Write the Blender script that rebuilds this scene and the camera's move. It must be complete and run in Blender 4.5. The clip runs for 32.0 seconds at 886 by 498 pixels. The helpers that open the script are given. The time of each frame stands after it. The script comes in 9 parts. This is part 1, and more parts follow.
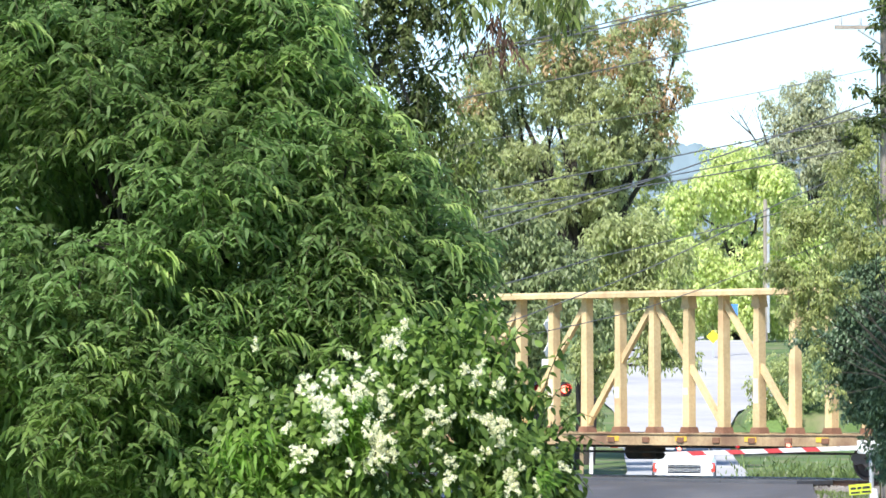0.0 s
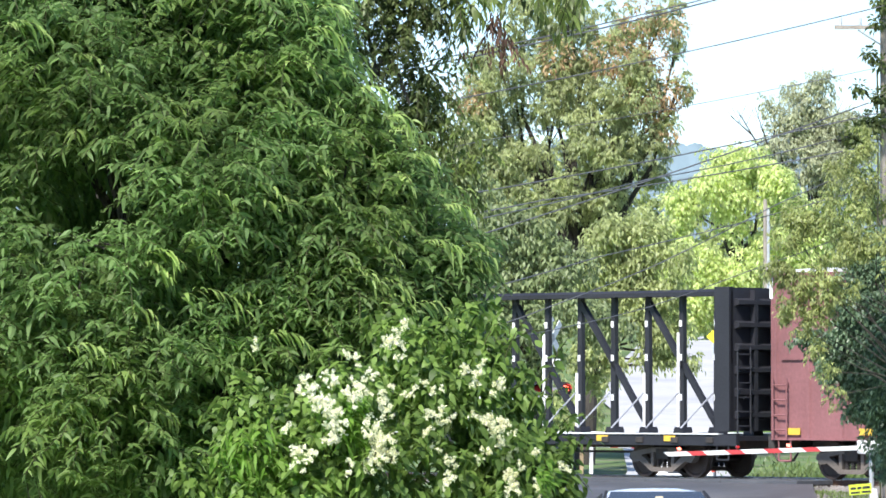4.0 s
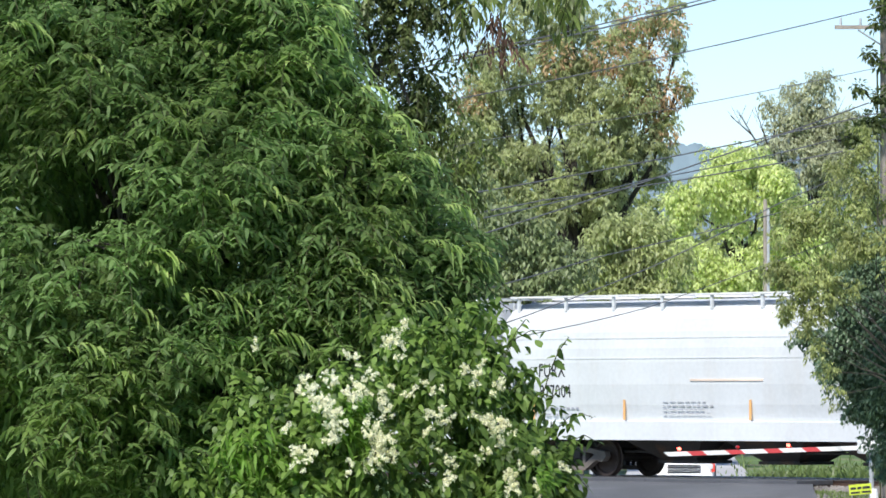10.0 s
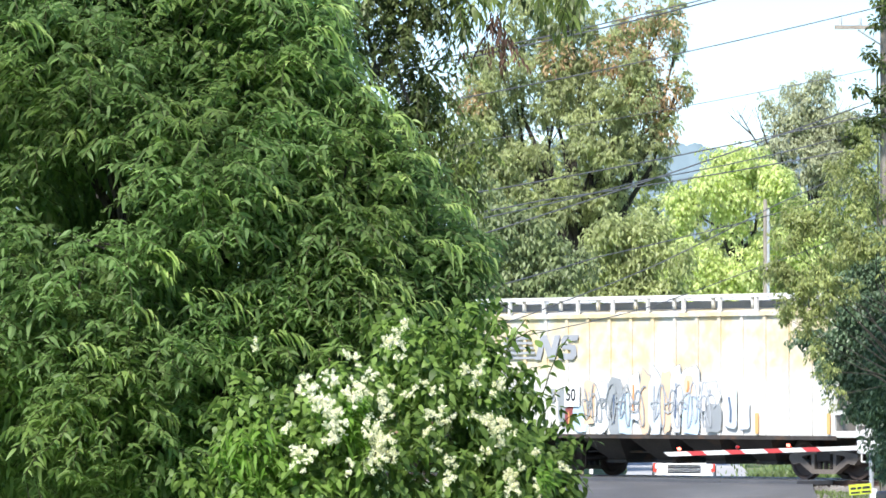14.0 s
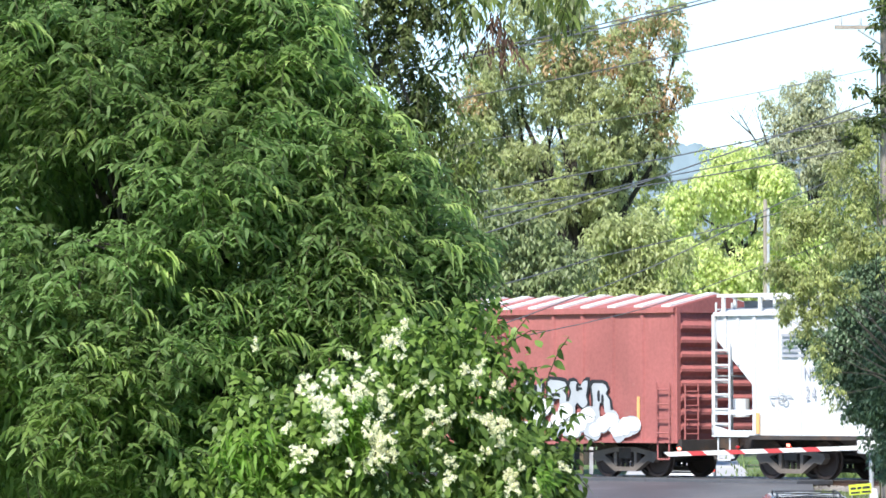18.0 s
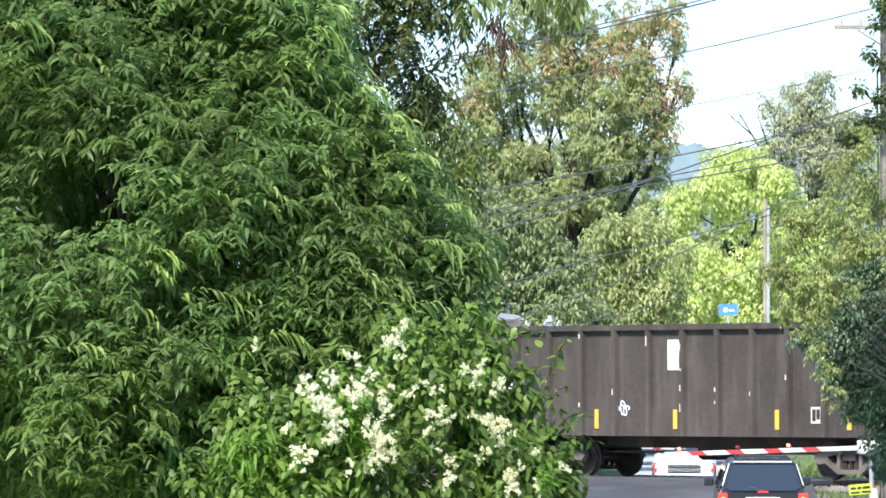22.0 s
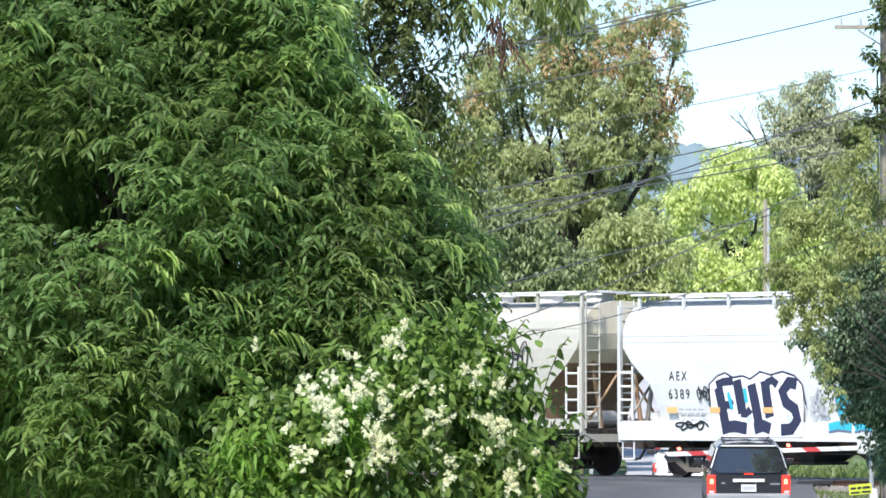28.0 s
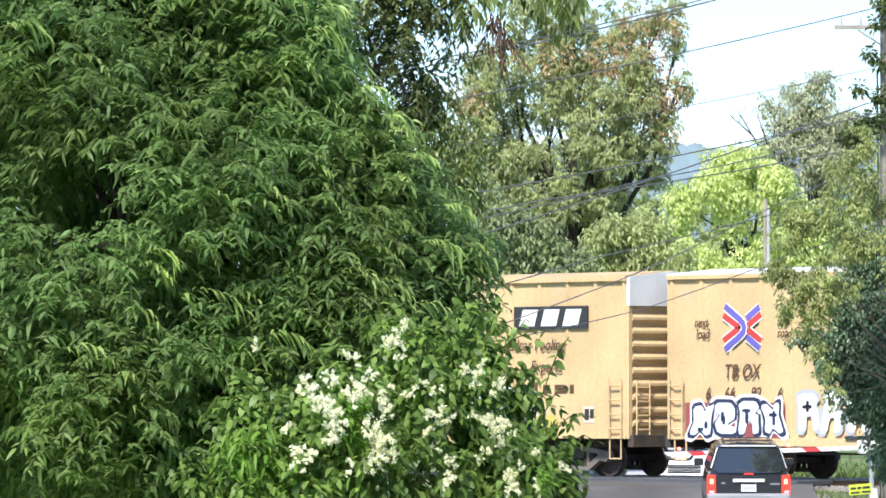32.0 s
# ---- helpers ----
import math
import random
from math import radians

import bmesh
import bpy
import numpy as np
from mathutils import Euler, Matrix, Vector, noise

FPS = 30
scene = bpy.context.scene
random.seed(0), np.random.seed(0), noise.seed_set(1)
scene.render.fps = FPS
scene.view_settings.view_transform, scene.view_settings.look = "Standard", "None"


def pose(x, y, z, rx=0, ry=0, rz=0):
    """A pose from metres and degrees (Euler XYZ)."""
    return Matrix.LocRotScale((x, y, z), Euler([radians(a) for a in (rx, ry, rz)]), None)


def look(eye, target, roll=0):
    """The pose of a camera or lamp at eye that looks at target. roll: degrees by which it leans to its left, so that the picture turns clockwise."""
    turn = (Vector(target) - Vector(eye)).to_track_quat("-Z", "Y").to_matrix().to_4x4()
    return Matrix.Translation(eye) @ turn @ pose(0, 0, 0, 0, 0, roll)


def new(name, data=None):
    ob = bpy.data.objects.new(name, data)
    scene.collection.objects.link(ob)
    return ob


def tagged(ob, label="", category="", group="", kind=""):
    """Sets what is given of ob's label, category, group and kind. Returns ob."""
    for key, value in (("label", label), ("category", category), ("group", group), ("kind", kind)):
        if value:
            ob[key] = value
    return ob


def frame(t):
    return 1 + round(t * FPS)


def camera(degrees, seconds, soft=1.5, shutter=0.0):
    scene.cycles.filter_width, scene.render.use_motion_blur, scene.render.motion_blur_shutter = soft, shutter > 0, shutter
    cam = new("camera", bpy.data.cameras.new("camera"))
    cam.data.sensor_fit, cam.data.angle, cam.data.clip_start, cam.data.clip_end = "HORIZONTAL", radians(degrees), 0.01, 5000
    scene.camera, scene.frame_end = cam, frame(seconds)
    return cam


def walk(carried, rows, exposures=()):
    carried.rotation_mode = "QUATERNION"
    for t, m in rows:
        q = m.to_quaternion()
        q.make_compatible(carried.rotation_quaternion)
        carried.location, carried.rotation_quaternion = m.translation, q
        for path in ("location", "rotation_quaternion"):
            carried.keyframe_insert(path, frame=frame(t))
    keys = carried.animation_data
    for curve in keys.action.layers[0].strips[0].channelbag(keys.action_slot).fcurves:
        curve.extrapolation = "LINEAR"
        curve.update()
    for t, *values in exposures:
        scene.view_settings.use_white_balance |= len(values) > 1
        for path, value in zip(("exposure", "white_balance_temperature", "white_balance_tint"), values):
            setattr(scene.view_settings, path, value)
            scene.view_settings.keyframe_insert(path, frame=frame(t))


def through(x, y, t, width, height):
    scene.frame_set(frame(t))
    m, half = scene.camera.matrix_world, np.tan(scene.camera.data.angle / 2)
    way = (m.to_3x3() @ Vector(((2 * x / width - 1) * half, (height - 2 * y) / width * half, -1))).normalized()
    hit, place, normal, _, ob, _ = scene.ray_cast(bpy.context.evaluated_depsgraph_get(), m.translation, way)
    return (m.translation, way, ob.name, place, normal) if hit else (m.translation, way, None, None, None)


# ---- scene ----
cam = camera(9.649, 32.0, soft=1.6)
EYE, AIM = (0.0, 0.0, 1.96), (0.0, 100.0, 4.802)
walk(cam, [(0.0, look(EYE, AIM)), (32.0, look(EYE, AIM))],
     exposures=[(0.0, 1.13, 6430, 10), (3.5, 1.13, 6430, 10), (5.6, 1.28, 6430, 10), (7.0, 1.23, 6430, 10), (8.0, 0.82, 6430, 10), (9.0, 0.67, 6430, 10), (12.0, 0.67, 6430, 10), (13.0, 1.02, 6430, 10), (17.0, 1.17, 6430, 10), (18.3, 1.12, 6430, 10), (19.0, 0.91, 6430, 10), (21.0, 0.86, 6430, 10), (22.0, 1.18, 6430, 10), (23.0, 1.43, 6430, 10), (25.0, 1.43, 6430, 10), (27.5, 0.92, 6430, 10), (29.0, 0.92, 6430, 10), (30.5, 1.08, 6430, 10), (32.0, 1.08, 6430, 10)])

# ---- light: a hazy bright sky and a veiled sun high behind the left shoulder ----
SUN_ELEV, SUN_AZ = 48.0, 205.0        # degrees; azimuth clockwise from +y
world = bpy.data.worlds.new("sky")
scene.world = world
world.use_nodes = True
_wn, _wl = world.node_tree.nodes, world.node_tree.links
_sky = _wn.new("ShaderNodeTexSky")
_sky.sky_type, _sky.sun_disc = "NISHITA", False
_sky.sun_elevation, _sky.sun_rotation = radians(SUN_ELEV), radians(SUN_AZ)
_sky.air_density, _sky.dust_density, _sky.ozone_density, _sky.altitude = 1.0, 0.1, 2.0, 1800.0
_haze = _wn.new("ShaderNodeMix")
_haze.data_type, _haze.blend_type = "RGBA", "MULTIPLY"
_haze.inputs[0].default_value, _haze.inputs[7].default_value = 1.0, (0.9, 0.94, 1.0, 1.0)
_wl.new(_sky.outputs[0], _haze.inputs[6])
_wl.new(_haze.outputs[2], _wn["Background"].inputs[0])
_wn["Background"].inputs[1].default_value = 0.1
_sd = bpy.data.lights.new("sun", "SUN")
_sd.energy, _sd.angle, _sd.color = 3.8, radians(10.0), (1.0, 0.96, 0.9)
sun = new("sun", _sd)
_a, _e = radians(SUN_AZ), radians(SUN_ELEV)
sun.matrix_basis = look((math.sin(_a) * math.cos(_e) * 300, math.cos(_a) * math.cos(_e) * 300, math.sin(_e) * 300), (0, 0, 0))


# ---- materials ----
def rgb(c, k=1.0):
    return (c[0] * k, c[1] * k, c[2] * k, 1.0)


def mat(name, col, rough=0.6, metal=0.0, var=0.25, scale=2.0, bump=0.15, tint=None, tint_at=0.6,
        streak=0.0, streak_col=(0.12, 0.06, 0.03), coat=0.0, emit=0.0, band=None):
    """Painted or raw surface: cloudy variation, fine grain, optional stains (tint) and vertical streaks."""
    m = bpy.data.materials.new(name)
    m.use_nodes = True
    n, l = m.node_tree.nodes, m.node_tree.links
    b = n["Principled BSDF"]
    tc = n.new("ShaderNodeTexCoord")
    big, fine = n.new("ShaderNodeTexNoise"), n.new("ShaderNodeTexNoise")
    big.inputs["Scale"].default_value, big.inputs["Detail"].default_value = scale * 0.35, 5.0
    fine.inputs["Scale"].default_value, fine.inputs["Detail"].default_value = scale * 9.0, 4.0
    l.new(tc.outputs["Object"], big.inputs["Vector"])
    l.new(tc.outputs["Object"], fine.inputs["Vector"])
    ramp = n.new("ShaderNodeValToRGB")
    ramp.color_ramp.elements[0].position, ramp.color_ramp.elements[1].position = 0.3, 0.7
    ramp.color_ramp.elements[0].color, ramp.color_ramp.elements[1].color = rgb(col, 1 - var), rgb(col, 1 + var * 0.6)
    l.new(big.outputs["Fac"], ramp.inputs["Fac"])
    grain = n.new("ShaderNodeMix")
    grain.data_type, grain.blend_type = "RGBA", "OVERLAY"
    grain.inputs[0].default_value = min(0.6, var * 1.2)
    l.new(ramp.outputs[0], grain.inputs[6])
    l.new(fine.outputs["Fac"], grain.inputs[7])
    out = grain.outputs[2]

    def over(src, fac, colour):
        mx = n.new("ShaderNodeMix")
        mx.data_type = "RGBA"
        l.new(fac, mx.inputs[0])
        l.new(src, mx.inputs[6])
        mx.inputs[7].default_value = rgb(colour)
        return mx.outputs[2]

    def cut(tex, lo, hi, top=1.0):
        r = n.new("ShaderNodeMapRange")
        r.inputs["From Min"].default_value, r.inputs["From Max"].default_value = lo, hi
        r.inputs["To Max"].default_value = top
        l.new(tex, r.inputs["Value"])
        return r.outputs[0]
    if tint:
        t = n.new("ShaderNodeTexNoise")
        t.inputs["Scale"].default_value, t.inputs["Detail"].default_value = scale * 0.6, 7.0
        l.new(tc.outputs["Object"], t.inputs["Vector"])
        out = over(out, cut(t.outputs["Fac"], tint_at, tint_at + 0.18, 0.9), tint)
    if band:
        z0, z1, colour, amount = band[:4]
        sx, t, f = n.new("ShaderNodeSeparateXYZ"), n.new("ShaderNodeTexNoise"), n.new("ShaderNodeTexNoise")
        l.new(tc.outputs["Object"], sx.inputs[0])
        mp0 = n.new("ShaderNodeMapping")
        mp0.inputs["Scale"].default_value = (0.75, 0.75, 0.55)
        l.new(tc.outputs["Object"], mp0.inputs["Vector"])
        l.new(mp0.outputs[0], t.inputs["Vector"])
        t.inputs["Scale"].default_value, t.inputs["Detail"].default_value = 1.0, 6.0
        l.new(tc.outputs["Object"], f.inputs["Vector"])
        f.inputs["Scale"].default_value, f.inputs["Detail"].default_value = 3.5, 5.0
        lo, hi = cut(sx.outputs[2], z0 - 0.15, z0 + 0.35), cut(sx.outputs[2], z1 + 0.12, z1 - 0.05)
        spots = cut(t.outputs["Fac"], 0.56 - amount * 0.16, 0.66 - amount * 0.16)
        soft = cut(f.outputs["Fac"], 0.25, 0.6)
        acc, layers = lo, [hi, spots, soft]
        if len(band) > 4:
            # one patch to each bay, parted by clean posts
            dv, fr = n.new("ShaderNodeMath"), n.new("ShaderNodeMath")
            dv.operation, fr.operation = "DIVIDE", "PINGPONG"
            dv.inputs[1].default_value, fr.inputs[1].default_value = band[4], 0.5
            l.new(sx.outputs[0], dv.inputs[0])
            l.new(dv.outputs[0], fr.inputs[0])
            layers.append(cut(fr.outputs[0], 0.05, 0.2))
        for other in layers:
            mu = n.new("ShaderNodeMath")
            mu.operation = "MULTIPLY"
            l.new(acc, mu.inputs[0])
            l.new(other, mu.inputs[1])
            acc = mu.outputs[0]
        out = over(out, acc, colour)
    if streak:
        mp = n.new("ShaderNodeMapping")
        mp.inputs["Scale"].default_value = (1.9, 1.9, 0.3)
        s = n.new("ShaderNodeTexNoise")
        s.inputs["Scale"].default_value, s.inputs["Detail"].default_value, s.inputs["Roughness"].default_value = 1.2, 8.0, 0.62
        l.new(tc.outputs["Object"], mp.inputs["Vector"])
        l.new(mp.outputs[0], s.inputs["Vector"])
        out = over(out, cut(s.outputs["Fac"], 0.46, 0.72, streak), streak_col)
    l.new(out, b.inputs["Base Color"])
    b.inputs["Roughness"].default_value, b.inputs["Metallic"].default_value = rough, metal
    b.inputs["Coat Weight"].default_value = coat
    if bump:
        bp = n.new("ShaderNodeBump")
        bp.inputs["Strength"].default_value, bp.inputs["Distance"].default_value = bump, 0.02
        l.new(fine.outputs["Fac"], bp.inputs["Height"])
        l.new(bp.outputs[0], b.inputs["Normal"])
    if emit:
        b.inputs["Emission Color"].default_value, b.inputs["Emission Strength"].default_value = rgb(col), emit
    return m


def leaf_mat(name, dark, light, through=0.35, rough=0.45, gloss=0.5, patch=None):
    """Leaves: each blade its own tone, with light passing through; patch: a second tone in broad drifts over the crown."""
    m = bpy.data.materials.new(name)
    m.use_nodes = True
    n, l = m.node_tree.nodes, m.node_tree.links
    b, geo, ramp = n["Principled BSDF"], n.new("ShaderNodeNewGeometry"), n.new("ShaderNodeValToRGB")
    ramp.color_ramp.elements[0].color, ramp.color_ramp.elements[1].color = rgb(dark), rgb(light)
    l.new(geo.outputs["Random Per Island"], ramp.inputs["Fac"])
    nz, tc = n.new("ShaderNodeTexNoise"), n.new("ShaderNodeTexCoord")
    nz.inputs["Scale"].default_value = 1.1
    l.new(tc.outputs["Object"], nz.inputs["Vector"])
    mx = n.new("ShaderNodeMix")
    mx.data_type, mx.blend_type = "RGBA", "OVERLAY"
    mx.inputs[0].default_value = 0.5
    l.new(ramp.outputs[0], mx.inputs[6])
    l.new(nz.outputs["Fac"], mx.inputs[7])
    blade = mx.outputs[2]
    if patch:
        nb, px = n.new("ShaderNodeTexNoise"), n.new("ShaderNodeMix")
        nb.inputs["Scale"].default_value, nb.inputs["Detail"].default_value = patch[1], 3.0
        l.new(tc.outputs["Object"], nb.inputs["Vector"])
        mr = n.new("ShaderNodeMapRange")
        mr.inputs["From Min"].default_value, mr.inputs["From Max"].default_value, mr.inputs["To Max"].default_value = 0.44, 0.62, 0.75
        l.new(nb.outputs["Fac"], mr.inputs["Value"])
        px.data_type, px.blend_type = "RGBA", "MULTIPLY"
        l.new(mr.outputs[0], px.inputs[0])
        l.new(blade, px.inputs[6])
        px.inputs[7].default_value = rgb(patch[0])
        blade = px.outputs[2]
    l.new(blade, b.inputs["Base Color"])
    b.inputs["Roughness"].default_value, b.inputs["Specular IOR Level"].default_value = rough, gloss
    tr, mix = n.new("ShaderNodeBsdfTranslucent"), n.new("ShaderNodeMixShader")
    hs = n.new("ShaderNodeHueSaturation")
    hs.inputs["Hue"].default_value, hs.inputs["Value"].default_value = 0.5, 1.45
    l.new(blade, hs.inputs["Color"])
    l.new(hs.outputs[0], tr.inputs["Color"])
    mix.inputs[0].default_value = through
    l.new(b.outputs[0], mix.inputs[1])
    l.new(tr.outputs[0], mix.inputs[2])
    l.new(mix.outputs[0], n["Material Output"].inputs["Surface"])
    return m


def glass_mat(name, tint, rough=0.03, ior=2.1):
    m = bpy.data.materials.new(name)
    m.use_nodes = True
    b = m.node_tree.nodes["Principled BSDF"]
    b.inputs["Base Color"].default_value = rgb(tint)
    b.inputs["Roughness"].default_value, b.inputs["IOR"].default_value = rough, ior
    b.inputs["Transmission Weight"].default_value = 0.15
    return m


M = {}
M["steel_dark"] = mat("grimy_dark_steel", (0.06, 0.052, 0.048), 0.75, 0.2, 0.4, 3, 0.3, tint=(0.13, 0.075, 0.045), tint_at=0.52)
M["wheel"] = mat("wheel_steel", (0.085, 0.06, 0.05), 0.6, 0.4, 0.3, 4, 0.2)
M["truck_tan"] = mat("dusty_truck_casting", (0.3, 0.25, 0.21), 0.85, 0.0, 0.3, 4, 0.3, tint=(0.12, 0.09, 0.07))
M["truck_grey"] = mat("grimy_truck_casting", (0.17, 0.145, 0.125), 0.85, 0.0, 0.35, 4, 0.3, tint=(0.27, 0.21, 0.17))
M["yellow_cb"] = mat("weathered_yellow_paint", (0.62, 0.47, 0.26), 0.6, 0, 0.22, 1.5, 0.15, tint=(0.42, 0.27, 0.16), tint_at=0.58, streak=0.4, streak_col=(0.3, 0.15, 0.06))
M["yellow_dirty"] = mat("sooty_yellow_paint", (0.47, 0.34, 0.19), 0.7, 0, 0.3, 1.5, 0.2, tint=(0.2, 0.11, 0.07), tint_at=0.48, streak=0.6, streak_col=(0.14, 0.08, 0.04))
M["rust"] = mat("rusty_brown_steel", (0.2, 0.1, 0.06), 0.85, 0, 0.35, 3, 0.3, tint=(0.32, 0.2, 0.13), tint_at=0.55)
M["black_cb"] = mat("black_car_paint", (0.022, 0.022, 0.028), 0.55, 0, 0.3, 2, 0.1)
M["white_mark"] = mat("white_stencil_paint", (0.8, 0.8, 0.8), 0.6, 0, 0.08, 3, 0.0)
M["black_mark"] = mat("black_stencil_paint", (0.03, 0.03, 0.035), 0.6, 0, 0.1, 3, 0.0)
M["grey_mark"] = mat("faded_grey_stencil_paint", (0.35, 0.36, 0.4), 0.6, 0, 0.1, 3, 0.0)
M["pale_mark"] = mat("faded_pale_lettering", (0.72, 0.58, 0.48), 0.7, 0, 0.2, 3, 0.0)
M["buffed"] = mat("thin_pale_overpaint", (0.62, 0.5, 0.34), 0.7, 0, 0.2, 2, 0.05, tint=(0.6, 0.44, 0.25), tint_at=0.5)
M["faded_chalk"] = mat("faded_pink_chalk", (0.6, 0.32, 0.28), 0.8, 0, 0.3, 4, 0.0)
M["brown_mark"] = mat("dark_brown_lettering", (0.1, 0.05, 0.03), 0.6, 0, 0.1, 3, 0.0)
M["orange_mark"] = mat("orange_reflector", (0.72, 0.4, 0.16), 0.5, 0, 0.12, 5, 0.0)
M["yellow_mark"] = mat("yellow_reflector", (0.7, 0.45, 0.06), 0.5, 0, 0.12, 5, 0.0)
M["box_brown"] = mat("faded_maroon_paint", (0.25, 0.105, 0.108), 0.65, 0, 0.22, 1.2, 0.15, streak=0.35, streak_col=(0.15, 0.06, 0.055))
M["box_red"] = mat("faded_red_oxide_paint", (0.44, 0.115, 0.095), 0.65, 0, 0.18, 1.2, 0.15, streak=0.3, streak_col=(0.22, 0.06, 0.05))
M["box_red_dull"] = mat("dull_red_oxide_paint", (0.38, 0.125, 0.115), 0.7, 0, 0.22, 1.2, 0.15, streak=0.4, streak_col=(0.2, 0.08, 0.07), tint=(0.45, 0.3, 0.26), tint_at=0.66)
M["box_yellow"] = mat("railbox_yellow_paint", (0.6, 0.43, 0.23), 0.6, 0, 0.18, 1.2, 0.12, tint=(0.5, 0.4, 0.27), tint_at=0.6, streak=0.4, streak_col=(0.44, 0.3, 0.17))
M["box_door"] = mat("charcoal_door_paint", (0.045, 0.047, 0.058), 0.55, 0, 0.25, 1.5, 0.1)
M["roof_white"] = mat("galvanised_roof", (0.7, 0.7, 0.69), 0.5, 0.0, 0.18, 2, 0.1, streak=0.3, streak_col=(0.5, 0.46, 0.42))
M["hop_white"] = mat("chalky_white_paint", (0.6, 0.62, 0.635), 0.55, 0, 0.12, 1.0, 0.08, streak=0.25, streak_col=(0.5, 0.46, 0.42))
M["hop_rusty"] = mat("white_paint_with_rust_blooms", (0.68, 0.69, 0.7), 0.6, 0, 0.1, 0.8, 0.1, streak=0.12, streak_col=(0.6, 0.5, 0.42), band=(3.05, 3.7, (0.68, 0.3, 0.13), 0.7))
M["hop_bloom"] = mat("white_paint_with_heavy_rust_blooms", (0.68, 0.69, 0.7), 0.6, 0, 0.1, 0.8, 0.1, streak=0.12, streak_col=(0.62, 0.5, 0.42), band=(3.1, 3.68, (0.7, 0.36, 0.18), 1.5, 1.95))
M["hop_tan"] = mat("rust_stained_cream_paint", (0.66, 0.47, 0.32), 0.65, 0, 0.18, 0.7, 0.15, tint=(0.5, 0.29, 0.17), tint_at=0.55, streak=0.5, streak_col=(0.58, 0.33, 0.18), band=(2.95, 4.1, (0.52, 0.25, 0.13), 1.2, 2.05))
M["hop_brown"] = mat("rusty_brown_hopper_paint", (0.41, 0.225, 0.155), 0.75, 0, 0.3, 0.9, 0.2, tint=(0.3, 0.15, 0.1), tint_at=0.58, streak=0.65, streak_col=(0.66, 0.53, 0.44))
M["hop_cream"] = mat("cream_grey_paint", (0.47, 0.455, 0.41), 0.55, 0, 0.1, 1, 0.08, streak=0.22, streak_col=(0.42, 0.4, 0.36))
M["hop_soiled"] = mat("white_paint_with_yellow_soiling", (0.63, 0.62, 0.59), 0.6, 0, 0.12, 0.9, 0.1, tint=(0.6, 0.52, 0.4), tint_at=0.58, streak=0.3, streak_col=(0.52, 0.42, 0.31), band=(2.5, 4.2, (0.64, 0.52, 0.32), 1.15))
M["slope"] = mat("dirty_slope_sheet", (0.46, 0.43, 0.39), 0.75, 0, 0.3, 1.4, 0.2, tint=(0.2, 0.14, 0.1), tint_at=0.55, streak=0.5, streak_col=(0.16, 0.13, 0.11))
M["slope_tan"] = mat("rusty_tan_slope_sheet", (0.36, 0.235, 0.14), 0.8, 0, 0.3, 1.4, 0.2, tint=(0.22, 0.13, 0.08), tint_at=0.5, streak=0.5, streak_col=(0.12, 0.08, 0.055))
# streaked beige, raised so that sunlight on the shaded ends is in the colour
M["end_beige"] = mat("stained_lit_beige_end_sheet", (0.82, 0.74, 0.57), 0.7, 0, 0.15, 1.4, 0.1, streak=0.3, streak_col=(0.5, 0.42, 0.3))
M["slope_brown"] = mat("dirty_brown_slope_sheet", (0.24, 0.13, 0.08), 0.8, 0, 0.3, 1.4, 0.2, streak=0.5, streak_col=(0.1, 0.07, 0.05))
M["gon_brown"] = mat("sooty_brown_gondola_paint", (0.06, 0.049, 0.043), 0.75, 0, 0.3, 1.0, 0.2, tint=(0.1, 0.072, 0.058), tint_at=0.55, streak=0.6, streak_col=(0.13, 0.11, 0.095))
M["gon_black"] = mat("sooty_grey_black_paint", (0.06, 0.06, 0.068), 0.65, 0, 0.3, 1.3, 0.2, streak=0.45, streak_col=(0.12, 0.12, 0.125))
M["gon_red"] = mat("faded_red_end_post", (0.3, 0.1, 0.065), 0.7, 0, 0.25, 1.5, 0.2)
M["tank_grey"] = mat("weathered_blue_grey_tank_paint", (0.155, 0.182, 0.23), 0.27, 0, 0.12, 1.0, 0.02, streak=0.35, streak_col=(0.1, 0.1, 0.11))
M["tank_black"] = mat("satin_black_tank_paint", (0.062, 0.069, 0.085), 0.38, 0, 0.12, 1.0, 0.02, streak=0.3, streak_col=(0.1, 0.1, 0.11))
M["tank_band"] = mat("scuffed_tank_band", (0.1, 0.092, 0.09), 0.55, 0, 0.3, 2, 0.15)


# ---- shape helpers ----
def part(name, bm, material, parent=None, label="", smooth=False):
    me = bpy.data.meshes.new(name)
    bm.normal_update()
    bm.to_mesh(me)
    bm.free()
    me.materials.append(material)
    if smooth:
        for p in me.polygons:
            p.use_smooth = True
    return piece(name, me, parent, None, label)


def piece(name, me, parent=None, at=None, label=""):
    ob = new(name, me)
    ob.parent = parent
    if at is not None:
        ob.matrix_basis = at
    if label:
        tagged(ob, label)
    return ob


def thing(name, label, category, group="", kind=""):
    return tagged(new(name), label, category, group, kind)


def box(bm, x0, x1, y0, y1, z0, z1):
    v = [bm.verts.new((x, y, z)) for x in (x0, x1) for y in (y0, y1) for z in (z0, z1)]
    for f in ((0, 1, 3, 2), (4, 6, 7, 5), (0, 4, 5, 1), (2, 3, 7, 6), (0, 2, 6, 4), (1, 5, 7, 3)):
        bm.faces.new([v[i] for i in f])
    return bm


def boxed(*b, bevel=0.0):
    bm = bmesh.new()
    box(bm, *b)
    if bevel:
        bmesh.ops.bevel(bm, geom=bm.edges[:], offset=bevel, segments=2, affect="EDGES", profile=0.6)
    return bm


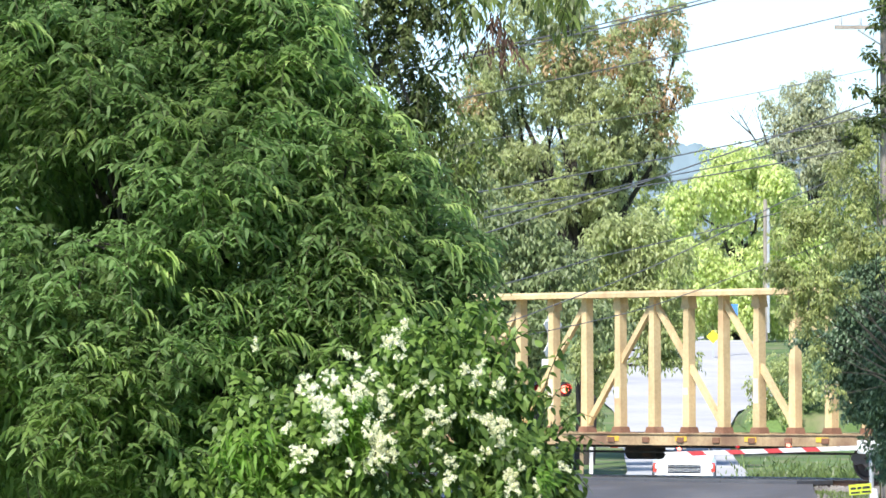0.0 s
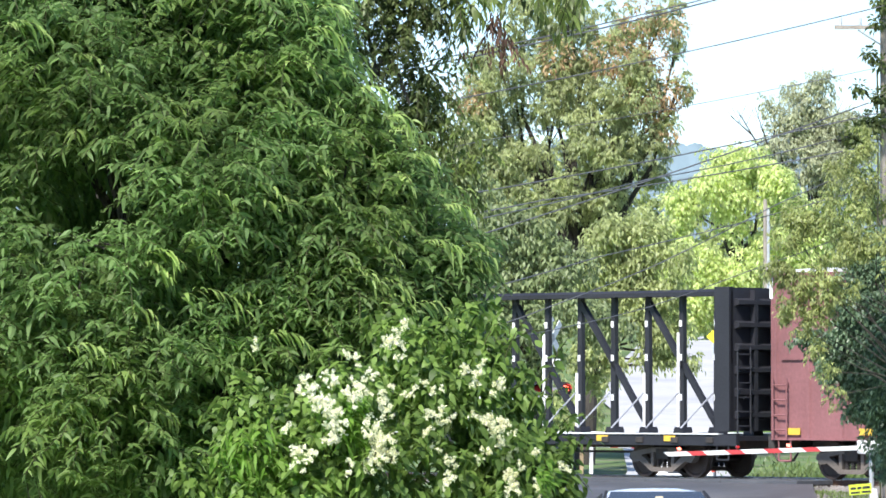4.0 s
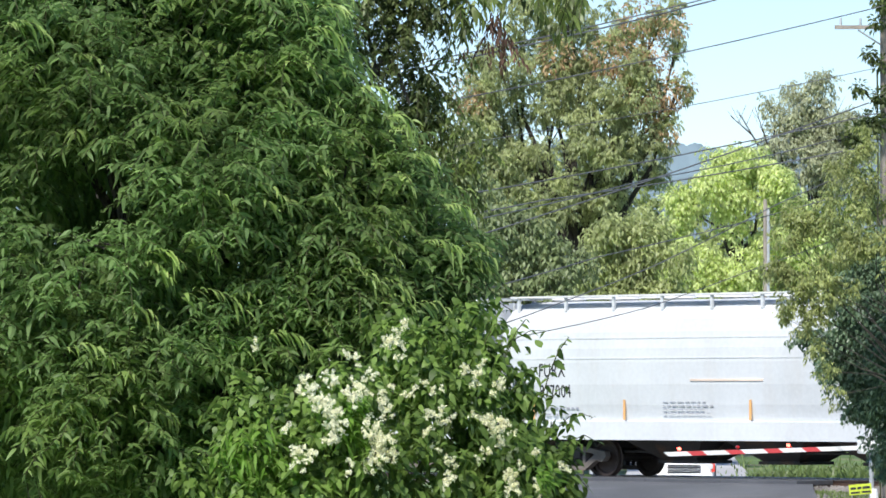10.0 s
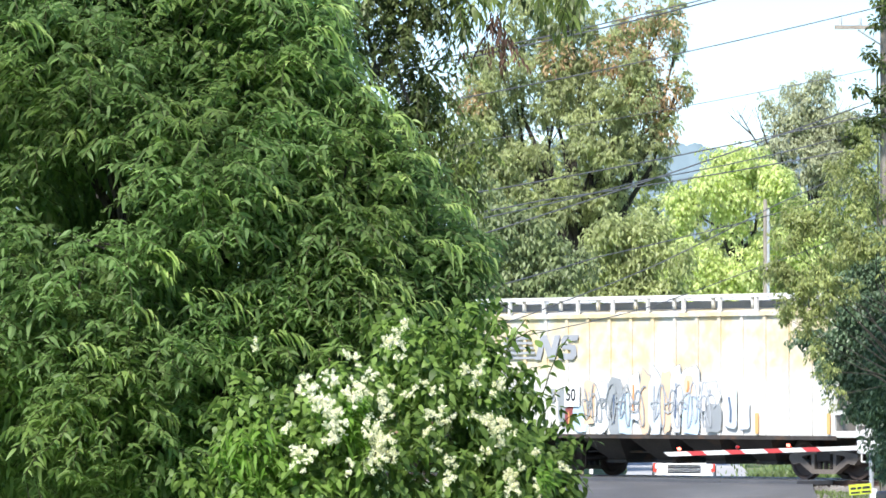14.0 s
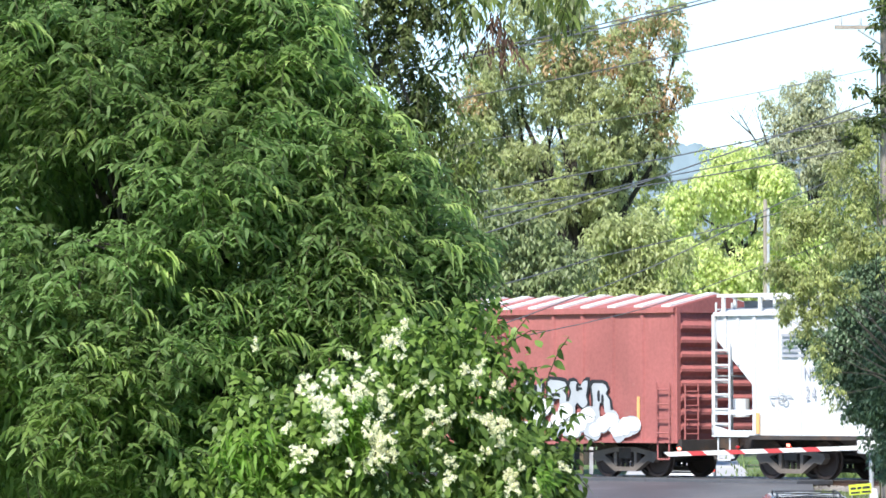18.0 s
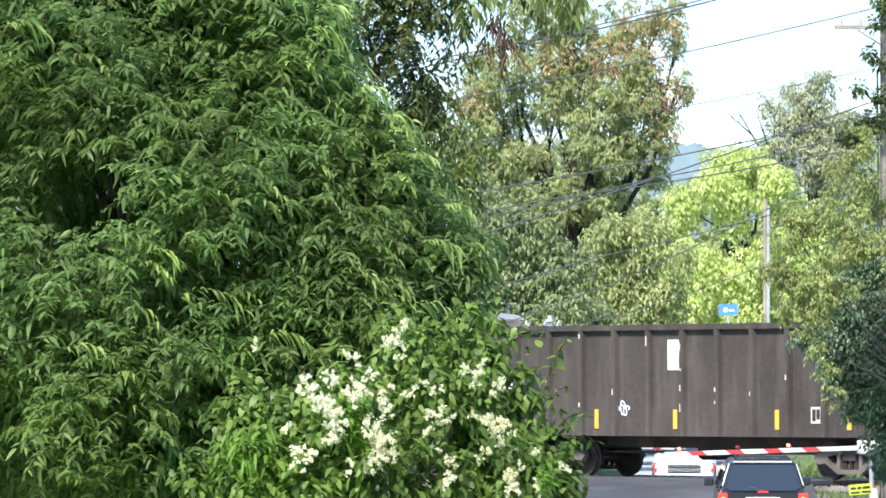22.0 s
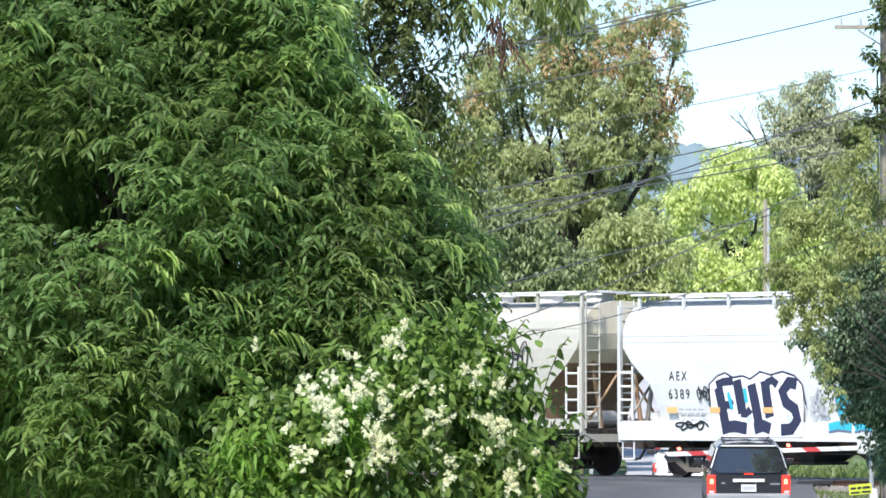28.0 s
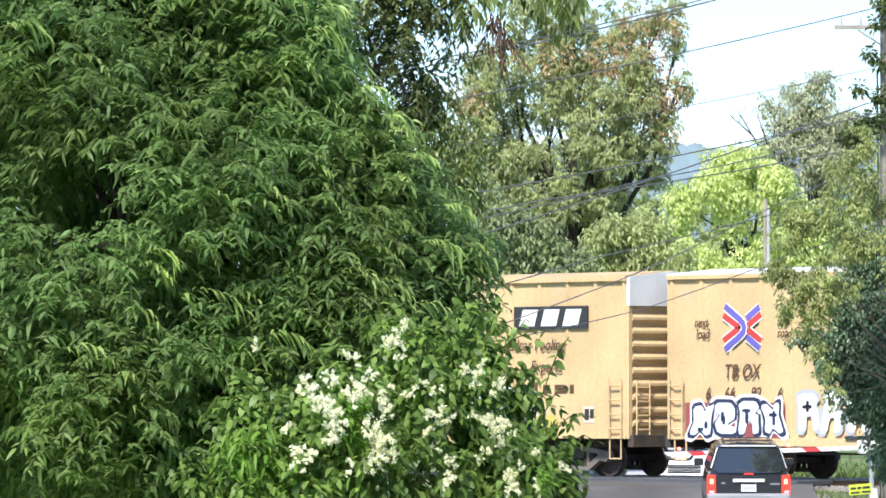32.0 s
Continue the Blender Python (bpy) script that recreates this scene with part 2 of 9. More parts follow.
def rod(bm, p, q, r=0.02, seg=6, r2=None):
    p, q = Vector(p), Vector(q)
    d = (q - p).normalized()
    a = d.orthogonal().normalized()
    b = d.cross(a)
    rings = []
    for c, rr in ((p, r), (q, r if r2 is None else r2)):
        rings.append([bm.verts.new(c + (a * math.cos(t) + b * math.sin(t)) * rr) for t in (2 * math.pi * i / seg for i in range(seg))])
    for i in range(seg):
        bm.faces.new((rings[0][i], rings[0][(i + 1) % seg], rings[1][(i + 1) % seg], rings[1][i]))
    bm.faces.new(rings[0][::-1])
    bm.faces.new(rings[1])
    return bm


def rods(segs, r=0.02, seg=6):
    bm = bmesh.new()
    for p, q in segs:
        rod(bm, p, q, r, seg)
    return bm


def prism(bm, poly, axis, lo, hi):
    """A polygon of 2D points pushed along an axis ('x': points are y, z; 'y': x, z; 'z': x, y)."""
    def at(p, h):
        return {"x": (h, p[0], p[1]), "y": (p[0], h, p[1]), "z": (p[0], p[1], h)}[axis]
    a = [bm.verts.new(at(p, lo)) for p in poly]
    b = [bm.verts.new(at(p, hi)) for p in poly]
    k = len(poly)
    for i in range(k):
        bm.faces.new((a[i], a[(i + 1) % k], b[(i + 1) % k], b[i]))
    bm.faces.new(a[::-1])
    bm.faces.new(b)
    bmesh.ops.recalc_face_normals(bm, faces=bm.faces[:])
    return bm


def prismed(poly, axis, lo, hi):
    return prism(bmesh.new(), poly, axis, lo, hi)


def writing(name, text, size, material, parent, x, z, y, squeeze=1.0, spacing=1.0, bold=0.0, lean=0.0):
    """Lettering on a near side face (facing -y), left edge at x, foot at z."""
    cu = bpy.data.curves.new(name, "FONT")
    cu.body, cu.size, cu.extrude, cu.offset, cu.space_character, cu.shear = text, size, 0.002, bold, spacing, lean
    tmp = bpy.data.objects.new(name, cu)
    me = bpy.data.meshes.new_from_object(tmp)
    bpy.data.objects.remove(tmp)
    me.materials.append(material)
    me.transform(Matrix.Diagonal((squeeze, 1, 1, 1)))
    return piece(name, me, parent, pose(x, y, z, 90, 0, 0))


def bars(name, lines, material, parent, x, z, y):
    """Rows of small marks that cannot be read: (dx, dz, width, height)."""
    bm = bmesh.new()
    for dx, dz, w, h in lines:
        box(bm, x + dx, x + dx + w, y - 0.004, y + 0.002, z + dz, z + dz + h)
    return part(name, bm, material, parent)


def fine_print(parent, x, z, y, w, rows, material, seed=0, h=0.07, gap=0.13):
    rnd = random.Random(seed)
    lines = []
    for i in range(rows):
        px = 0.0
        while px < w * rnd.uniform(0.75, 1.0):
            k = rnd.uniform(0.08, 0.22)
            lines.append((px, -i * gap, k, h))
            px += k + 0.06
    return tagged(bars("stencilled_data", lines, material, parent, x, z, y), kind="stuff")


def blob(bm, cx, cz, w, h, y, rnd, n=14, sq=0.62, wob=0.1):
    """A flat rounded sprayed letter shape on a side wall."""
    pts = []
    for i in range(n):
        a = 2 * math.pi * i / n
        ca, sa = math.cos(a), math.sin(a)
        k = 1 + rnd.uniform(-wob, wob)
        pts.append((cx + math.copysign(abs(ca) ** sq, ca) * w / 2 * k, cz + math.copysign(abs(sa) ** sq, sa) * h / 2 * k))
    prism(bm, pts, "y", y - 0.003, y + 0.003)


def graffiti(parent, x, z, y, w, h, letters, fill, edge, seed, halo=None, inner=None):
    """Sprayed bubble letters, each with its outline, fill and inner strokes in thin coats."""
    rnd = random.Random(seed)
    step = w / letters
    for i in range(letters):
        cx, hh, ww = x + step * (i + 0.5), h * rnd.uniform(0.82, 1.05), step * rnd.uniform(0.9, 1.08)
        cz = z + h / 2 + rnd.uniform(-0.06, 0.06) * h
        lean = rnd.uniform(-0.25, 0.25)
        sd = rnd.random()

        def coat(name, material, grow, dy, under, label=""):
            bm = bmesh.new()
            glyph(bm, cx, cz, ww + grow * 2, hh + grow * 2, y - 0.006 - dy, random.Random(sd), lean)
            return part(name, bm, material, under, label)
        if halo:
            coat("graffiti_halo", halo, 0.13, -0.005, parent)
        o = coat("graffiti_letter", edge, 0.05, i * 0.0004, parent, "sprayed graffiti letter")
        coat("letter_fill", fill, -0.04, 0.004 + i * 0.0004, o)
        for j in range(2):
            tx, tz = cx + rnd.uniform(-0.18, 0.18) * ww, cz + rnd.uniform(-0.28, 0.28) * hh
            bm = bmesh.new()
            if rnd.random() < 0.6:
                blob(bm, tx, tz, ww * 0.13, hh * rnd.uniform(0.2, 0.5), y - 0.02, rnd, 8)
            else:
                blob(bm, tx, tz, ww * rnd.uniform(0.2, 0.5), hh * 0.1, y - 0.02, rnd, 8)
            part("letter_stroke", bm, inner or edge, o)


def glyph(bm, cx, cz, w, h, y, rnd, lean):
    """A chunky interlocked letter form: a bar with arms, wobbling and slanted."""
    kind = rnd.randrange(4)
    a, b = w / 2, h / 2
    base = [[(-1, -1), (-0.3, -1), (-0.2, -0.25), (0.35, -0.2), (0.3, -1), (1, -0.9), (0.9, 0.1), (0.6, 0.3), (1, 0.6), (0.7, 1), (-0.9, 1), (-0.8, 0.2)],
            [(-0.9, -1), (0.8, -1), (1, -0.6), (0.1, -0.45), (0.95, 0.05), (0.9, 0.75), (0.5, 1), (-0.8, 0.95), (-1, 0.4), (-0.35, 0.2), (-0.95, -0.3)],
            [(-1, -0.85), (-0.4, -1), (0.0, -0.55), (0.5, -1), (1, -0.8), (0.75, 0.1), (1, 1), (0.45, 0.95), (0.1, 0.5), (-0.3, 1), (-1, 0.85), (-0.75, 0.0)],
            [(-0.85, -0.95), (0.2, -1), (0.9, -0.7), (0.95, 0.6), (0.5, 1), (-0.35, 0.9), (-0.9, 0.6), (-1, 0.1), (-0.6, -0.2)]][kind]
    pts = []
    for (px, pz), (qx, qz) in zip(base, base[1:] + base[:1]):
        for t in (0.2, 0.8):
            ux, uz = px + (qx - px) * t, pz + (qz - pz) * t
            pts.append((cx + (ux + lean * uz) * a + rnd.uniform(-0.02, 0.02), cz + uz * b + rnd.uniform(-0.02, 0.02)))
    prism(bm, pts, "y", y - 0.003, y + 0.003)


def spray(name, c):
    return mat("spray_" + name, c, 0.55, 0, 0.12, 4, 0.0)


S = {k: spray(k, c) for k, c in dict(black=(0.02, 0.02, 0.025), white=(0.78, 0.78, 0.8), blue=(0.07, 0.17, 0.45), yellow=(0.47, 0.4, 0.1),
     cyan=(0.04, 0.42, 0.58), pale=(0.62, 0.68, 0.74), grey=(0.4, 0.42, 0.45), red=(0.5, 0.05, 0.05), pink=(0.7, 0.25, 0.4), violet=(0.13, 0.11, 0.4), slate=(0.12, 0.16, 0.24), olive=(0.3, 0.28, 0.08), maroon=(0.28, 0.07, 0.07), navy=(0.025, 0.03, 0.07), faded_peach=(0.74, 0.52, 0.36), faded_blue=(0.5, 0.64, 0.78), faded_grey=(0.3, 0.32, 0.34), orange=(0.7, 0.3, 0.12)).items()}


# ---- ground, road and track ----
M["grass"] = mat("rough_grass_and_soil", (0.105, 0.17, 0.045), 0.9, 0, 0.4, 0.8, 0.6, tint=(0.2, 0.185, 0.1), tint_at=0.5)
M["asphalt"] = mat("worn_asphalt", (0.085, 0.088, 0.098), 0.55, 0, 0.25, 1.0, 0.35, tint=(0.13, 0.13, 0.135), tint_at=0.55)
M["pale_road"] = mat("pale_concrete", (0.44, 0.435, 0.44), 0.85, 0, 0.15, 0.3, 0.03, tint=(0.33, 0.33, 0.35), tint_at=0.5)
M["ballast"] = mat("crushed_grey_ballast", (0.2, 0.185, 0.17), 0.9, 0, 0.45, 5, 0.9, tint=(0.3, 0.27, 0.24), tint_at=0.5)
M["tie"] = mat("creosoted_timber", (0.06, 0.048, 0.04), 0.85, 0, 0.35, 3, 0.4)
M["rail"] = mat("rusty_rail", (0.12, 0.075, 0.055), 0.6, 0.5, 0.3, 4, 0.2)
M["rail_head"] = mat("polished_rail_head", (0.55, 0.55, 0.56), 0.25, 1.0, 0.1, 4, 0.05)
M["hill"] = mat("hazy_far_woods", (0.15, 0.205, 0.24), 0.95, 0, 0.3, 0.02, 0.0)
M["weed"] = leaf_mat("weed_blades", (0.09, 0.13, 0.04), (0.21, 0.28, 0.09), 0.35)

PROFILE = [(-80, 0.36), (25, 0.36), (32, 0.3), (39, 0.02), (43, -0.05), (46, -0.1), (49, -0.16), (52, -0.22), (55, -0.28), (58, -0.34), (61, -0.44), (62, -0.48), (64, -0.66), (67, -0.95), (71, -1.2), (76, -1.3), (84, -1.33), (90, -1.25),
           (97, -1.12), (102, -1.0), (107, -0.92), (110.4, -0.8), (113, -0.67), (118, -0.45), (122, -0.3), (127, -0.1), (129, -0.06), (134, -0.06), (137, -0.12), (144, -0.55), (165, -0.5), (180, -0.2),
           (200, 0.5), (240, 2.1), (290, 4.9), (340, 6.0), (500, 9.0), (900, 20.0), (1600, 30.0)]


def ground_z(x, y, road=False):
    z = float(np.interp(y, [p[0] for p in PROFILE], [p[1] for p in PROFILE]))
    d = abs((x - 6.27) * 0.74314 + (y - 130.94) * 0.66913)
    bed = -0.1 if road else -0.3
    k = min(1.0, max(0.0, (d - 2.4) / 5.0))
    k = k * k * (3 - 2 * k)
    return bed * (1 - k) + z * k


def spaced(stops):
    out = []
    for (a, n), (b, _) in zip(stops, stops[1:]):
        out += [a + (b - a) * i / n for i in range(n)]
    return out + [stops[-1][0]]


def sheet(name, xs_of, ys, material, dz, road=True, across=8):
    bm = bmesh.new()
    rows = []
    for y in ys:
        a, b = xs_of(y)
        rows.append([bm.verts.new((x, y, ground_z(x, y, road) + dz)) for x in (a + (b - a) * i / across for i in range(across + 1))])
    for r, s in zip(rows, rows[1:]):
        for i in range(across):
            bm.faces.new((r[i], r[i + 1], s[i + 1], s[i]))
    return part(name, bm, material, None, smooth=True)


def ground():
    xs = spaced([(-900, 14), (-60, 20), (-8, 48), (24, 24), (90, 14), (900, 0)])
    ys = spaced([(-80, 10), (20, 40), (100, 60), (150, 40), (300, 20), (1600, 0)])
    verts, faces = [], []
    for y in ys:
        for x in xs:
            verts.append((x, y, ground_z(x, y) + 0.05 * noise.noise((x * 0.5, y * 0.3, 0)) - 0.05))
    n = len(xs)
    for j in range(len(ys) - 1):
        for i in range(n - 1):
            k = j * n + i
            faces.append((k, k + 1, k + n + 1, k + n))
    me = bpy.data.meshes.new("ground")
    me.from_pydata(verts, [], faces)
    me.materials.append(M["grass"])
    for p in me.polygons:
        p.use_smooth = True
    tagged(new("ground", me), "rough green verge with grass and soil", "ground", kind="structure")
    near = [(-40, -1.5, 5.5), (40, 0.6, 6.6), (88, 1.4, 7.6), (112, 1.7, 8.3), (122, 1.8, 8.6), (128, 2.0, 9.0), (136, 2.4, 9.4), (140, 3.6, 8.6)]
    f = lambda y: (float(np.interp(y, [r[0] for r in near], [r[1] for r in near])), float(np.interp(y, [r[0] for r in near], [r[2] for r in near])))
    tagged(sheet("road", f, spaced([(-40, 20), (40, 40), (120, 40), (140, 0)]), M["asphalt"], 0.012), "worn grey asphalt road rising to the crossing", "road", kind="structure")
    far = [(140, 3.7, 8.5), (150, 4.9, 9.0), (168, 5.9, 9.7), (186, 6.4, 10.2), (202, 6.8, 10.9), (222, 7.2, 12.5), (232, 7.0, 15.0), (262, 8.5, 16.2), (292, 11.0, 17.6), (330, 12.5, 18.5)]
    g = lambda y: (float(np.interp(y, [r[0] for r in far], [r[1] for r in far])), float(np.interp(y, [r[0] for r in far], [r[2] for r in far])))
    tagged(sheet("road", g, spaced([(140.01, 40), (230, 30), (330, 0)]), M["pale_road"], 0.06), "pale concrete road climbing beyond the crossing", "road", kind="structure")
    edge = lambda y: (float(np.interp(y, [r[0] for r in near], [r[2] for r in near])) + 0.02, 11.5)
    tagged(sheet("gravel_shoulder", edge, spaced([(109.0, 8), (118.0, 8), (127.5, 0)]), M["ballast"], 0.02, False, 6), "grey gravel and soil shoulder beside the crossing", "gravel", kind="structure")
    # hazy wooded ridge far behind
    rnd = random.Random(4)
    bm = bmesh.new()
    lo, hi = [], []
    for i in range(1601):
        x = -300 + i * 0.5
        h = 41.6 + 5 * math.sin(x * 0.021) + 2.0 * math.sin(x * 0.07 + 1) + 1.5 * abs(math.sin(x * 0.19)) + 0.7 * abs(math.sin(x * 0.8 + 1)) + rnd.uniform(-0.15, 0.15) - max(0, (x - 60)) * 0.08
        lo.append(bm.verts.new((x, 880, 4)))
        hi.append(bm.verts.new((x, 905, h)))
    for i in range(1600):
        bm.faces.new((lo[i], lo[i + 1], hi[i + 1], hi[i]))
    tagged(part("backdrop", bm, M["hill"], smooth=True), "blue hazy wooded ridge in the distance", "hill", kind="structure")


def track():
    root = tagged(new("railway_track"), "single railway track on grey ballast crossing the road", "railway track", kind="structure")
    root.matrix_basis = pose(TRACK_REF.x, TRACK_REF.y, 0, 0, 0, TRACK_TURN)
    bm = bmesh.new()
    for a, b in ((-160, -7.5), (5.6, 120)):
        prism(bm, [(-2.9, -0.62), (-1.7, -0.17), (1.7, -0.17), (2.9, -0.62)], "x", a, b)
    part("ballast_bed", bm, M["ballast"], root)
    for s in (-0.755, 0.755):
        r = part("rail", prismed([(s - 0.07, -0.17), (s - 0.07, -0.15), (s - 0.012, -0.13), (s - 0.012, -0.05), (s - 0.036, -0.04), (s - 0.036, -0.006), (s + 0.036, -0.006), (s + 0.036, -0.04), (s + 0.012, -0.05), (s + 0.012, -0.13), (s + 0.07, -0.15), (s + 0.07, -0.17)], "x", -160, 120), M["rail"], root)
        part("rail_head", boxed(-160, 120, s - 0.03, s + 0.03, -0.008, -0.001), M["rail_head"], r)
    tie = mesh_of("tie", boxed(-0.115, 0.115, -1.3, 1.3, -0.3, -0.15), M["tie"])
    for i in range(120):
        x = -32 + i * 0.55
        if -7.5 < x < 5.6:
            continue
        piece("tie", tie, root, pose(x, 0, 0))
    for k, (a, b) in enumerate(((-2.1, -0.85), (-0.66, 0.66), (0.85, 2.1))):
        for j in range(5):
            part("crossing_panel", boxed(-7.4 + j * 2.6, -7.4 + j * 2.6 + 2.58, a, b, -0.12, -0.012, bevel=0.012), M["asphalt"], root)
    # ballast stones near the crossing
    rnd = random.Random(9)
    verts, faces = [], []
    for i in range(2600):
        x, y = rnd.uniform(5.7, 16), rnd.choice((-1, 1)) * rnd.uniform(0.9, 2.9)
        z = -0.17 if abs(y) < 1.7 else -0.17 - (abs(y) - 1.7) * 0.375
        r = rnd.uniform(0.025, 0.06)
        k = len(verts)
        verts += [(x + r * rnd.uniform(0.6, 1.2) * a, y + r * rnd.uniform(0.6, 1.2) * b, z + r * c) for a, b, c in ((1, 0, 0), (-1, 0, 0), (0, 1, 0), (0, -1, 0), (0, 0, 1), (0, 0, -0.4))]
        faces += [(k + a, k + b, k + c) for a, b, c in ((0, 2, 4), (2, 1, 4), (1, 3, 4), (3, 0, 4))]
    me = bpy.data.meshes.new("ballast_stones")
    me.from_pydata(verts, [], faces)
    me.materials.append(M["ballast"])
    tagged(piece("ballast_stones", me, root), kind="stuff")


ground()


# ---- the freight train; a car's space: x from its leading end backwards, y away from the road, z up from the rail ----
TRACK_TURN = -48.0
TRACK_REF = Vector((6.27, 130.94, 0.0))
TRACK_DIR = Vector((0.66913, -0.74314, 0.0))
TRAIN_RUN = [(0.0, 0.0), (3.0, 41.77), (6.0, 83.57), (12.0, 167.31), (18.0, 251.13), (20.5, 286.1), (23.0, 320.63), (25.5, 354.93), (28.0, 389.0), (32.0, 443.4)]
CARS = []


def car_root(name, label, front):
    r = thing(name, label, "freight car", "cars of the freight train")
    CARS.append((r, front))
    return r


def lathe_wheelset():
    bm = bmesh.new()
    for s in (-1, 1):
        prof = [(0.09, 0.0), (0.36, 0.02), (0.4, 0.055), (0.457, 0.06), (0.457, -0.045), (0.485, -0.06), (0.485, -0.085), (0.38, -0.085), (0.34, -0.03), (0.09, -0.05)]
        rings = []
        for r, o in prof:
            rings.append([bm.verts.new((r * math.cos(a), s * (0.76 + o), r * math.sin(a))) for a in (2 * math.pi * i / 24 for i in range(24))])
        for a, b in zip(rings, rings[1:]):
            for i in range(24):
                bm.faces.new((a[i], a[(i + 1) % 24], b[(i + 1) % 24], b[i]))
    rod(bm, (0, -1.05, 0), (0, 1.05, 0), 0.085, 10)
    for s in (-1, 1):      # end cap bolts
        for k in range(3):
            a = k * 2.094
            rod(bm, (0.045 * math.cos(a), s * 1.05, 0.045 * math.sin(a)), (0.045 * math.cos(a), s * 1.07, 0.045 * math.sin(a)), 0.015, 5)
    bmesh.ops.recalc_face_normals(bm, faces=bm.faces[:])
    me = bpy.data.meshes.new("wheelset")
    bm.to_mesh(me)
    bm.free()
    me.materials.append(M["wheel"])
    return me


def mesh_of(name, bm, material):
    me = bpy.data.meshes.new(name)
    bm.normal_update()
    bm.to_mesh(me)
    bm.free()
    me.materials.append(material)
    return me


def side_frame_bm():
    """Cast truck side: arched top chord, dipped bottom chord, open windows."""
    bm = bmesh.new()
    outer = [(-1.16, 0.5), (-1.12, 0.62), (-0.85, 0.66), (-0.35, 0.74), (0.35, 0.74), (0.85, 0.66), (1.12, 0.62), (1.16, 0.5), (1.02, 0.36), (0.8, 0.4), (0.38, 0.14), (-0.38, 0.14), (-0.8, 0.4), (-1.02, 0.36)]
    inner = [(-0.72, 0.53), (-0.7, 0.56), (-0.6, 0.58), (-0.3, 0.62), (0.3, 0.62), (0.6, 0.58), (0.7, 0.56), (0.72, 0.53), (0.68, 0.5), (0.6, 0.46), (0.3, 0.25), (-0.3, 0.25), (-0.6, 0.46), (-0.68, 0.5)]
    k = len(outer)
    v = [[bm.verts.new((x, y, z)) for x, z in ring] for ring in (outer, inner) for y in (-0.09, 0.09)]
    oa, ob_, ia, ib = v
    for i in range(k):
        j = (i + 1) % k
        for quad in ((oa[i], oa[j], ia[j], ia[i]), (ob_[j], ob_[i], ib[i], ib[j]), (oa[j], oa[i], ob_[i], ob_[j]), (ia[i], ia[j], ib[j], ib[i])):
            bm.faces.new(quad)
    for s in (-1, 1):
        box(bm, s * 0.36 - 0.05, s * 0.36 + 0.05, -0.08, 0.08, 0.2, 0.68)
    bmesh.ops.recalc_face_normals(bm, faces=bm.faces[:])
    return bm


WHEELSET = lathe_wheelset()
SPRING = None


def spring_mesh():
    bm = bmesh.new()
    box(bm, -0.3, 0.3, -0.08, 0.08, 0.2, 0.24)
    for k in (-0.19, 0.0, 0.19):
        rings = []
        for i in range(11):
            r = 0.075 if i % 2 == 0 else 0.05
            rings.append([bm.verts.new((k + r * math.cos(a), r * math.sin(a), 0.235 + i * 0.026)) for a in (2 * math.pi * j / 8 for j in range(8))])
        for a, b in zip(rings, rings[1:]):
            for j in range(8):
                bm.faces.new((a[j], a[(j + 1) % 8], b[(j + 1) % 8], b[j]))
    return mesh_of("spring_nest", bm, M["steel_dark"])


SPRING = spring_mesh()
BOLSTER = mesh_of("bolster", boxed(-0.22, 0.22, -1.1, 1.1, 0.45, 0.72, bevel=0.03), M["steel_dark"])
FRAMES = {k: mesh_of("side_frame", side_frame_bm(), M[k]) for k in ("truck_tan", "truck_grey")}
WHEELS = []


def truck(root, x, style="truck_grey"):
    t = piece("truck", BOLSTER, root, pose(x, 0, 0))
    for s in (-1, 1):
        piece("side_frame", FRAMES[style], t, pose(0, s * 1.0, 0))
        piece("spring_nest", SPRING, t, pose(0, s * 1.0, 0))
    for s in (-1, 1):
        w = piece("wheelset", WHEELSET, t, pose(s * 0.89, 0, 0.457))
        WHEELS.append((w, root, s * 0.89))
    return t


def running_gear(root, L, inset, style="truck_grey"):
    truck(root, inset, style)
    truck(root, L - inset, style)
    for s, x in ((-1, 0.0), (1, L)):
        bm = bmesh.new()
        box(bm, min(x, x + s * 0.55), max(x, x + s * 0.55), -0.14, 0.14, 0.72, 0.98)
        box(bm, min(x + s * 0.45, x + s * 0.75), max(x + s * 0.45, x + s * 0.75), -0.2, 0.2, 0.68, 1.0)
        part("coupler", bm, M["steel_dark"], root)
        hose = rods([((x + s * 0.1, -0.4, 0.8), (x + s * 0.35, -0.42, 0.45)), ((x + s * 0.35, -0.42, 0.45), (x + s * 0.7, -0.3, 0.42))], 0.03)
        part("air_hose", hose, M["steel_dark"], root)
    part("centre_sill", boxed(0.1, L - 0.1, -0.22, 0.22, 0.72, 1.02), M["steel_dark"], root)
    bm = bmesh.new()
    rod(bm, (L * 0.42, 0.3, 0.62), (L * 0.42 + 1.1, 0.3, 0.62), 0.2, 10)
    part("air_reservoir", bm, M["steel_dark"], root)
    part("brake_pipe", rods([((inset + 1.3, -0.55, 0.62), (L - inset - 1.3, -0.55, 0.62))], 0.03), M["steel_dark"], root)


def ladder(root, x0, x1, y, z0, z1, rungs, material, r=0.022):
    segs = [((x0, y, z0), (x0, y, z1)), ((x1, y, z0), (x1, y, z1))]
    segs += [((x0, y, z0 + (z1 - z0) * (i + 0.5) / rungs), (x1, y, z0 + (z1 - z0) * (i + 0.5) / rungs)) for i in range(rungs)]
    return part("ladder", rods(segs, r), material, root)


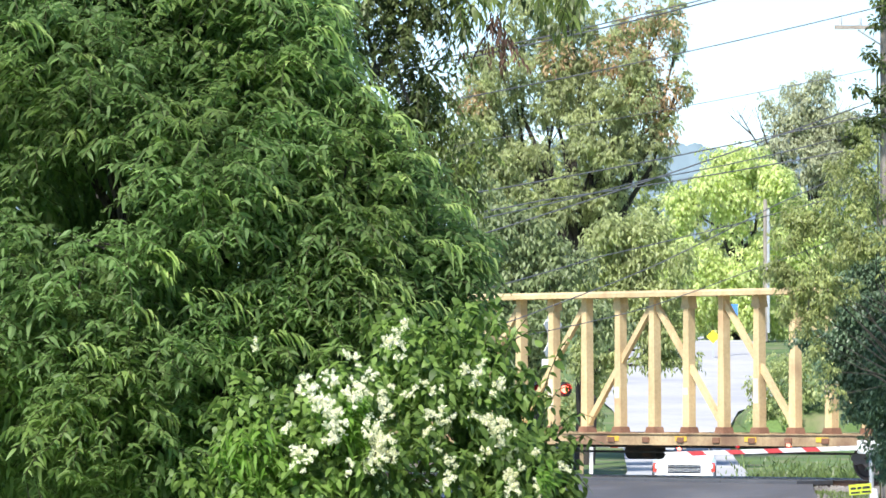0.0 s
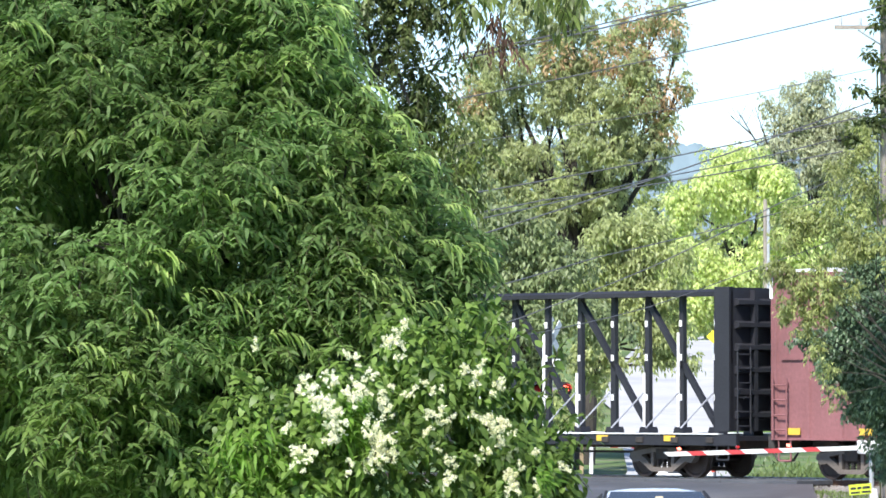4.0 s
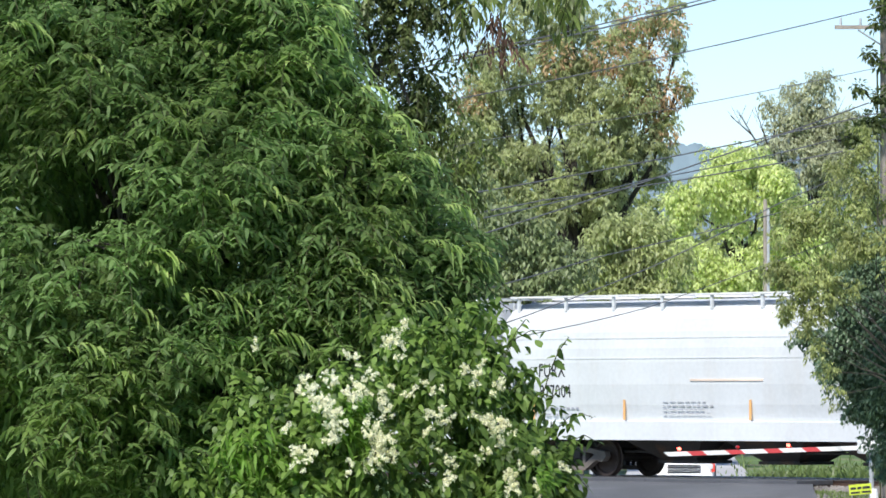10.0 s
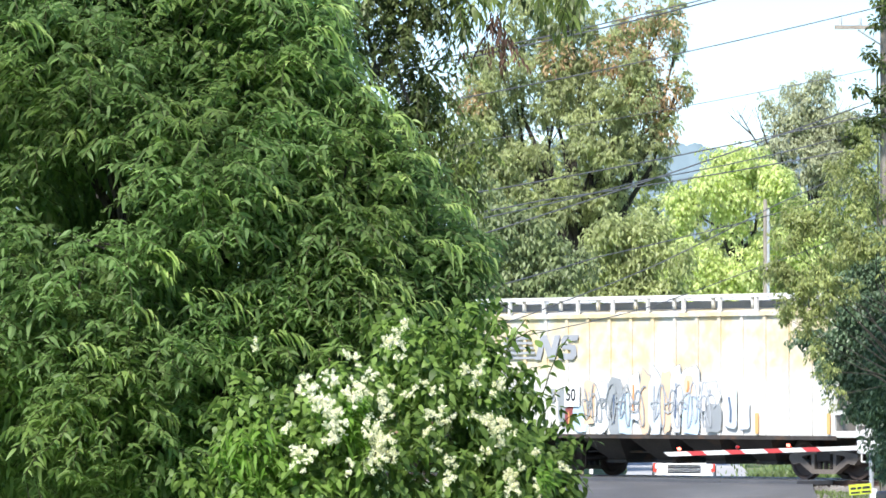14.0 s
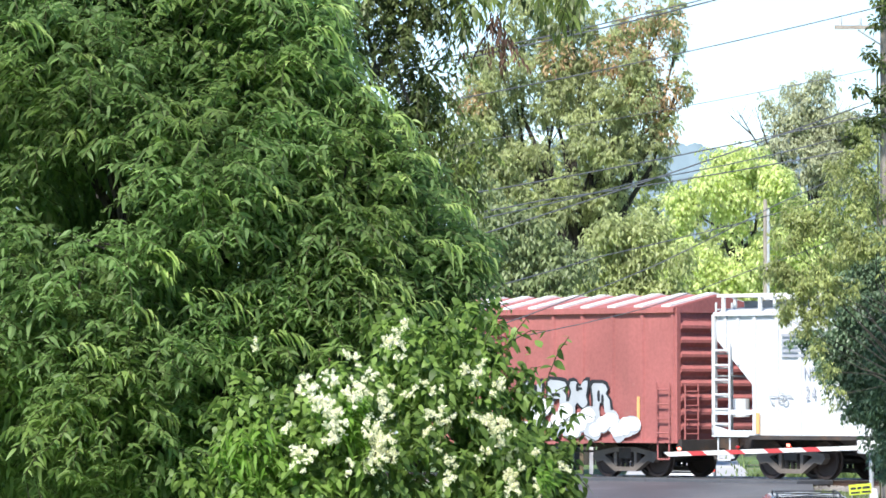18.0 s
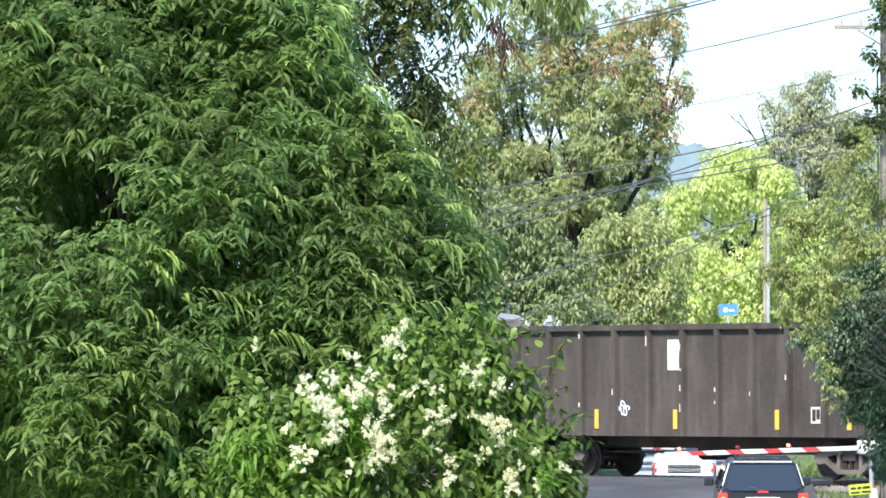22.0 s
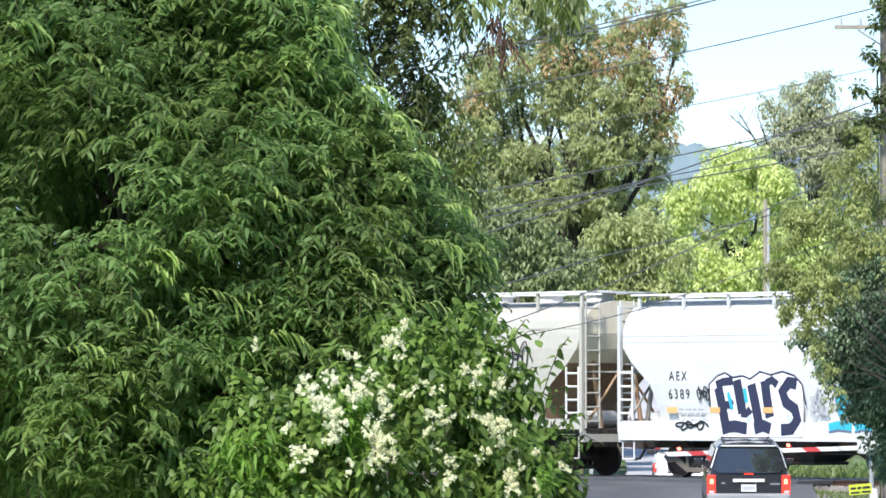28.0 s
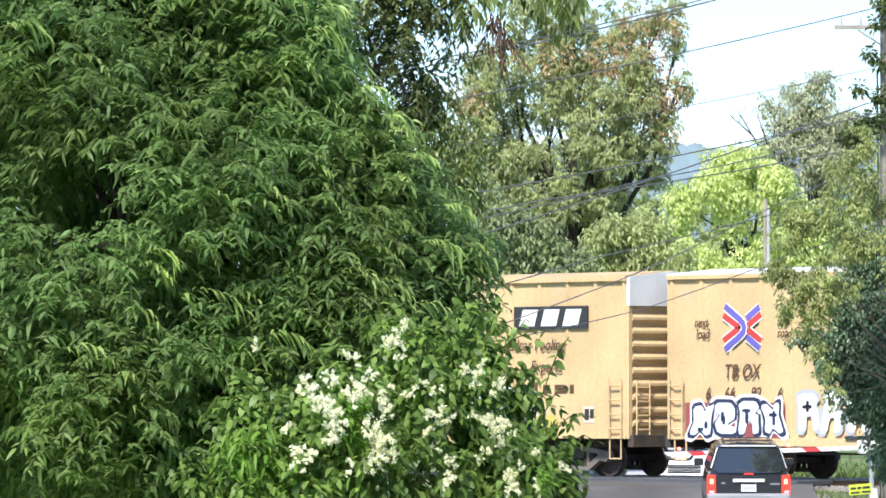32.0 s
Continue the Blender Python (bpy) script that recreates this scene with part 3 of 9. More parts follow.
def end_ladder(root, x, y0, y1, z0, z1, rungs, material, r=0.022):
    segs = [((x, y0, z0), (x, y0, z1)), ((x, y1, z0), (x, y1, z1))]
    segs += [((x, y0, z0 + (z1 - z0) * (i + 0.5) / rungs), (x, y1, z0 + (z1 - z0) * (i + 0.5) / rungs)) for i in range(rungs)]
    return part("ladder", rods(segs, r), material, root)


def stirrups(root, xs, y, material):
    for x in xs:
        part("stirrup", rods([((x - 0.2, y, 1.0), (x - 0.2, y, 0.45)), ((x + 0.2, y, 1.0), (x + 0.2, y, 0.45)), ((x - 0.2, y, 0.45), (x + 0.2, y, 0.45))], 0.022), material, root)


def lofted(levels, xs, L, smooth=True):
    """A hopper body: levels of (half width, height), each from xs to L - xs, closed by sloping ends."""
    bm = bmesh.new()
    rows = []
    for (w, z), x in zip(levels, xs):
        rows.append([bm.verts.new(p) for p in ((x, -w, z), (L - x, -w, z), (L - x, w, z), (x, w, z))])
    for a, b in zip(rows, rows[1:]):
        for i in range(4):
            f = bm.faces.new((a[i], a[(i + 1) % 4], b[(i + 1) % 4], b[i]))
            f.material_index = i % 2
    bm.faces.new(rows[0][::-1])
    bm.faces.new(rows[-1])
    bmesh.ops.recalc_face_normals(bm, faces=bm.faces[:])
    return bm


def hopper_common(root, L, top, paint, slope, inset, bays, hatch_z):
    # roof walk on brackets, with the hatches down the middle
    bm = bmesh.new()
    for s in (-1, 1):
        box(bm, 0.15, L - 0.15, s * 1.02 - 0.22, s * 1.02 + 0.22, top, top + 0.045)
    for x in (0.15, L - 0.6):
        box(bm, x, x + 0.45, -1.2, 1.2, top, top + 0.045)
    part("roof_walk", bm, M["roof_white"], root)
    n = 11
    for i in range(n):
        x = 0.4 + (L - 0.8) * i / (n - 1)
        for s in (-1, 1):
            part("walk_bracket", boxed(x - 0.04, x + 0.04, s * 1.16 - 0.03, s * 1.16 + 0.03, hatch_z - 0.25, top), paint, root)
    for i in range(9):
        x = L * (i + 0.5) / 9
        bm = bmesh.new()
        rod(bm, (x, 0, hatch_z - 0.05), (x, 0, top - 0.04), 0.36, 14)
        rod(bm, (x, 0, top - 0.04), (x, 0, top + 0.07), 0.44, 14, 0.34)
        part("roof_hatch", bm, M["roof_white"], root)
    # discharge bays
    span = (L - 2 * (inset + 1.5)) / bays
    for i in range(bays):
        x = inset + 1.5 + span * i
        bm = bmesh.new()
        lo = [bm.verts.new(p) for p in ((x + span * 0.33, -0.55, 0.42), (x + span * 0.67, -0.55, 0.42), (x + span * 0.67, 0.55, 0.42), (x + span * 0.33, 0.55, 0.42))]
        hi = [bm.verts.new(p) for p in ((x + 0.05, -1.4, 1.15), (x + span - 0.05, -1.4, 1.15), (x + span - 0.05, 1.4, 1.15), (x + 0.05, 1.4, 1.15))]
        for k in range(4):
            bm.faces.new((lo[k], lo[(k + 1) % 4], hi[(k + 1) % 4], hi[k]))
        bm.faces.new(lo[::-1])
        bmesh.ops.recalc_face_normals(bm, faces=bm.faces[:])
        bay = part("discharge_bay", bm, M["steel_dark"], root)
        part("gate", boxed(x + span * 0.3, x + span * 0.7, -0.6, 0.6, 0.34, 0.42), M["steel_dark"], bay)


def curved_hopper(front, L, paint, label, slope="slope", bands=(3.15, 3.5), top=4.5, deck=1.38, sill=0.92, style="truck_grey", end_sheet=None):
    root = car_root("covered_hopper", label, front)
    P = M[paint]
    lv = [(1.42, deck - 0.02), (1.5, 1.8), (1.55, 2.3), (1.56, 2.85), (1.54, 3.2), (1.47, 3.6), (1.36, 3.92), (1.12, 4.18), (0.8, 4.34), (0.3, 4.42)]
    xs = [1.45, 1.4, 1.15, 0.5, 0.2, 0.12, 0.12, 0.12, 0.12, 0.12]
    bm = lofted(lv, xs, L)
    body = part("body", bm, P, root, smooth=False)
    body.data.materials.append(M[slope])
    if end_sheet:
        body.data.materials.append(M[end_sheet])
    for p in body.data.polygons:
        if p.material_index == 1 and p.center.z > 3.0:
            p.material_index = 2 if end_sheet else 0
    for z in bands:
        w = np.interp(z, [l[1] for l in lv], [l[0] for l in lv])
        x = np.interp(z, [l[1] for l in lv], xs)
        part("seam", boxed(x, L - x, -w - 0.012, -w + 0.02, z - 0.015, z + 0.015), P, root)
    for s in (-1, 1):
        part("side_sill", prismed([(s * 1.56, sill), (s * 1.56, deck), (s * 1.4, deck + 0.02), (s * 1.4, sill)], "x", 0.05, L - 0.05), P, root)
    # end platforms, corner posts and stays
    for x, s in ((0.0, 1), (L, -1)):
        part("end_platform", boxed(min(x, x + s * 1.5), max(x, x + s * 1.5), -1.4, 1.4, 1.06, 1.2), M["steel_dark"], root)
        part("end_sill", boxed(min(x, x + s * 0.12), max(x, x + s * 0.12), -1.5, 1.5, 0.86, 1.16), P, root)
        for yy in (-1.5, 1.5):
            part("corner_post", boxed(min(x, x + s * 0.09), max(x, x + s * 0.09), yy - 0.05, yy + 0.05, 1.1, 4.25), P, root)
        for yy in (-0.7, 0.7):
            part("slope_stay", rods([((x + s * 0.15, yy, 1.2), (x + s * 0.5, yy, 2.9))], 0.06), M[slope], root)
        ladder(root, x + s * 0.1, x + s * 0.55, -1.56, 1.42, 2.75, 4, M["roof_white"], 0.03)
        end_ladder(root, x - s * 0.02, -1.42, -0.95, 1.2, 4.4, 9, P, 0.025)
        part("grab_rail", rods([((x + s * 0.1, -1.5, 2.62), (x + s * 0.1, 1.5, 2.62))], 0.028), P, root)
        tank = bmesh.new()
        rod(tank, (x + s * 0.75, -0.9, 1.45), (x + s * 0.75, 0.25, 1.45), 0.2, 12)
        part("brake_reservoir", tank, M["roof_white"] if paint != "hop_tan" else P, root)
        for k in (-1, 1):
            part("end_brace", rods([((x + s * 0.08, k * 1.4, 1.2), (x + s * 0.08, k * 0.2, 2.6))], 0.035), M[slope], root)
    stirrups(root, (0.35, L - 0.35), -1.5, P)
    hopper_common(root, L, top, P, slope, 2.35, 3, 4.4)
    running_gear(root, L, 2.35, style)
    return root


def ribbed_hopper(front, L, paint, label, slope="slope", style="truck_grey", ribs=18, rib0=1.42):
    root = car_root("covered_hopper", label, front)
    P = M[paint]
    lv = [(1.5, 1.02), (1.5, 2.3), (1.5, 3.36), (1.5, 4.02), (1.2, 4.14), (0.4, 4.2)]
    bm = lofted(lv, [1.4, 1.3, 0.12, 0.06, 0.06, 0.06], L)
    body = part("body", bm, P, root)
    body.data.materials.append(M[slope])
    for p in body.data.polygons:
        if p.material_index == 1 and p.center.z > 3.7:
            p.material_index = 0
    for i in range(ribs):
        x = rib0 + (L - 2.84) * i / (ribs - 1)
        if x > L - 1.2:
            continue
        part("side_rib", boxed(x - 0.05, x + 0.05, -1.55, -1.49, 1.04, 4.0), P, root)
    for x in (0.42, 0.85, L - 0.85, L - 0.42):
        z = np.interp(min(x, L - x), [0.12, 1.3], [3.36, 2.3])
        part("side_rib", boxed(x - 0.04, x + 0.04, -1.54, -1.49, z + 0.06, 4.0), P, root)
    part("top_chord", boxed(0.05, L - 0.05, -1.58, -1.46, 3.96, 4.06), P, root)
    part("side_sill", boxed(1.3, L - 1.3, -1.6, -1.45, 0.96, 1.06), M["steel_dark"], root)
    for x, s in ((0.0, 1), (L, -1)):
        part("end_platform", boxed(min(x, x + s * 1.4), max(x, x + s * 1.4), -1.45, 1.45, 0.98, 1.1), M["steel_dark"], root)
        part("sill_plate", prismed([(x, 1.02), (x, 1.32), (x + s * 0.55, 1.18), (x + s * 1.38, 1.18), (x + s * 1.38, 1.02)], "y", -1.58, -1.5), P, root)
        part("sill_plate", boxed(min(x, x + s * 1.38), max(x, x + s * 1.38), -1.58, -1.5, 1.56, 1.68), P, root)
        for yy in (-1.53, 1.53):
            part("corner_post", boxed(min(x, x + s * 0.1), max(x, x + s * 0.1), yy - 0.05, yy + 0.05, 1.05, 4.0), P, root)
        ladder(root, x + s * 0.1, x + s * 0.62, -1.58, 1.15, 3.3, 6, P, 0.03)
        end_ladder(root, x - s * 0.02, -1.4, -0.85, 1.1, 4.3, 9, P, 0.028)
        part("grab_rail", rods([((x, -1.5, 2.5), (x, 1.5, 2.5)), ((x + s * 0.05, -1.0, 1.1), (x + s * 0.05, -1.0, 2.5))], 0.03), P, root)
        for yy in (-0.5, 0.5):
            part("slope_rib", rods([((x + s * 0.3, yy, 3.2), (x + s * 1.3, yy, 2.2))], 0.06), M[slope], root)
        brake = bmesh.new()
        rod(brake, (x + s * 0.55, -1.1, 1.5), (x + s * 0.55, -1.1, 1.95), 0.2, 12)
        part("brake_reservoir", brake, P, root)
    stirrups(root, (0.35, L - 0.35), -1.5, P)
    # roof walk frame
    part("walk_rail", boxed(0.1, L - 0.1, -1.5, -1.42, 4.42, 4.5), M["roof_white"], root)
    for i in range(12):
        x = 0.3 + (L - 0.6) * i / 11
        part("walk_post", boxed(x - 0.035, x + 0.035, -1.5, -1.42, 4.05, 4.43), M["roof_white"], root)
    hopper_common(root, L, 4.42, P, slope, 2.2, 4, 4.18)
    part("roof_kerb", boxed(0.3, L - 0.3, -0.75, 0.75, 4.14, 4.34), M["box_brown"] if paint == "hop_brown" else M["grey_mark"], root)
    running_gear(root, L, 2.2, style)
    return root


def boxcar(front, L, paint, label, eave=4.98, ridge=5.14, floor=1.0, door=None, posts=14, roof="roof_white", roof_ribs=False,
           end_top=None, ends=9, sill_drop=0.18, style="truck_grey", beltline=None):
    root = car_root("boxcar", label, front)
    P = M[paint]
    part("body", boxed(0, L, -1.48, 1.48, floor, eave - 0.02), P, root)
    part("side_sill", prismed([(0.0, floor), (L, floor), (L, floor - 0.05), (L - 2.9, floor - 0.05), (L - 3.4, floor - sill_drop), (3.4, floor - sill_drop), (2.9, floor - 0.05), (0, floor - 0.05)], "y", -1.54, -1.4), P, root)
    d0, d1 = door or (L / 2 - 1.6, L / 2 + 1.6)
    for i in range(posts):
        x = 0.04 + (L - 0.18) * i / (posts - 1)
        if d0 - 0.05 < x < d1:
            continue
        part("side_post", prismed([(x - 0.02, -1.47), (x + 0.02, -1.532), (x + 0.1, -1.532), (x + 0.14, -1.47)], "z", floor, eave - 0.06), P, root)
    part("eave", boxed(-0.02, L + 0.02, -1.58, -1.44, eave - 0.1, eave), P, root)
    part("eave", boxed(-0.02, L + 0.02, 1.44, 1.58, eave - 0.1, eave), P, root)
    part("roof", prismed([(-1.57, eave), (-1.57, eave + 0.04), (0, ridge), (1.57, eave + 0.04), (1.57, eave)], "x", -0.03, L + 0.03), M[roof], root)
    n = 16
    for i in range(n if roof_ribs else 0):
        x = 0.3 + (L - 0.7) * i / (n - 1)
        part("roof_rib", prismed([(-1.57, eave + 0.04), (0, ridge), (1.57, eave + 0.04), (1.57, eave + 0.09), (0, ridge + 0.05), (-1.57, eave + 0.09)], "x", x, x + 0.3), M["roof_white"], root)
    if beltline:
        for x0, x1 in ((0.3, d0 - 0.1), (d1 + 0.1, L - 0.3)):
            part("belt_rail", boxed(x0, x1, -1.535, -1.47, beltline - 0.04, beltline + 0.04), P, root)
    for x, s in ((0.0, -1), (L, 1)):
        if not end_top:
            part("gable_end", prismed([(-1.5, eave - 0.1), (1.5, eave - 0.1), (1.5, eave + 0.03), (0, ridge - 0.015), (-1.5, eave + 0.03)], "x", min(x + s * 0.02, x + s * 0.06), max(x + s * 0.02, x + s * 0.06)), P, root)
        top = eave - (end_top or 0.12)
        for i in range(ends):
            z = floor + 0.15 + (top - floor - 0.3) * (i + 0.5) / ends
            h = (top - floor) / ends * 0.36
            part("end_corrugation", prismed([(x, z - h), (x + s * 0.1, z - h * 0.25), (x + s * 0.1, z + h * 0.25), (x, z + h)], "y", -1.36, 1.36), P, root)
        for yy in (-1.43, 1.43):
            part("corner_post", boxed(min(x, x + s * 0.07), max(x, x + s * 0.07), yy - 0.06, yy + 0.06, floor - 0.05, eave), P, root)
        if end_top:
            part("end_cap", prismed([(-1.5, top), (1.5, top), (1.5, eave), (0, ridge - 0.02), (-1.5, eave)], "x", min(x, x + s * 0.11), max(x, x + s * 0.11)), M["roof_white"], root, "bare white galvanised end cap")
        end_ladder(root, x + s * 0.16, -1.3, -0.85, floor, floor + 1.4, 4, P)
        ladder(root, x - s * 0.1, x - s * 0.55, -1.6, floor + 0.02, floor + 1.45, 4, P)
        part("end_sill", boxed(min(x, x + s * 0.2), max(x, x + s * 0.2), -1.45, 1.45, floor - 0.25, floor + 0.04), M["steel_dark"], root)
    stirrups(root, (0.4, L - 0.4), -1.5, P)
    running_gear(root, L, 2.2, style)
    return root


def panel_door(root, x0, x1, z0, z1, paint, rows, columns=1, ribs_fine=0):
    P = M[paint]
    dr = part("sliding_door", boxed(x0, x1, -1.53, -1.46, z0, z1), P, root)
    for i in range(columns + 1):
        x = x0 + (x1 - x0) * i / columns
        part("door_stile", boxed(x - 0.05, x + 0.05, -1.58, -1.52, z0, z1), P, dr)
    for i in range(rows + 1):
        z = z0 + (z1 - z0) * i / rows
        part("door_rail", prismed([(-1.53, z - 0.06), (-1.6, z - 0.02), (-1.6, z + 0.03), (-1.53, z + 0.07)], "x", x0 + 0.05, x1 - 0.05), P, dr)
    part("door_track", boxed(x0 - 0.9, x1 + 0.6, -1.6, -1.5, z0 - 0.1, z0 - 0.02), P, root)
    part("lock_rod", rods([((x0 + (x1 - x0) * 0.52, -1.6, z0 + 0.1), (x0 + (x1 - x0) * 0.52, -1.6, z1 - 0.1))], 0.02), P, dr)
    return dr


def centerbeam(front, L, paint, label, style="truck_grey", marks=False):
    root = car_root("centerbeam_flatcar", label, front)
    P, D = M[paint], M["yellow_dirty"] if paint == "yellow_cb" else M["black_cb"]
    part("deck", boxed(0, L, -1.4, 1.4, 0.92, 1.04), P, root)
    for s in (-1, 1):
        part("side_sill", boxed(0, L, s * 1.44 - 0.06, s * 1.44 + 0.06, 0.8, 1.07), D, root)
        part("sill_lip", boxed(0.6, L - 0.6, s * 1.44 - 0.1, s * 1.44 + 0.1, 1.07, 1.1), M["white_mark"] if marks else D, root)
    n, wide = 18, 0.76 if marks else 0.95
    x0, x1 = 0.9, L - 0.9
    bay = (x1 - x0) / (n - 1)
    part("top_beam", prismed([(-0.42, 4.5), (-0.42, 4.6), (-0.3, 4.66), (0.3, 4.66), (0.42, 4.6), (0.42, 4.5), (0.2, 4.54), (-0.2, 4.54)], "x", 0.3, L - 0.3), P, root)
    for i in range(n):
        x = x0 + bay * i
        part("post", prismed([(x - 0.125 * wide, 1.04), (x - 0.09 * wide, 4.55), (x + 0.09 * wide, 4.55), (x + 0.125 * wide, 1.04)], "y", -0.12 if wide > 0.8 else -0.06, 0.12 if wide > 0.8 else 0.06), P, root)
        part("post_foot", prismed([(x - 0.2, 1.04), (x - 0.13, 1.24), (x + 0.13, 1.24), (x + 0.2, 1.04)], "y", -0.17, 0.17), M["rust"] if paint == "yellow_cb" else D, root)
        if not marks and i % 2:
            part("scuffed_plate", boxed(x - 0.09, x + 0.07, -0.128, -0.119, 1.7 + 0.13 * (i % 5), 2.05 + 0.2 * (i % 3)), M["pale_mark"], root)
            part("gusset", prismed([(x - 0.16, 4.2), (x - 0.1, 4.5), (x + 0.1, 4.5), (x + 0.16, 4.2)], "y", -0.14, 0.14), P, root)
        if marks:
            for z in (1.9, 2.9, 3.75):
                part("reflector", boxed(x - 0.06, x + 0.03, -0.075, -0.058, z, z + 0.16), M["white_mark"], root)
            if i % 3 != 1:
                part("tie_down_strap", boxed(x - 0.13, x - 0.05, -0.085, -0.06, 1.2, 2.6 + (i % 2)), M["white_mark"], root)
            part("strap_winch_bar", rods([((x + 0.1, -1.4, 1.22), (x + 0.75, -0.9, 2.1))], 0.022), M["grey_mark"], root)
        if i % 2 == 0 and i + 2 < n:
            t, f = (x + 2 * bay, x) if i + 1 < n / 2 else (x, x + 2 * bay)
            part("diagonal", prismed([(t - 0.09, 4.4), (f - 0.09, 1.25), (f + 0.09, 1.25), (t + 0.09, 4.4)], "y", -0.06, 0.06), P, root)
        part("winch", boxed(x - 0.12, x + 0.12, -1.54, -1.42, 0.86, 1.0, bevel=0.02), M["steel_dark"] if marks else M["rust"], root)
    for x, s in ((0.25, -1), (L - 0.25, 1)):
        lo, hi = min(x, x - s * 0.5), max(x, x - s * 0.5)
        bh = part("bulkhead", boxed(lo if s < 0 else hi - 0.1, lo + 0.1 if s < 0 else hi, -1.42, 1.42, 1.15, 4.66), P, root)
        for yy in (-1.42, 1.42):
            part("bulkhead_side", boxed(lo, hi, yy - 0.07, yy + 0.07, 1.15, 4.68), P, bh)
        for yy in (-0.7, 0.0, 0.7):
            part("bulkhead_post", boxed(min(x, x + s * 0.16), max(x, x + s * 0.16), yy - 0.06, yy + 0.06, 1.15, 4.6), D, bh)
        for i in range(6):
            z = 1.55 + i * 0.55
            part("bulkhead_rib", prismed([(x, z - 0.1), (x + s * 0.17, z - 0.05), (x + s * 0.17, z + 0.05), (x, z + 0.1)], "y", -1.3, 1.3), D, bh)
        for yy in (-0.9, -0.3, 0.3, 0.9):
            part("inner_plank", boxed(min(x - s * 0.5, x - s * 0.56), max(x - s * 0.5, x - s * 0.56), yy - 0.28, yy + 0.28, 1.2, 4.5), P, bh)
        end_ladder(root, x + s * 0.2, -1.4, -0.95, 1.1, 3.2, 6, P)
    stirrups(root, (0.5, L - 0.5), -1.46, P)
    running_gear(root, L, 3.0, style)
    return root


def gondola(front, L, paint, label, top=3.78, bottom=1.02, ribs=13, slope_end=0.0, red_post=False, style="truck_grey"):
    root = car_root("open_gondola", label, front)
    P = M[paint]
    prof = [(slope_end * 1.2, bottom), (0.0, top - 0.1), (0.0, top), (L, top), (L, top - 0.1), (L - slope_end * 1.2, bottom)]
    for y in (-1.5, 1.44):
        part("side_sheet", prismed(prof, "y", y, y + 0.06), P, root)
    for a, b in (((prof[0][0], bottom), (0.0, top)), ((prof[-1][0], bottom), (L, top))):
        e = 0.06 if a[0] < L / 2 else -0.06
        part("end_sheet", prismed([a, b, (b[0] + e, b[1]), (a[0] + e, a[1])], "y", -1.46, 1.46), P, root)
    part("floor_plate", boxed(slope_end * 1.2, L - slope_end * 1.2, -1.45, 1.45, bottom, bottom + 0.08), P, root)
    bm = bmesh.new()
    for y in (-1.62, 1.42):
        box(bm, -0.06, L + 0.06, y, y + 0.2, top - 0.02, top + 0.12)
    for x in (-0.06, L - 0.14):
        box(bm, x, x + 0.2, -1.42, 1.42, top - 0.02, top + 0.12)
    part("top_rail", bm, P, root)
    for i in range(ribs):
        x = 0.06 + slope_end * 1.3 * (1 if i == 0 else 0) + (L - 0.12) * i / (ribs - 1) * (1 if 0 < i < ribs - 1 else (L - slope_end * 1.3) / L if i else 0)
        part("side_rib", prismed([(x - 0.11, -1.5), (x - 0.07, -1.62), (x + 0.07, -1.62), (x + 0.11, -1.5)], "z", bottom, top), M["gon_red"] if red_post and i == 0 else P, root)
    for s, x in ((-1, 0.0), (1, L)):
        for z in (1.75, 2.65):
            if not slope_end:
                part("end_rib", prismed([(x, z - 0.14), (x + s * 0.22, z - 0.1), (x + s * 0.22, z + 0.1), (x, z + 0.14)], "y", -1.5, 1.5), M["gon_red"] if red_post and s < 0 else P, root)
        ladder(root, x - s * 0.1, x - s * 0.55, -1.66, bottom - 0.05, top - 0.1, 6, P, 0.025)
        if not slope_end:
            end_ladder(root, x + s * 0.1, -1.4, -0.9, bottom, top - 0.1, 6, P, 0.025)
        part("end_sill", boxed(min(x, x - s * 1.3), max(x, x - s * 1.3), -1.4, 1.4, bottom - 0.16, bottom), M["steel_dark"], root)
    if slope_end:
        part("side_sill", boxed(0.3, L - 0.3, -1.56, -1.4, bottom - 0.02, bottom + 0.22), P, root)
        for s, x in ((-1, 0.0), (1, L)):
            part("end_frame", rods([((x - s * 0.25, -1.0, bottom), (x - s * 0.1, -1.0, bottom + 0.9)), ((x - s * 0.6, -1.0, bottom), (x - s * 0.35, -1.0, bottom + 0.9)), ((x - s * 0.1, -1.0, bottom + 0.9), (x - s * 0.35, -1.0, bottom + 0.9))], 0.04), P, root)
            br = bmesh.new()
            rod(br, (x - s * 0.5, -0.6, bottom + 0.35), (x - s * 0.5, 0.5, bottom + 0.35), 0.22, 12)
            part("brake_reservoir", br, M["steel_dark"], root)
        belly = bmesh.new()
        prism(belly, [(3.6, bottom), (4.5, 0.42), (L - 4.5, 0.42), (L - 3.6, bottom)], "y", -1.35, 1.35)
        part("belly_tub", belly, M["steel_dark"], root)
    stirrups(root, (0.4, L - 0.4), -1.5, P)
    running_gear(root, L, 2.1, style)
    return root


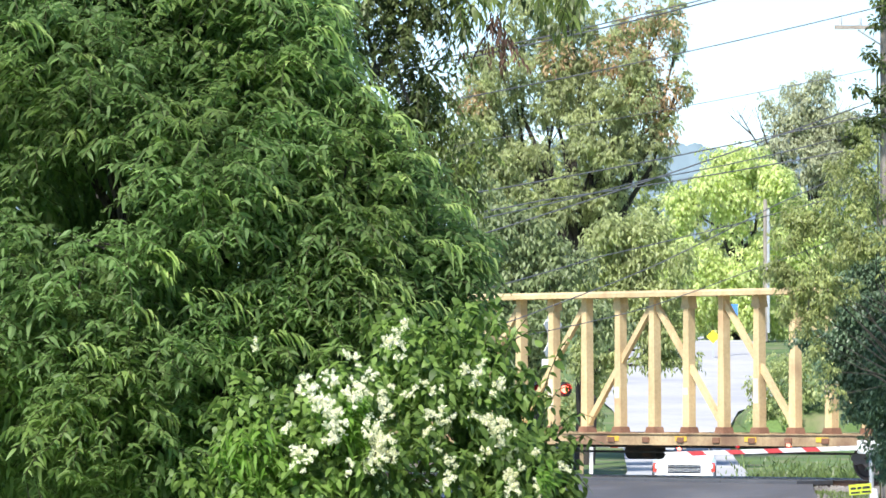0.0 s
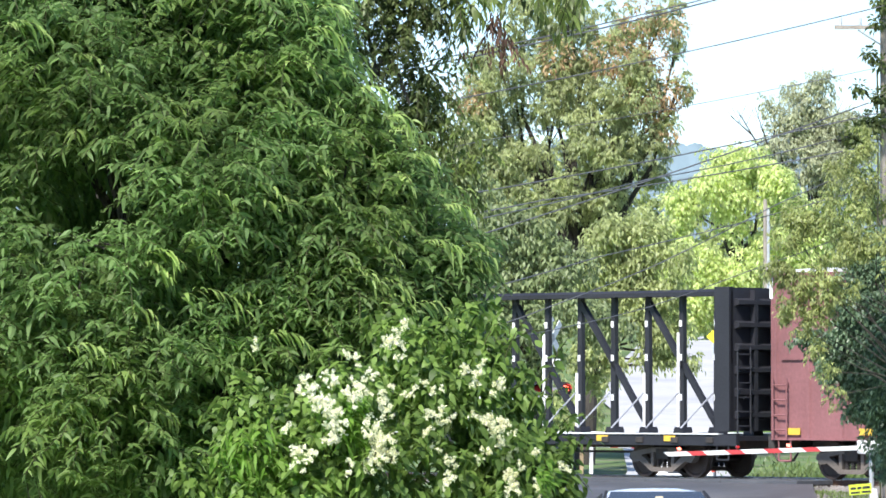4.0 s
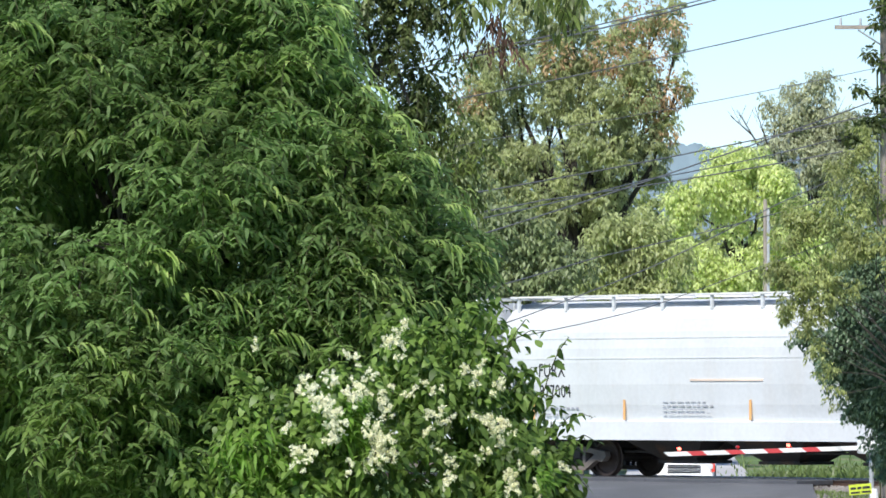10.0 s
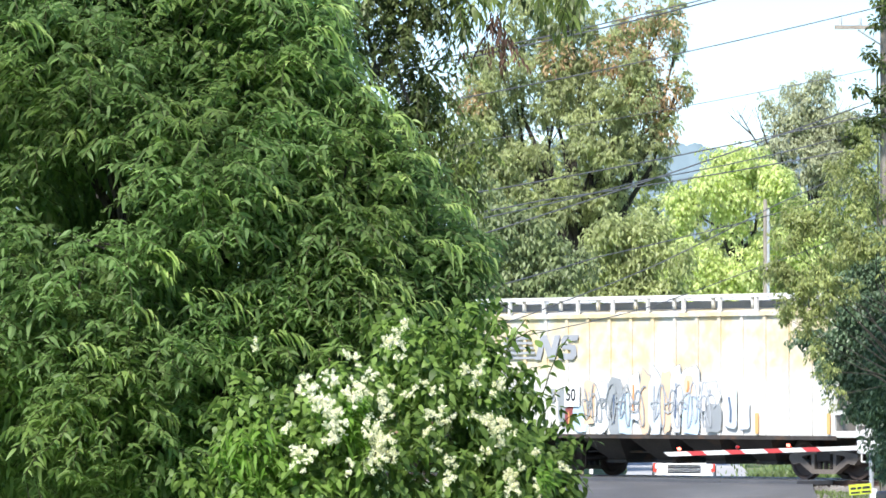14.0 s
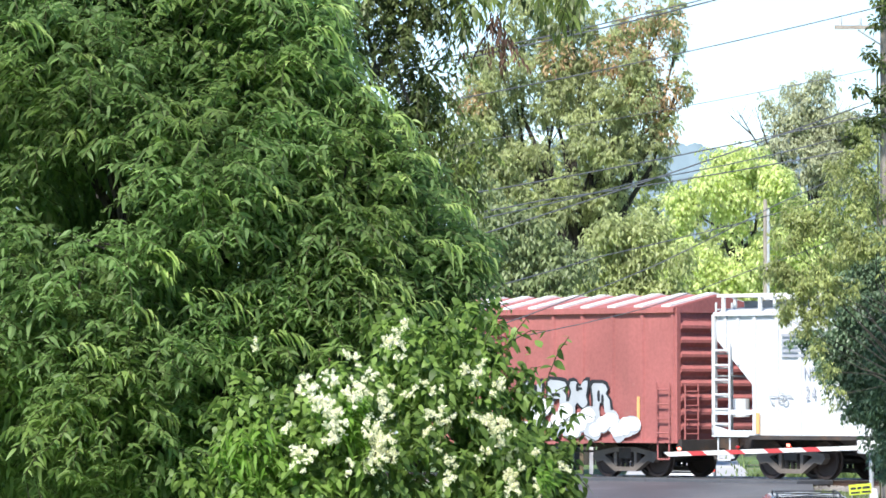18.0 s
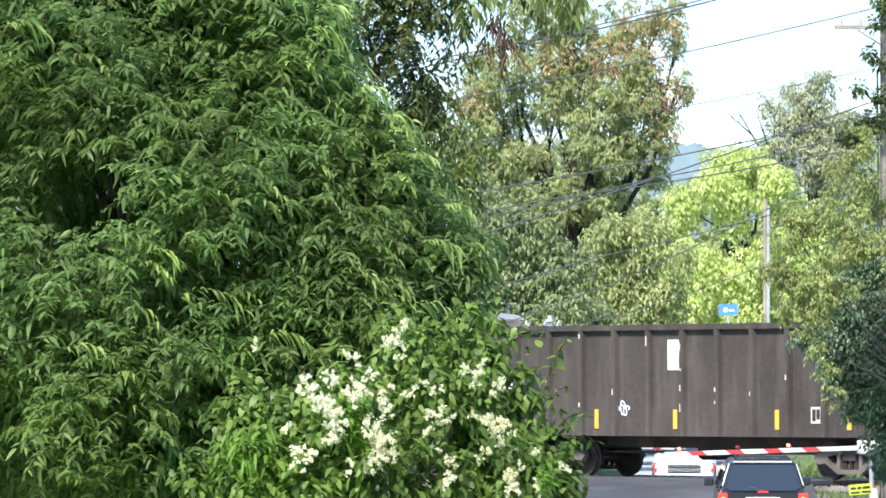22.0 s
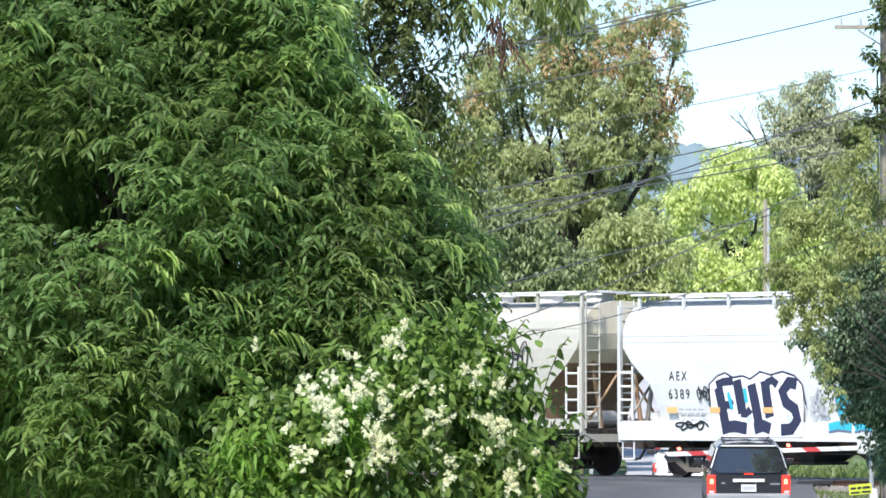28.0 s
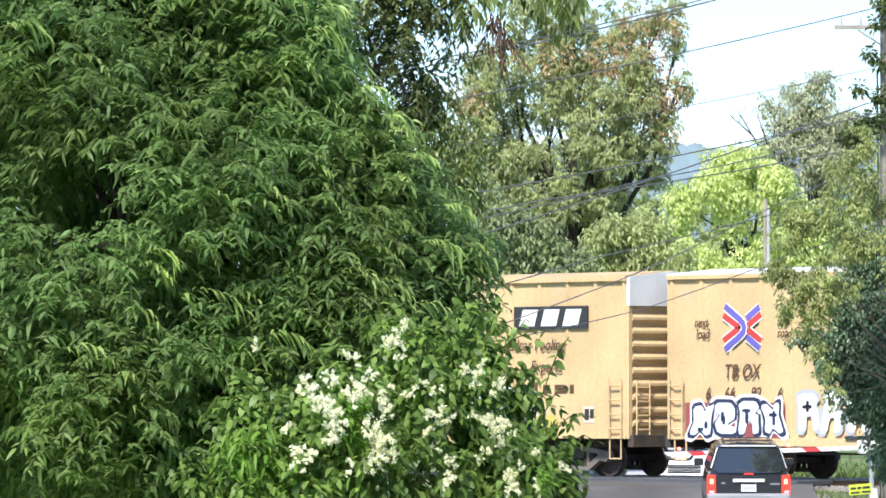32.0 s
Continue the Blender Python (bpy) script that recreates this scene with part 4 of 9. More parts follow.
def tank_car(front, L, label, R=1.5, zc=2.42, bands=0, style="truck_grey", paint="tank_black", saddle=1.9):
    root = car_root("tank_car", label, front)
    P = M[paint]
    bm = bmesh.new()
    st = [(-0.44, 0.02), (-0.42, 0.35), (-0.34, 0.68), (-0.2, 0.9), (-0.07, 0.98), (0.0, 1.0)]
    st = st + [(L * k / 6, 1.0) for k in range(1, 6)] + [(L - a, b) for a, b in st[::-1]]
    seg = 40
    rings = [[bm.verts.new((x, R * k * math.cos(t), zc + R * k * math.sin(t))) for t in (2 * math.pi * i / seg for i in range(seg))] for x, k in st]
    for a, b in zip(rings, rings[1:]):
        for i in range(seg):
            bm.faces.new((a[i], a[(i + 1) % seg], b[(i + 1) % seg], b[i]))
    bm.faces.new(rings[0][::-1])
    bm.faces.new(rings[-1])
    bmesh.ops.recalc_face_normals(bm, faces=bm.faces[:])
    part("tank", bm, P, root, smooth=True)

    def hoop(x, w, m, k=1.006):
        b = bmesh.new()
        r = [[b.verts.new((xx, R * k * math.cos(t), zc + R * k * math.sin(t))) for t in (2 * math.pi * i / seg for i in range(seg))] for xx in (x - w / 2, x + w / 2)]
        for i in range(seg):
            b.faces.new((r[0][i], r[0][(i + 1) % seg], r[1][(i + 1) % seg], r[1][i]))
        bmesh.ops.recalc_face_normals(b, faces=b.faces[:])
        return part("band", b, m, root, smooth=True)
    for x in (0.02, L * 0.27, L * 0.73, L - 0.02):
        hoop(x, 0.05, P)
    for k in range(bands):
        hoop((8.1, 9.75)[k % 2], (0.8, 1.6)[k % 2], M["tank_band"])
    # stub sills, bolsters, walkways
    for x, s in ((0.0, 1), (L, -1)):
        part("stub_sill", boxed(min(x - s * 0.7, x + s * 3.4), max(x - s * 0.7, x + s * 3.4), -0.25, 0.25, 0.75, 1.12), M["steel_dark"], root)
        part("end_walk", boxed(min(x - s * 0.75, x + s * 0.5), max(x - s * 0.75, x + s * 0.5), -1.45, 1.45, 1.02, 1.1), M["steel_dark"], root)
        part("saddle", prismed([(-1.3, 1.0), (-1.25, zc - R * 0.5), (-0.8, zc - R * 0.8), (0.8, zc - R * 0.8), (1.25, zc - R * 0.5), (1.3, 1.0)], "x", x + s * saddle - 0.2, x + s * saddle + 0.2), M["tank_black"], root)
        part("end_rail", rods([((x - s * 0.7, -1.4, 1.1), (x - s * 0.7, -1.4, 2.1)), ((x - s * 0.7, -1.4, 2.1), (x - s * 0.7, 1.4, 2.1)), ((x - s * 0.7, 1.4, 2.1), (x - s * 0.7, 1.4, 1.1)), ((x - s * 0.7, -1.4, 1.1), (x - s * 0.1, -0.6, 2.0))], 0.03), P, root)
        part("side_walk", boxed(min(x + s * 0.5, x + s * 1.6), max(x + s * 0.5, x + s * 1.6), -1.5, -1.1, 1.0, 1.07), M["steel_dark"], root)
    part("side_rail", rods([((0.3, -1.5, 1.02), (L - 0.3, -1.5, 1.02))], 0.03), M["steel_dark"], root)
    for i in range(6):
        x = 2.6 + (L - 5.2) * i / 5
        part("rail_stay", rods([((x, -1.5, 1.02), (x + 0.25, -1.28, 1.45))], 0.022), M["truck_grey"], root)
    cx = L * 0.5
    part("manway", rod(bmesh.new(), (cx + 0.5, 0, zc + R - 0.05), (cx + 0.5, 0, zc + R + 0.35), 0.42, 16), M["steel_dark"], root)
    bon = bmesh.new()
    bmesh.ops.create_uvsphere(bon, u_segments=14, v_segments=8, radius=0.32, matrix=pose(cx - 0.6, -0.2, zc + R + 0.22))
    part("valve_dome", bon, M["tank_black"], root, smooth=True)
    part("platform", boxed(cx - 1.9, cx + 1.9, -1.0, 1.0, zc + R - 0.02, zc + R + 0.05), M["grey_mark"], root)
    seg_r = []
    zt = zc + R + 0.05
    for y in (-1.0, 1.0):
        for x in (cx - 1.9, cx - 0.6, cx + 0.6, cx + 1.9):
            seg_r.append(((x, y, zt), (x, y, zt + 0.6)))
        seg_r.append(((cx - 1.9, y, zt + 0.6), (cx + 1.9, y, zt + 0.6)))
    part("platform_railing", rods(seg_r, 0.014), M["tank_black"], root)
    arc = []
    for i in range(13):
        a = math.pi * (0.62 + 0.42 * i / 12)
        arc.append(((R + 0.12) * math.cos(a), zc + (R + 0.12) * math.sin(a)))
    lad = []
    for x in (cx - 0.28, cx + 0.28):
        lad += [((x, *arc[i]), (x, *arc[i + 1])) for i in range(12)]
        lad.append(((x, *arc[-1]), (x, arc[-1][0] - 0.02, 0.62)))
    lad += [((cx - 0.28, *arc[i]), (cx + 0.28, *arc[i])) for i in range(0, 13, 2)]
    lad += [((cx - 0.28, arc[-1][0] - 0.01, z), (cx + 0.28, arc[-1][0] - 0.01, z)) for z in (0.64, 1.0, 1.4, 1.8)]
    part("ladder", rods(lad, 0.022), M["tank_black"], root)
    truck(root, 1.9, style)
    truck(root, L - 1.9, style)
    for s, x in ((-1, -0.7), (1, L + 0.7)):
        part("coupler", boxed(min(x, x + s * 0.4), max(x, x + s * 0.4), -0.18, 0.18, 0.7, 1.0), M["steel_dark"], root)
    return root, (lambda x, a, w, h, m, name="reflector": tank_mark(root, x, a, w, h, R, zc, m, name))


def tank_mark(root, x, z, w, h, R, zc, material, name):
    """A painted patch that follows the near side of the tank at height z."""
    bm = bmesh.new()
    rows = []
    for k in range(4):
        zz = z + h * k / 3
        y = -math.sqrt(max(0.01, R * R - (zz - zc) ** 2)) - 0.012
        rows.append((bm.verts.new((x, y, zz)), bm.verts.new((x + w, y, zz))))
    for a, b in zip(rows, rows[1:]):
        bm.faces.new((a[0], a[1], b[1], b[0]))
    bmesh.ops.recalc_face_normals(bm, faces=bm.faces[:])
    return part(name, bm, material, root)


def reflectors(root, xs, z, y, m="orange_mark", w=0.1, h=0.4, name="reflector"):
    for x in xs:
        part(name, boxed(x, x + w, y - 0.008, y + 0.004, z, z + h), M[m], root)


M["emblem_red"] = mat("faded_emblem_red", (0.62, 0.2, 0.15), 0.6, 0, 0.12, 3, 0.05)
M["emblem_blue"] = mat("faded_emblem_blue", (0.36, 0.42, 0.62), 0.6, 0, 0.12, 3, 0.05)
M["faded_letter"] = mat("worn_cream_lettering", (0.6, 0.46, 0.37), 0.75, 0, 0.3, 2.5, 0.1, tint=(0.42, 0.25, 0.17), tint_at=0.5)
# ---- each car with its own colours, lettering and spray paint ----
def data_plate(root, x, z, y, w=0.35, h=0.4):
    p = part("data_plate", boxed(x, x + w, y - 0.008, y + 0.004, z, z + h), M["pale_mark"], root)
    part("data_mark", boxed(x + 0.05, x + w * 0.47, y - 0.012, y, z + 0.06, z + h - 0.06), M["black_mark"], p)
    part("data_mark", boxed(x + w * 0.55, x + w - 0.05, y - 0.012, y, z + 0.1, z + h - 0.06), M["black_mark"], p)


def end_panel(root, x):
    """Upright end sheet with an oval opening each side of the middle."""
    bm = bmesh.new()
    for side in (-1, 1):
        inner, outer = [], []
        for i in range(32):
            t = 2 * math.pi * i / 32
            c, d = math.cos(t), math.sin(t)
            k = 1 / max(abs(c) / 0.72, abs(d) / 0.83)
            inner.append((side * 0.73 + 0.33 * c, 2.0 + 0.5 * d))
            outer.append((side * 0.73 + c * k, 2.02 + d * k))
        rings = [[bm.verts.new((xx, y, z)) for y, z in ring] for xx, ring in ((x, outer), (x, inner), (x - 0.04, inner), (x - 0.04, outer))]
        for a, b in zip(rings, rings[1:] + rings[:1]):
            for i in range(32):
                bm.faces.new((a[i], a[(i + 1) % 32], b[(i + 1) % 32], b[i]))
    bmesh.ops.recalc_face_normals(bm, faces=bm.faces[:])
    part("end_sheet", bm, M["hop_cream"], root, "grey end sheet with oval openings")
    part("end_fascia", boxed(x - 0.02, x + 0.45, -1.4, 1.4, 3.3, 4.1), M["hop_cream"], root)


def train():
    S0, SB = -1.537, -1.487        # over the side posts, and on the side sheet between them
    # three lumber cars
    c = centerbeam(-12.15, 22.7, "yellow_cb", "empty yellow centerbeam flatcar with rust-streaked posts")
    reflectors(c, [1 + 2.4 * i for i in range(9) if i != 3], 0.9, -1.51, "yellow_mark", 0.4, 0.12)
    c = centerbeam(11.92, 22.7, "yellow_cb", "empty yellow centerbeam flatcar with scuffed end bulkheads")
    writing("road_number", "TTZX  85253", 0.32, M["white_mark"], c, 4.6, 0.86, -1.51)
    fine_print(c, 16.5, 0.98, -1.51, 1.5, 2, M["white_mark"], 3, 0.05, 0.1)
    part("placard", boxed(9.2, 9.75, -0.36, -0.345, 3.45, 3.95), M["white_mark"], c)
    c = centerbeam(35.95, 22.7, "black_cb", "empty black centerbeam flatcar with white stripes and notices", marks=True)
    writing("road_number", "CSXT   60080", 0.25, M["white_mark"], c, 7.3, 0.88, -1.6, 1.3, 1.0, 0.006)
    reflectors(c, [1 + 2.4 * i for i in range(9) if i != 3], 0.9, -1.51, "yellow_mark", 0.4, 0.14)
    rnd = random.Random(5)
    ln = []
    for i in range(26):
        ln.append((-1.25 + (i % 2) * 1.25, 0.6 + i // 2 * 0.24, rnd.uniform(0.4, 0.95), 0.11))
    bm = bmesh.new()
    for dx, dz, w, h in ln:
        box(bm, 0.825, 0.835, dx, dx + w, 1.2 + dz, 1.2 + dz + h)
    for yy in (-1.1, -0.75, 0.25, 1.0):
        box(bm, 0.826, 0.836, yy, yy + 0.16, 1.3, rnd.uniform(2.4, 3.8))
    part("loading_notice", bm, M["white_mark"], c, "white stencilled loading notice")

    # maroon boxcars
    for front, first in ((59.9, True), (77.5, False)):
        c = boxcar(front, 15.5, "box_brown", "maroon boxcar with white roof and ribbed ends, sprayed with graffiti", eave=4.98, ridge=5.13, end_top=0.62, ends=7, beltline=2.92, posts=15,
                   door=(5.9, 9.4))
        d = panel_door(c, 5.95, 9.35, 1.05, 4.72, "box_brown", 5, 2)
        fine_print(c, 6.4, 3.8, -1.537, 1.1, 3, M["white_mark"], 1)
        fine_print(c, 6.6, 2.1, -1.537, 0.9, 2, M["white_mark"], 2)
        fine_print(c, 8.1, 1.9, -1.537, 0.7, 2, M["white_mark"], 4)
        if not first:
            writing("road_name", "BN SF", 0.5, M["white_mark"], c, 1.0, 2.14, SB, 0.82, 1.05, 0.008)
            writing("road_number", "728 843", 0.44, M["white_mark"], c, 0.98, 1.66, SB, 0.78, 1.05, 0.006)
            graffiti(c, 0.35, 0.9, S0, 1.7, 0.72, 3, S["black"], S["white"], 11)
            graffiti(c, 2.5, 0.9, S0, 1.5, 0.72, 3, S["black"], S["white"], 12)
            graffiti(c, 4.7, 0.95, S0, 0.9, 0.95, 1, S["black"], S["white"], 13)
            graffiti(c, 9.75, 0.85, S0, 1.0, 1.05, 1, S["blue"], S["navy"], 14)
            graffiti(c, 10.4, 0.95, S0, 3.3, 1.0, 4, S["yellow"], S["navy"], 15, None, S["olive"])
            o = bmesh.new()
            blob(o, 14.0, 4.0, 0.72, 0.75, S0, random.Random(1), 24, 1.0, 0.0)
            part("blank_emblem", o, M["pale_mark"], c, "faded round emblem")
            data_plate(c, 13.95, 1.75, SB)
            part("chalk_mark", boxed(1.0, 1.55, S0 - 0.004, S0, 3.25, 3.3), M["pale_mark"], c)
            scrawl(c, 0.9, 3.3, S0, 0.55, 0.35, M["pale_mark"], 7)
            stroke(c, [(6.95 + 0.05 * math.sin(k * 1.9), 4.35 - 0.06 * k) for k in range(26)], 0.06, M["white_mark"], -1.612)
            stroke(c, arc(7.25, 4.1, 0.14, 0.16, 0, 300), 0.04, M["white_mark"], -1.612)
            dotted = bmesh.new()
            blob(dotted, 7.9, 3.15, 0.24, 0.24, -1.61, random.Random(2), 14, 1.0, 0.0)
            part("door_mark", dotted, M["white_mark"], c)
            for fx, fz, fw in ((6.2, 2.55, 0.4), (7.6, 1.85, 0.5), (6.8, 1.45, 0.7), (7.8, 1.4, 0.4), (9.0, 1.5, 0.5), (8.1, 2.35, 0.5)):
                fine_print(c, fx, fz, -1.537, fw, 2, M["white_mark"], int(fx * 7), 0.04, 0.08)
            fine_print(c, 13.0, 2.5, SB, 0.6, 4, M["white_mark"], 8, 0.06, 0.1)
        else:
            graffiti(c, 11.2, 0.95, S0, 3.6, 1.0, 4, S["cyan"], S["pink"], 21, S["pale"], S["white"])
            fine_print(c, 12.0, 2.4, SB, 1.6, 4, M["white_mark"], 6)
            part("reflector", boxed(15.4, 15.46, -1.1, -0.95, 1.3, 1.45), M["yellow_mark"], c)
        for k, z in enumerate((4.05, 3.68, 3.3)):
            bm = bmesh.new()
            for r in range(2):
                box(bm, 15.6, 15.615, -0.75 + 0.1 * r, 0.15, z - r * 0.1, z - r * 0.1 + 0.05)
            part("stencilled_data", bm, M["white_mark"], c)
        reflectors(c, (0.5, 2.9, 5.0, 10.6, 13.3, 14.9), 1.08, S0, "yellow_mark", 0.45, 0.16)

    # cylindrical-sided covered hoppers
    c = curved_hopper(94.85, 18.35, "hop_tan", "cream covered hopper heavily stained with orange rust", slope="slope_brown")
    part("number_board", boxed(1.62, 2.55, -1.58, -1.5, 2.18, 2.52), M["black_mark"], c)
    part("number_board", boxed(1.62, 3.05, -1.58, -1.48, 1.8, 2.18), M["black_mark"], c)
    writing("road_name", "FURX", 0.31, M["white_mark"], c, 1.66, 2.23, -1.584, 0.9, 1.0, 0.012)
    writing("road_number", "878116", 0.31, M["white_mark"], c, 1.66, 1.87, -1.59, 0.88, 1.0, 0.012)
    reflectors(c, (0.5, 4.6, 16.9), 1.0, -1.57, "yellow_mark", 0.5, 0.25)
    data_plate(c, 13.9, 1.65, -1.53)

    c = curved_hopper(114.33, 18.35, "hop_rusty", "white covered hopper with scattered orange rust patches", bands=(3.75,))
    road_mark(c, "NDYX", "878057", 1.7)
    reflectors(c, (1.45, 4.5, 7.9, 11.2, 14.6, 16.9), 1.42, -1.53, "orange_mark", 0.08, 0.5)
    data_plate(c, 12.1, 1.6, -1.52)
    fine_print(c, 12.9, 1.95, -1.52, 1.1, 4, M["grey_mark"], 3, 0.04, 0.09)

    c = curved_hopper(133.82, 18.2, "hop_white", "clean white covered hopper with smooth rounded sides", bands=(2.95, 3.45))
    road_mark(c, "FURX", "877004", 1.55, True)
    end_panel(c, 18.2 - 0.5)
    reflectors(c, (1.3, 4.6, 9.0, 12.8, 16.5), 1.42, -1.53, "orange_mark", 0.08, 0.5)
    part("stripe", boxed(7.0, 9.5, -1.575, -1.55, 2.38, 2.43), M["pale_mark"], c)
    fine_print(c, 6.0, 1.85, -1.52, 1.7, 4, M["grey_mark"], 5, 0.025, 0.09)
    data_plate(c, 15.1, 1.6, -1.52)

    c = curved_hopper(153.22, 18.34, "hop_bloom", "white covered hopper with rust blooms along the roof curve", bands=(3.75,))
    road_mark(c, "NDYX", "878075", 2.18)
    writing("tag", "VIDS", 0.42, M["grey_mark"], c, 1.75, 0.99, -1.57, 0.7)
    reflectors(c, (2.0, 5.2, 8.5, 11.4, 14.6), 1.42, -1.53, "orange_mark", 0.1, 0.6)
    data_plate(c, 12.0, 1.62, -1.52)
    fine_print(c, 12.6, 1.95, -1.52, 1.1, 4, M["grey_mark"], 6, 0.04, 0.09)

    # ribbed hoppers
    c = ribbed_hopper(172.75, 14.38, "hop_brown", "rusty brown ribbed covered hopper with faded lettering", slope="slope_brown", style="truck_tan", ribs=14, rib0=1.774)
    for i, ch in enumerate("SOUTHERN"):
        writing("faded_letter", ch, 0.84, M["faded_letter"], c, 3.78 + 0.888 * i, 2.98, -1.508, 0.72, 1.0, 0.025)
    for i, ch in enumerate("85353"):
        writing("road_number", ch, 0.62, M["faded_letter"], c, 4.75 + 0.888 * i, 2.22, -1.508, 0.72, 1.0, 0.02)
    reflectors(c, (1.5, 6.0, 10.5), 1.15, -1.56, "yellow_mark", 0.16, 0.5)
    data_plate(c, 9.0, 1.25, -1.51)
    fine_print(c, 1.9, 2.0, -1.51, 1.4, 2, M["black_mark"], 2, 0.16, 0.28)

    specs = [(188.47, 14.44, "hop_soiled", "245150", True), (204.21, 14.4, "hop_soiled", "", True), (253.32, 14.35, "hop_white", "245242", False),
             (269.0, 14.52, "hop_soiled", "245223", False), (284.72, 14.42, "hop_white", "245344", False)]
    for front, L, paint, number, painted in specs:
        c = ribbed_hopper(front, L, paint, ribs=16, label="white ribbed covered hopper with a striped emblem, chalky and stained" if not painted else "soiled white ribbed covered hopper with sprayed lower panels")
        stripe_emblem(c, (1.4 if painted else 2.35) if number else 9.0)
        if number and not painted:
            writing("road_name", "NS", 0.42, M["grey_mark"], c, 3.1, 2.42, -1.556, 0.75, 1.1)
            for i in range(3):
                writing("road_number", number[2 * i:2 * i + 2], 0.46, M["grey_mark"], c, 3.15 + 1.0 * i, 1.93, -1.556, 0.72, 1.25)
        reflectors(c, (1.5, 5.6, 10.4, 12.8), 1.1, -1.551, "orange_mark", 0.11, 0.5)
        data_plate(c, 9.4, 1.35, -1.51)
        if painted:
            weathered_mural(c, 4.45, 1.06, -1.552)
            scrawl(c, 4.4, 1.25, -1.6, 2.2, 1.1, S["faded_grey"], 21)
            scrawl(c, 6.9, 1.2, -1.6, 2.1, 1.2, S["grey"], 22)
            part("number_card", boxed(3.72, 4.27, -1.604, -1.596, 1.75, 2.35), M["white_mark"], c)
            writing("road_number", "50", 0.42, M["black_mark"], c, 3.78, 1.9, -1.608, 0.85, 1.0, 0.008)
            writing("road_number", "51", 0.42, M["grey_mark"], c, 3.16, 1.9, -1.556, 0.85, 1.0, 0.008)
        else:
            scrawl(c, 2.0, 1.8, -1.55, 0.6, 0.3, S["grey"], int(front))

    # red boxcars
    c = boxcar(220.0, 15.35, "box_red", "red boxcar with a white peaked roof and panelled door", eave=4.28, ridge=4.62, posts=15, ends=8, floor=0.98, sill_drop=0.28, door=(4.9, 8.1), roof="roof_white")
    panel_door(c, 4.95, 8.05, 1.05, 4.05, "box_red", 6, 1)
    fine_print(c, 5.8, 2.7, -1.537, 0.9, 3, M["white_mark"], 4, 0.06, 0.11)
    scrawl(c, 5.9, 1.5, -1.61, 1.3, 0.45, S["white"], 3)
    scrawl(c, 8.7, 1.3, S0 - 0.004, 1.5, 0.5, M["faded_chalk"], 5)
    data_plate(c, 13.3, 1.35, SB, 0.62, 0.4)
    c = boxcar(236.76, 15.2, "box_red_dull", "dull red boxcar with white-banded roof and louvred door", eave=4.17, ridge=4.54, posts=15, ends=8, floor=0.9, sill_drop=0.1, door=(6.1, 9.1), roof="box_red_dull", roof_ribs=True)
    panel_door(c, 6.15, 9.05, 1.05, 3.9, "box_red_dull", 16, 1)
    part("name_board", boxed(0.95, 2.65, S0 - 0.01, S0 + 0.06, 2.2, 2.52), M["black_mark"], c)
    bars("faded_letter", [(0.1, 0.05, 0.16, 0.22), (0.34, 0.05, 0.16, 0.22), (1.1, 0.05, 0.16, 0.22), (1.36, 0.05, 0.16, 0.22)], M["white_mark"], c, 0.95, 2.2, S0 - 0.012)
    bars("faded_number", [(0.1, 0, 0.12, 0.3), (0.5, 0, 0.16, 0.3), (1.15, 0, 0.18, 0.3), (1.45, 0, 0.18, 0.3)], M["pale_mark"], c, 0.95, 1.7, S0 - 0.004)
    scrawl(c, 0.5, 2.7, S0 - 0.01, 1.1, 0.95, S["white"], 8)
    graffiti(c, 2.8, 0.95, S0, 2.8, 1.2, 5, S["grey"], S["pale"], 41, None, S["slate"])
    scrawl(c, 0.75, 2.35, S0 - 0.02, 0.9, 0.5, S["white"], 18)
    graffiti(c, 9.8, 1.55, S0, 3.2, 0.9, 4, S["grey"], S["black"], 42)
    puff = random.Random(43)
    for k in range(15):
        bm = bmesh.new()
        blob(bm, 10.0 + 0.27 * k + puff.uniform(-0.1, 0.1), 1.15 + 0.32 * (k % 3) * (1 - k / 18), puff.uniform(0.5, 0.75), puff.uniform(0.42, 0.6), S0 - 0.022 - 0.0006 * k, puff, 14, 0.9, 0.06)
        o = part("graffiti_bubble", bm, S["grey"], c, "white sprayed bubble with a grey edge")
        bm = bmesh.new()
        blob(bm, 10.0 + 0.27 * k, 1.17 + 0.32 * (k % 3) * (1 - k / 18), puff.uniform(0.4, 0.6), puff.uniform(0.34, 0.48), S0 - 0.034 - 0.0006 * k, puff, 14, 0.9, 0.06)
        part("bubble_fill", bm, S["white"], o)
    scrawl(c, 6.4, 1.2, -1.61, 2.2, 0.6, S["white"], 17)
    bars("yellow_outline", [(0, 0.9, 0.35, 0.03), (0, 0.5, 0.45, 0.03), (0, 0.1, 0.4, 0.03), (0.0, 0.1, 0.03, 1.2), (0.4, 0.4, 0.03, 0.8)], M["yellow_mark"], c, 5.4, 2.0, S0 - 0.004)
    reflectors(c, (1.0, 9.6, 13.9), 1.2, S0, "orange_mark", 0.1, 0.8)

    # open cars
    c = gondola(300.75, 14.55, "gon_brown", "sooty brown high-sided gondola with a red end post", top=3.66, red_post=True)
    part("number_board", boxed(0.5, 2.1, -1.515, -1.495, 1.95, 2.6), M["black_mark"], c)
    writing("road_name", "SHNX", 0.42, M["white_mark"], c, 0.55, 2.28, -1.52, 0.85, 1.1, 0.008)
    writing("road_number", "100717", 0.42, M["white_mark"], c, 0.42, 1.95, -1.52, 0.75, 1.05, 0.008)
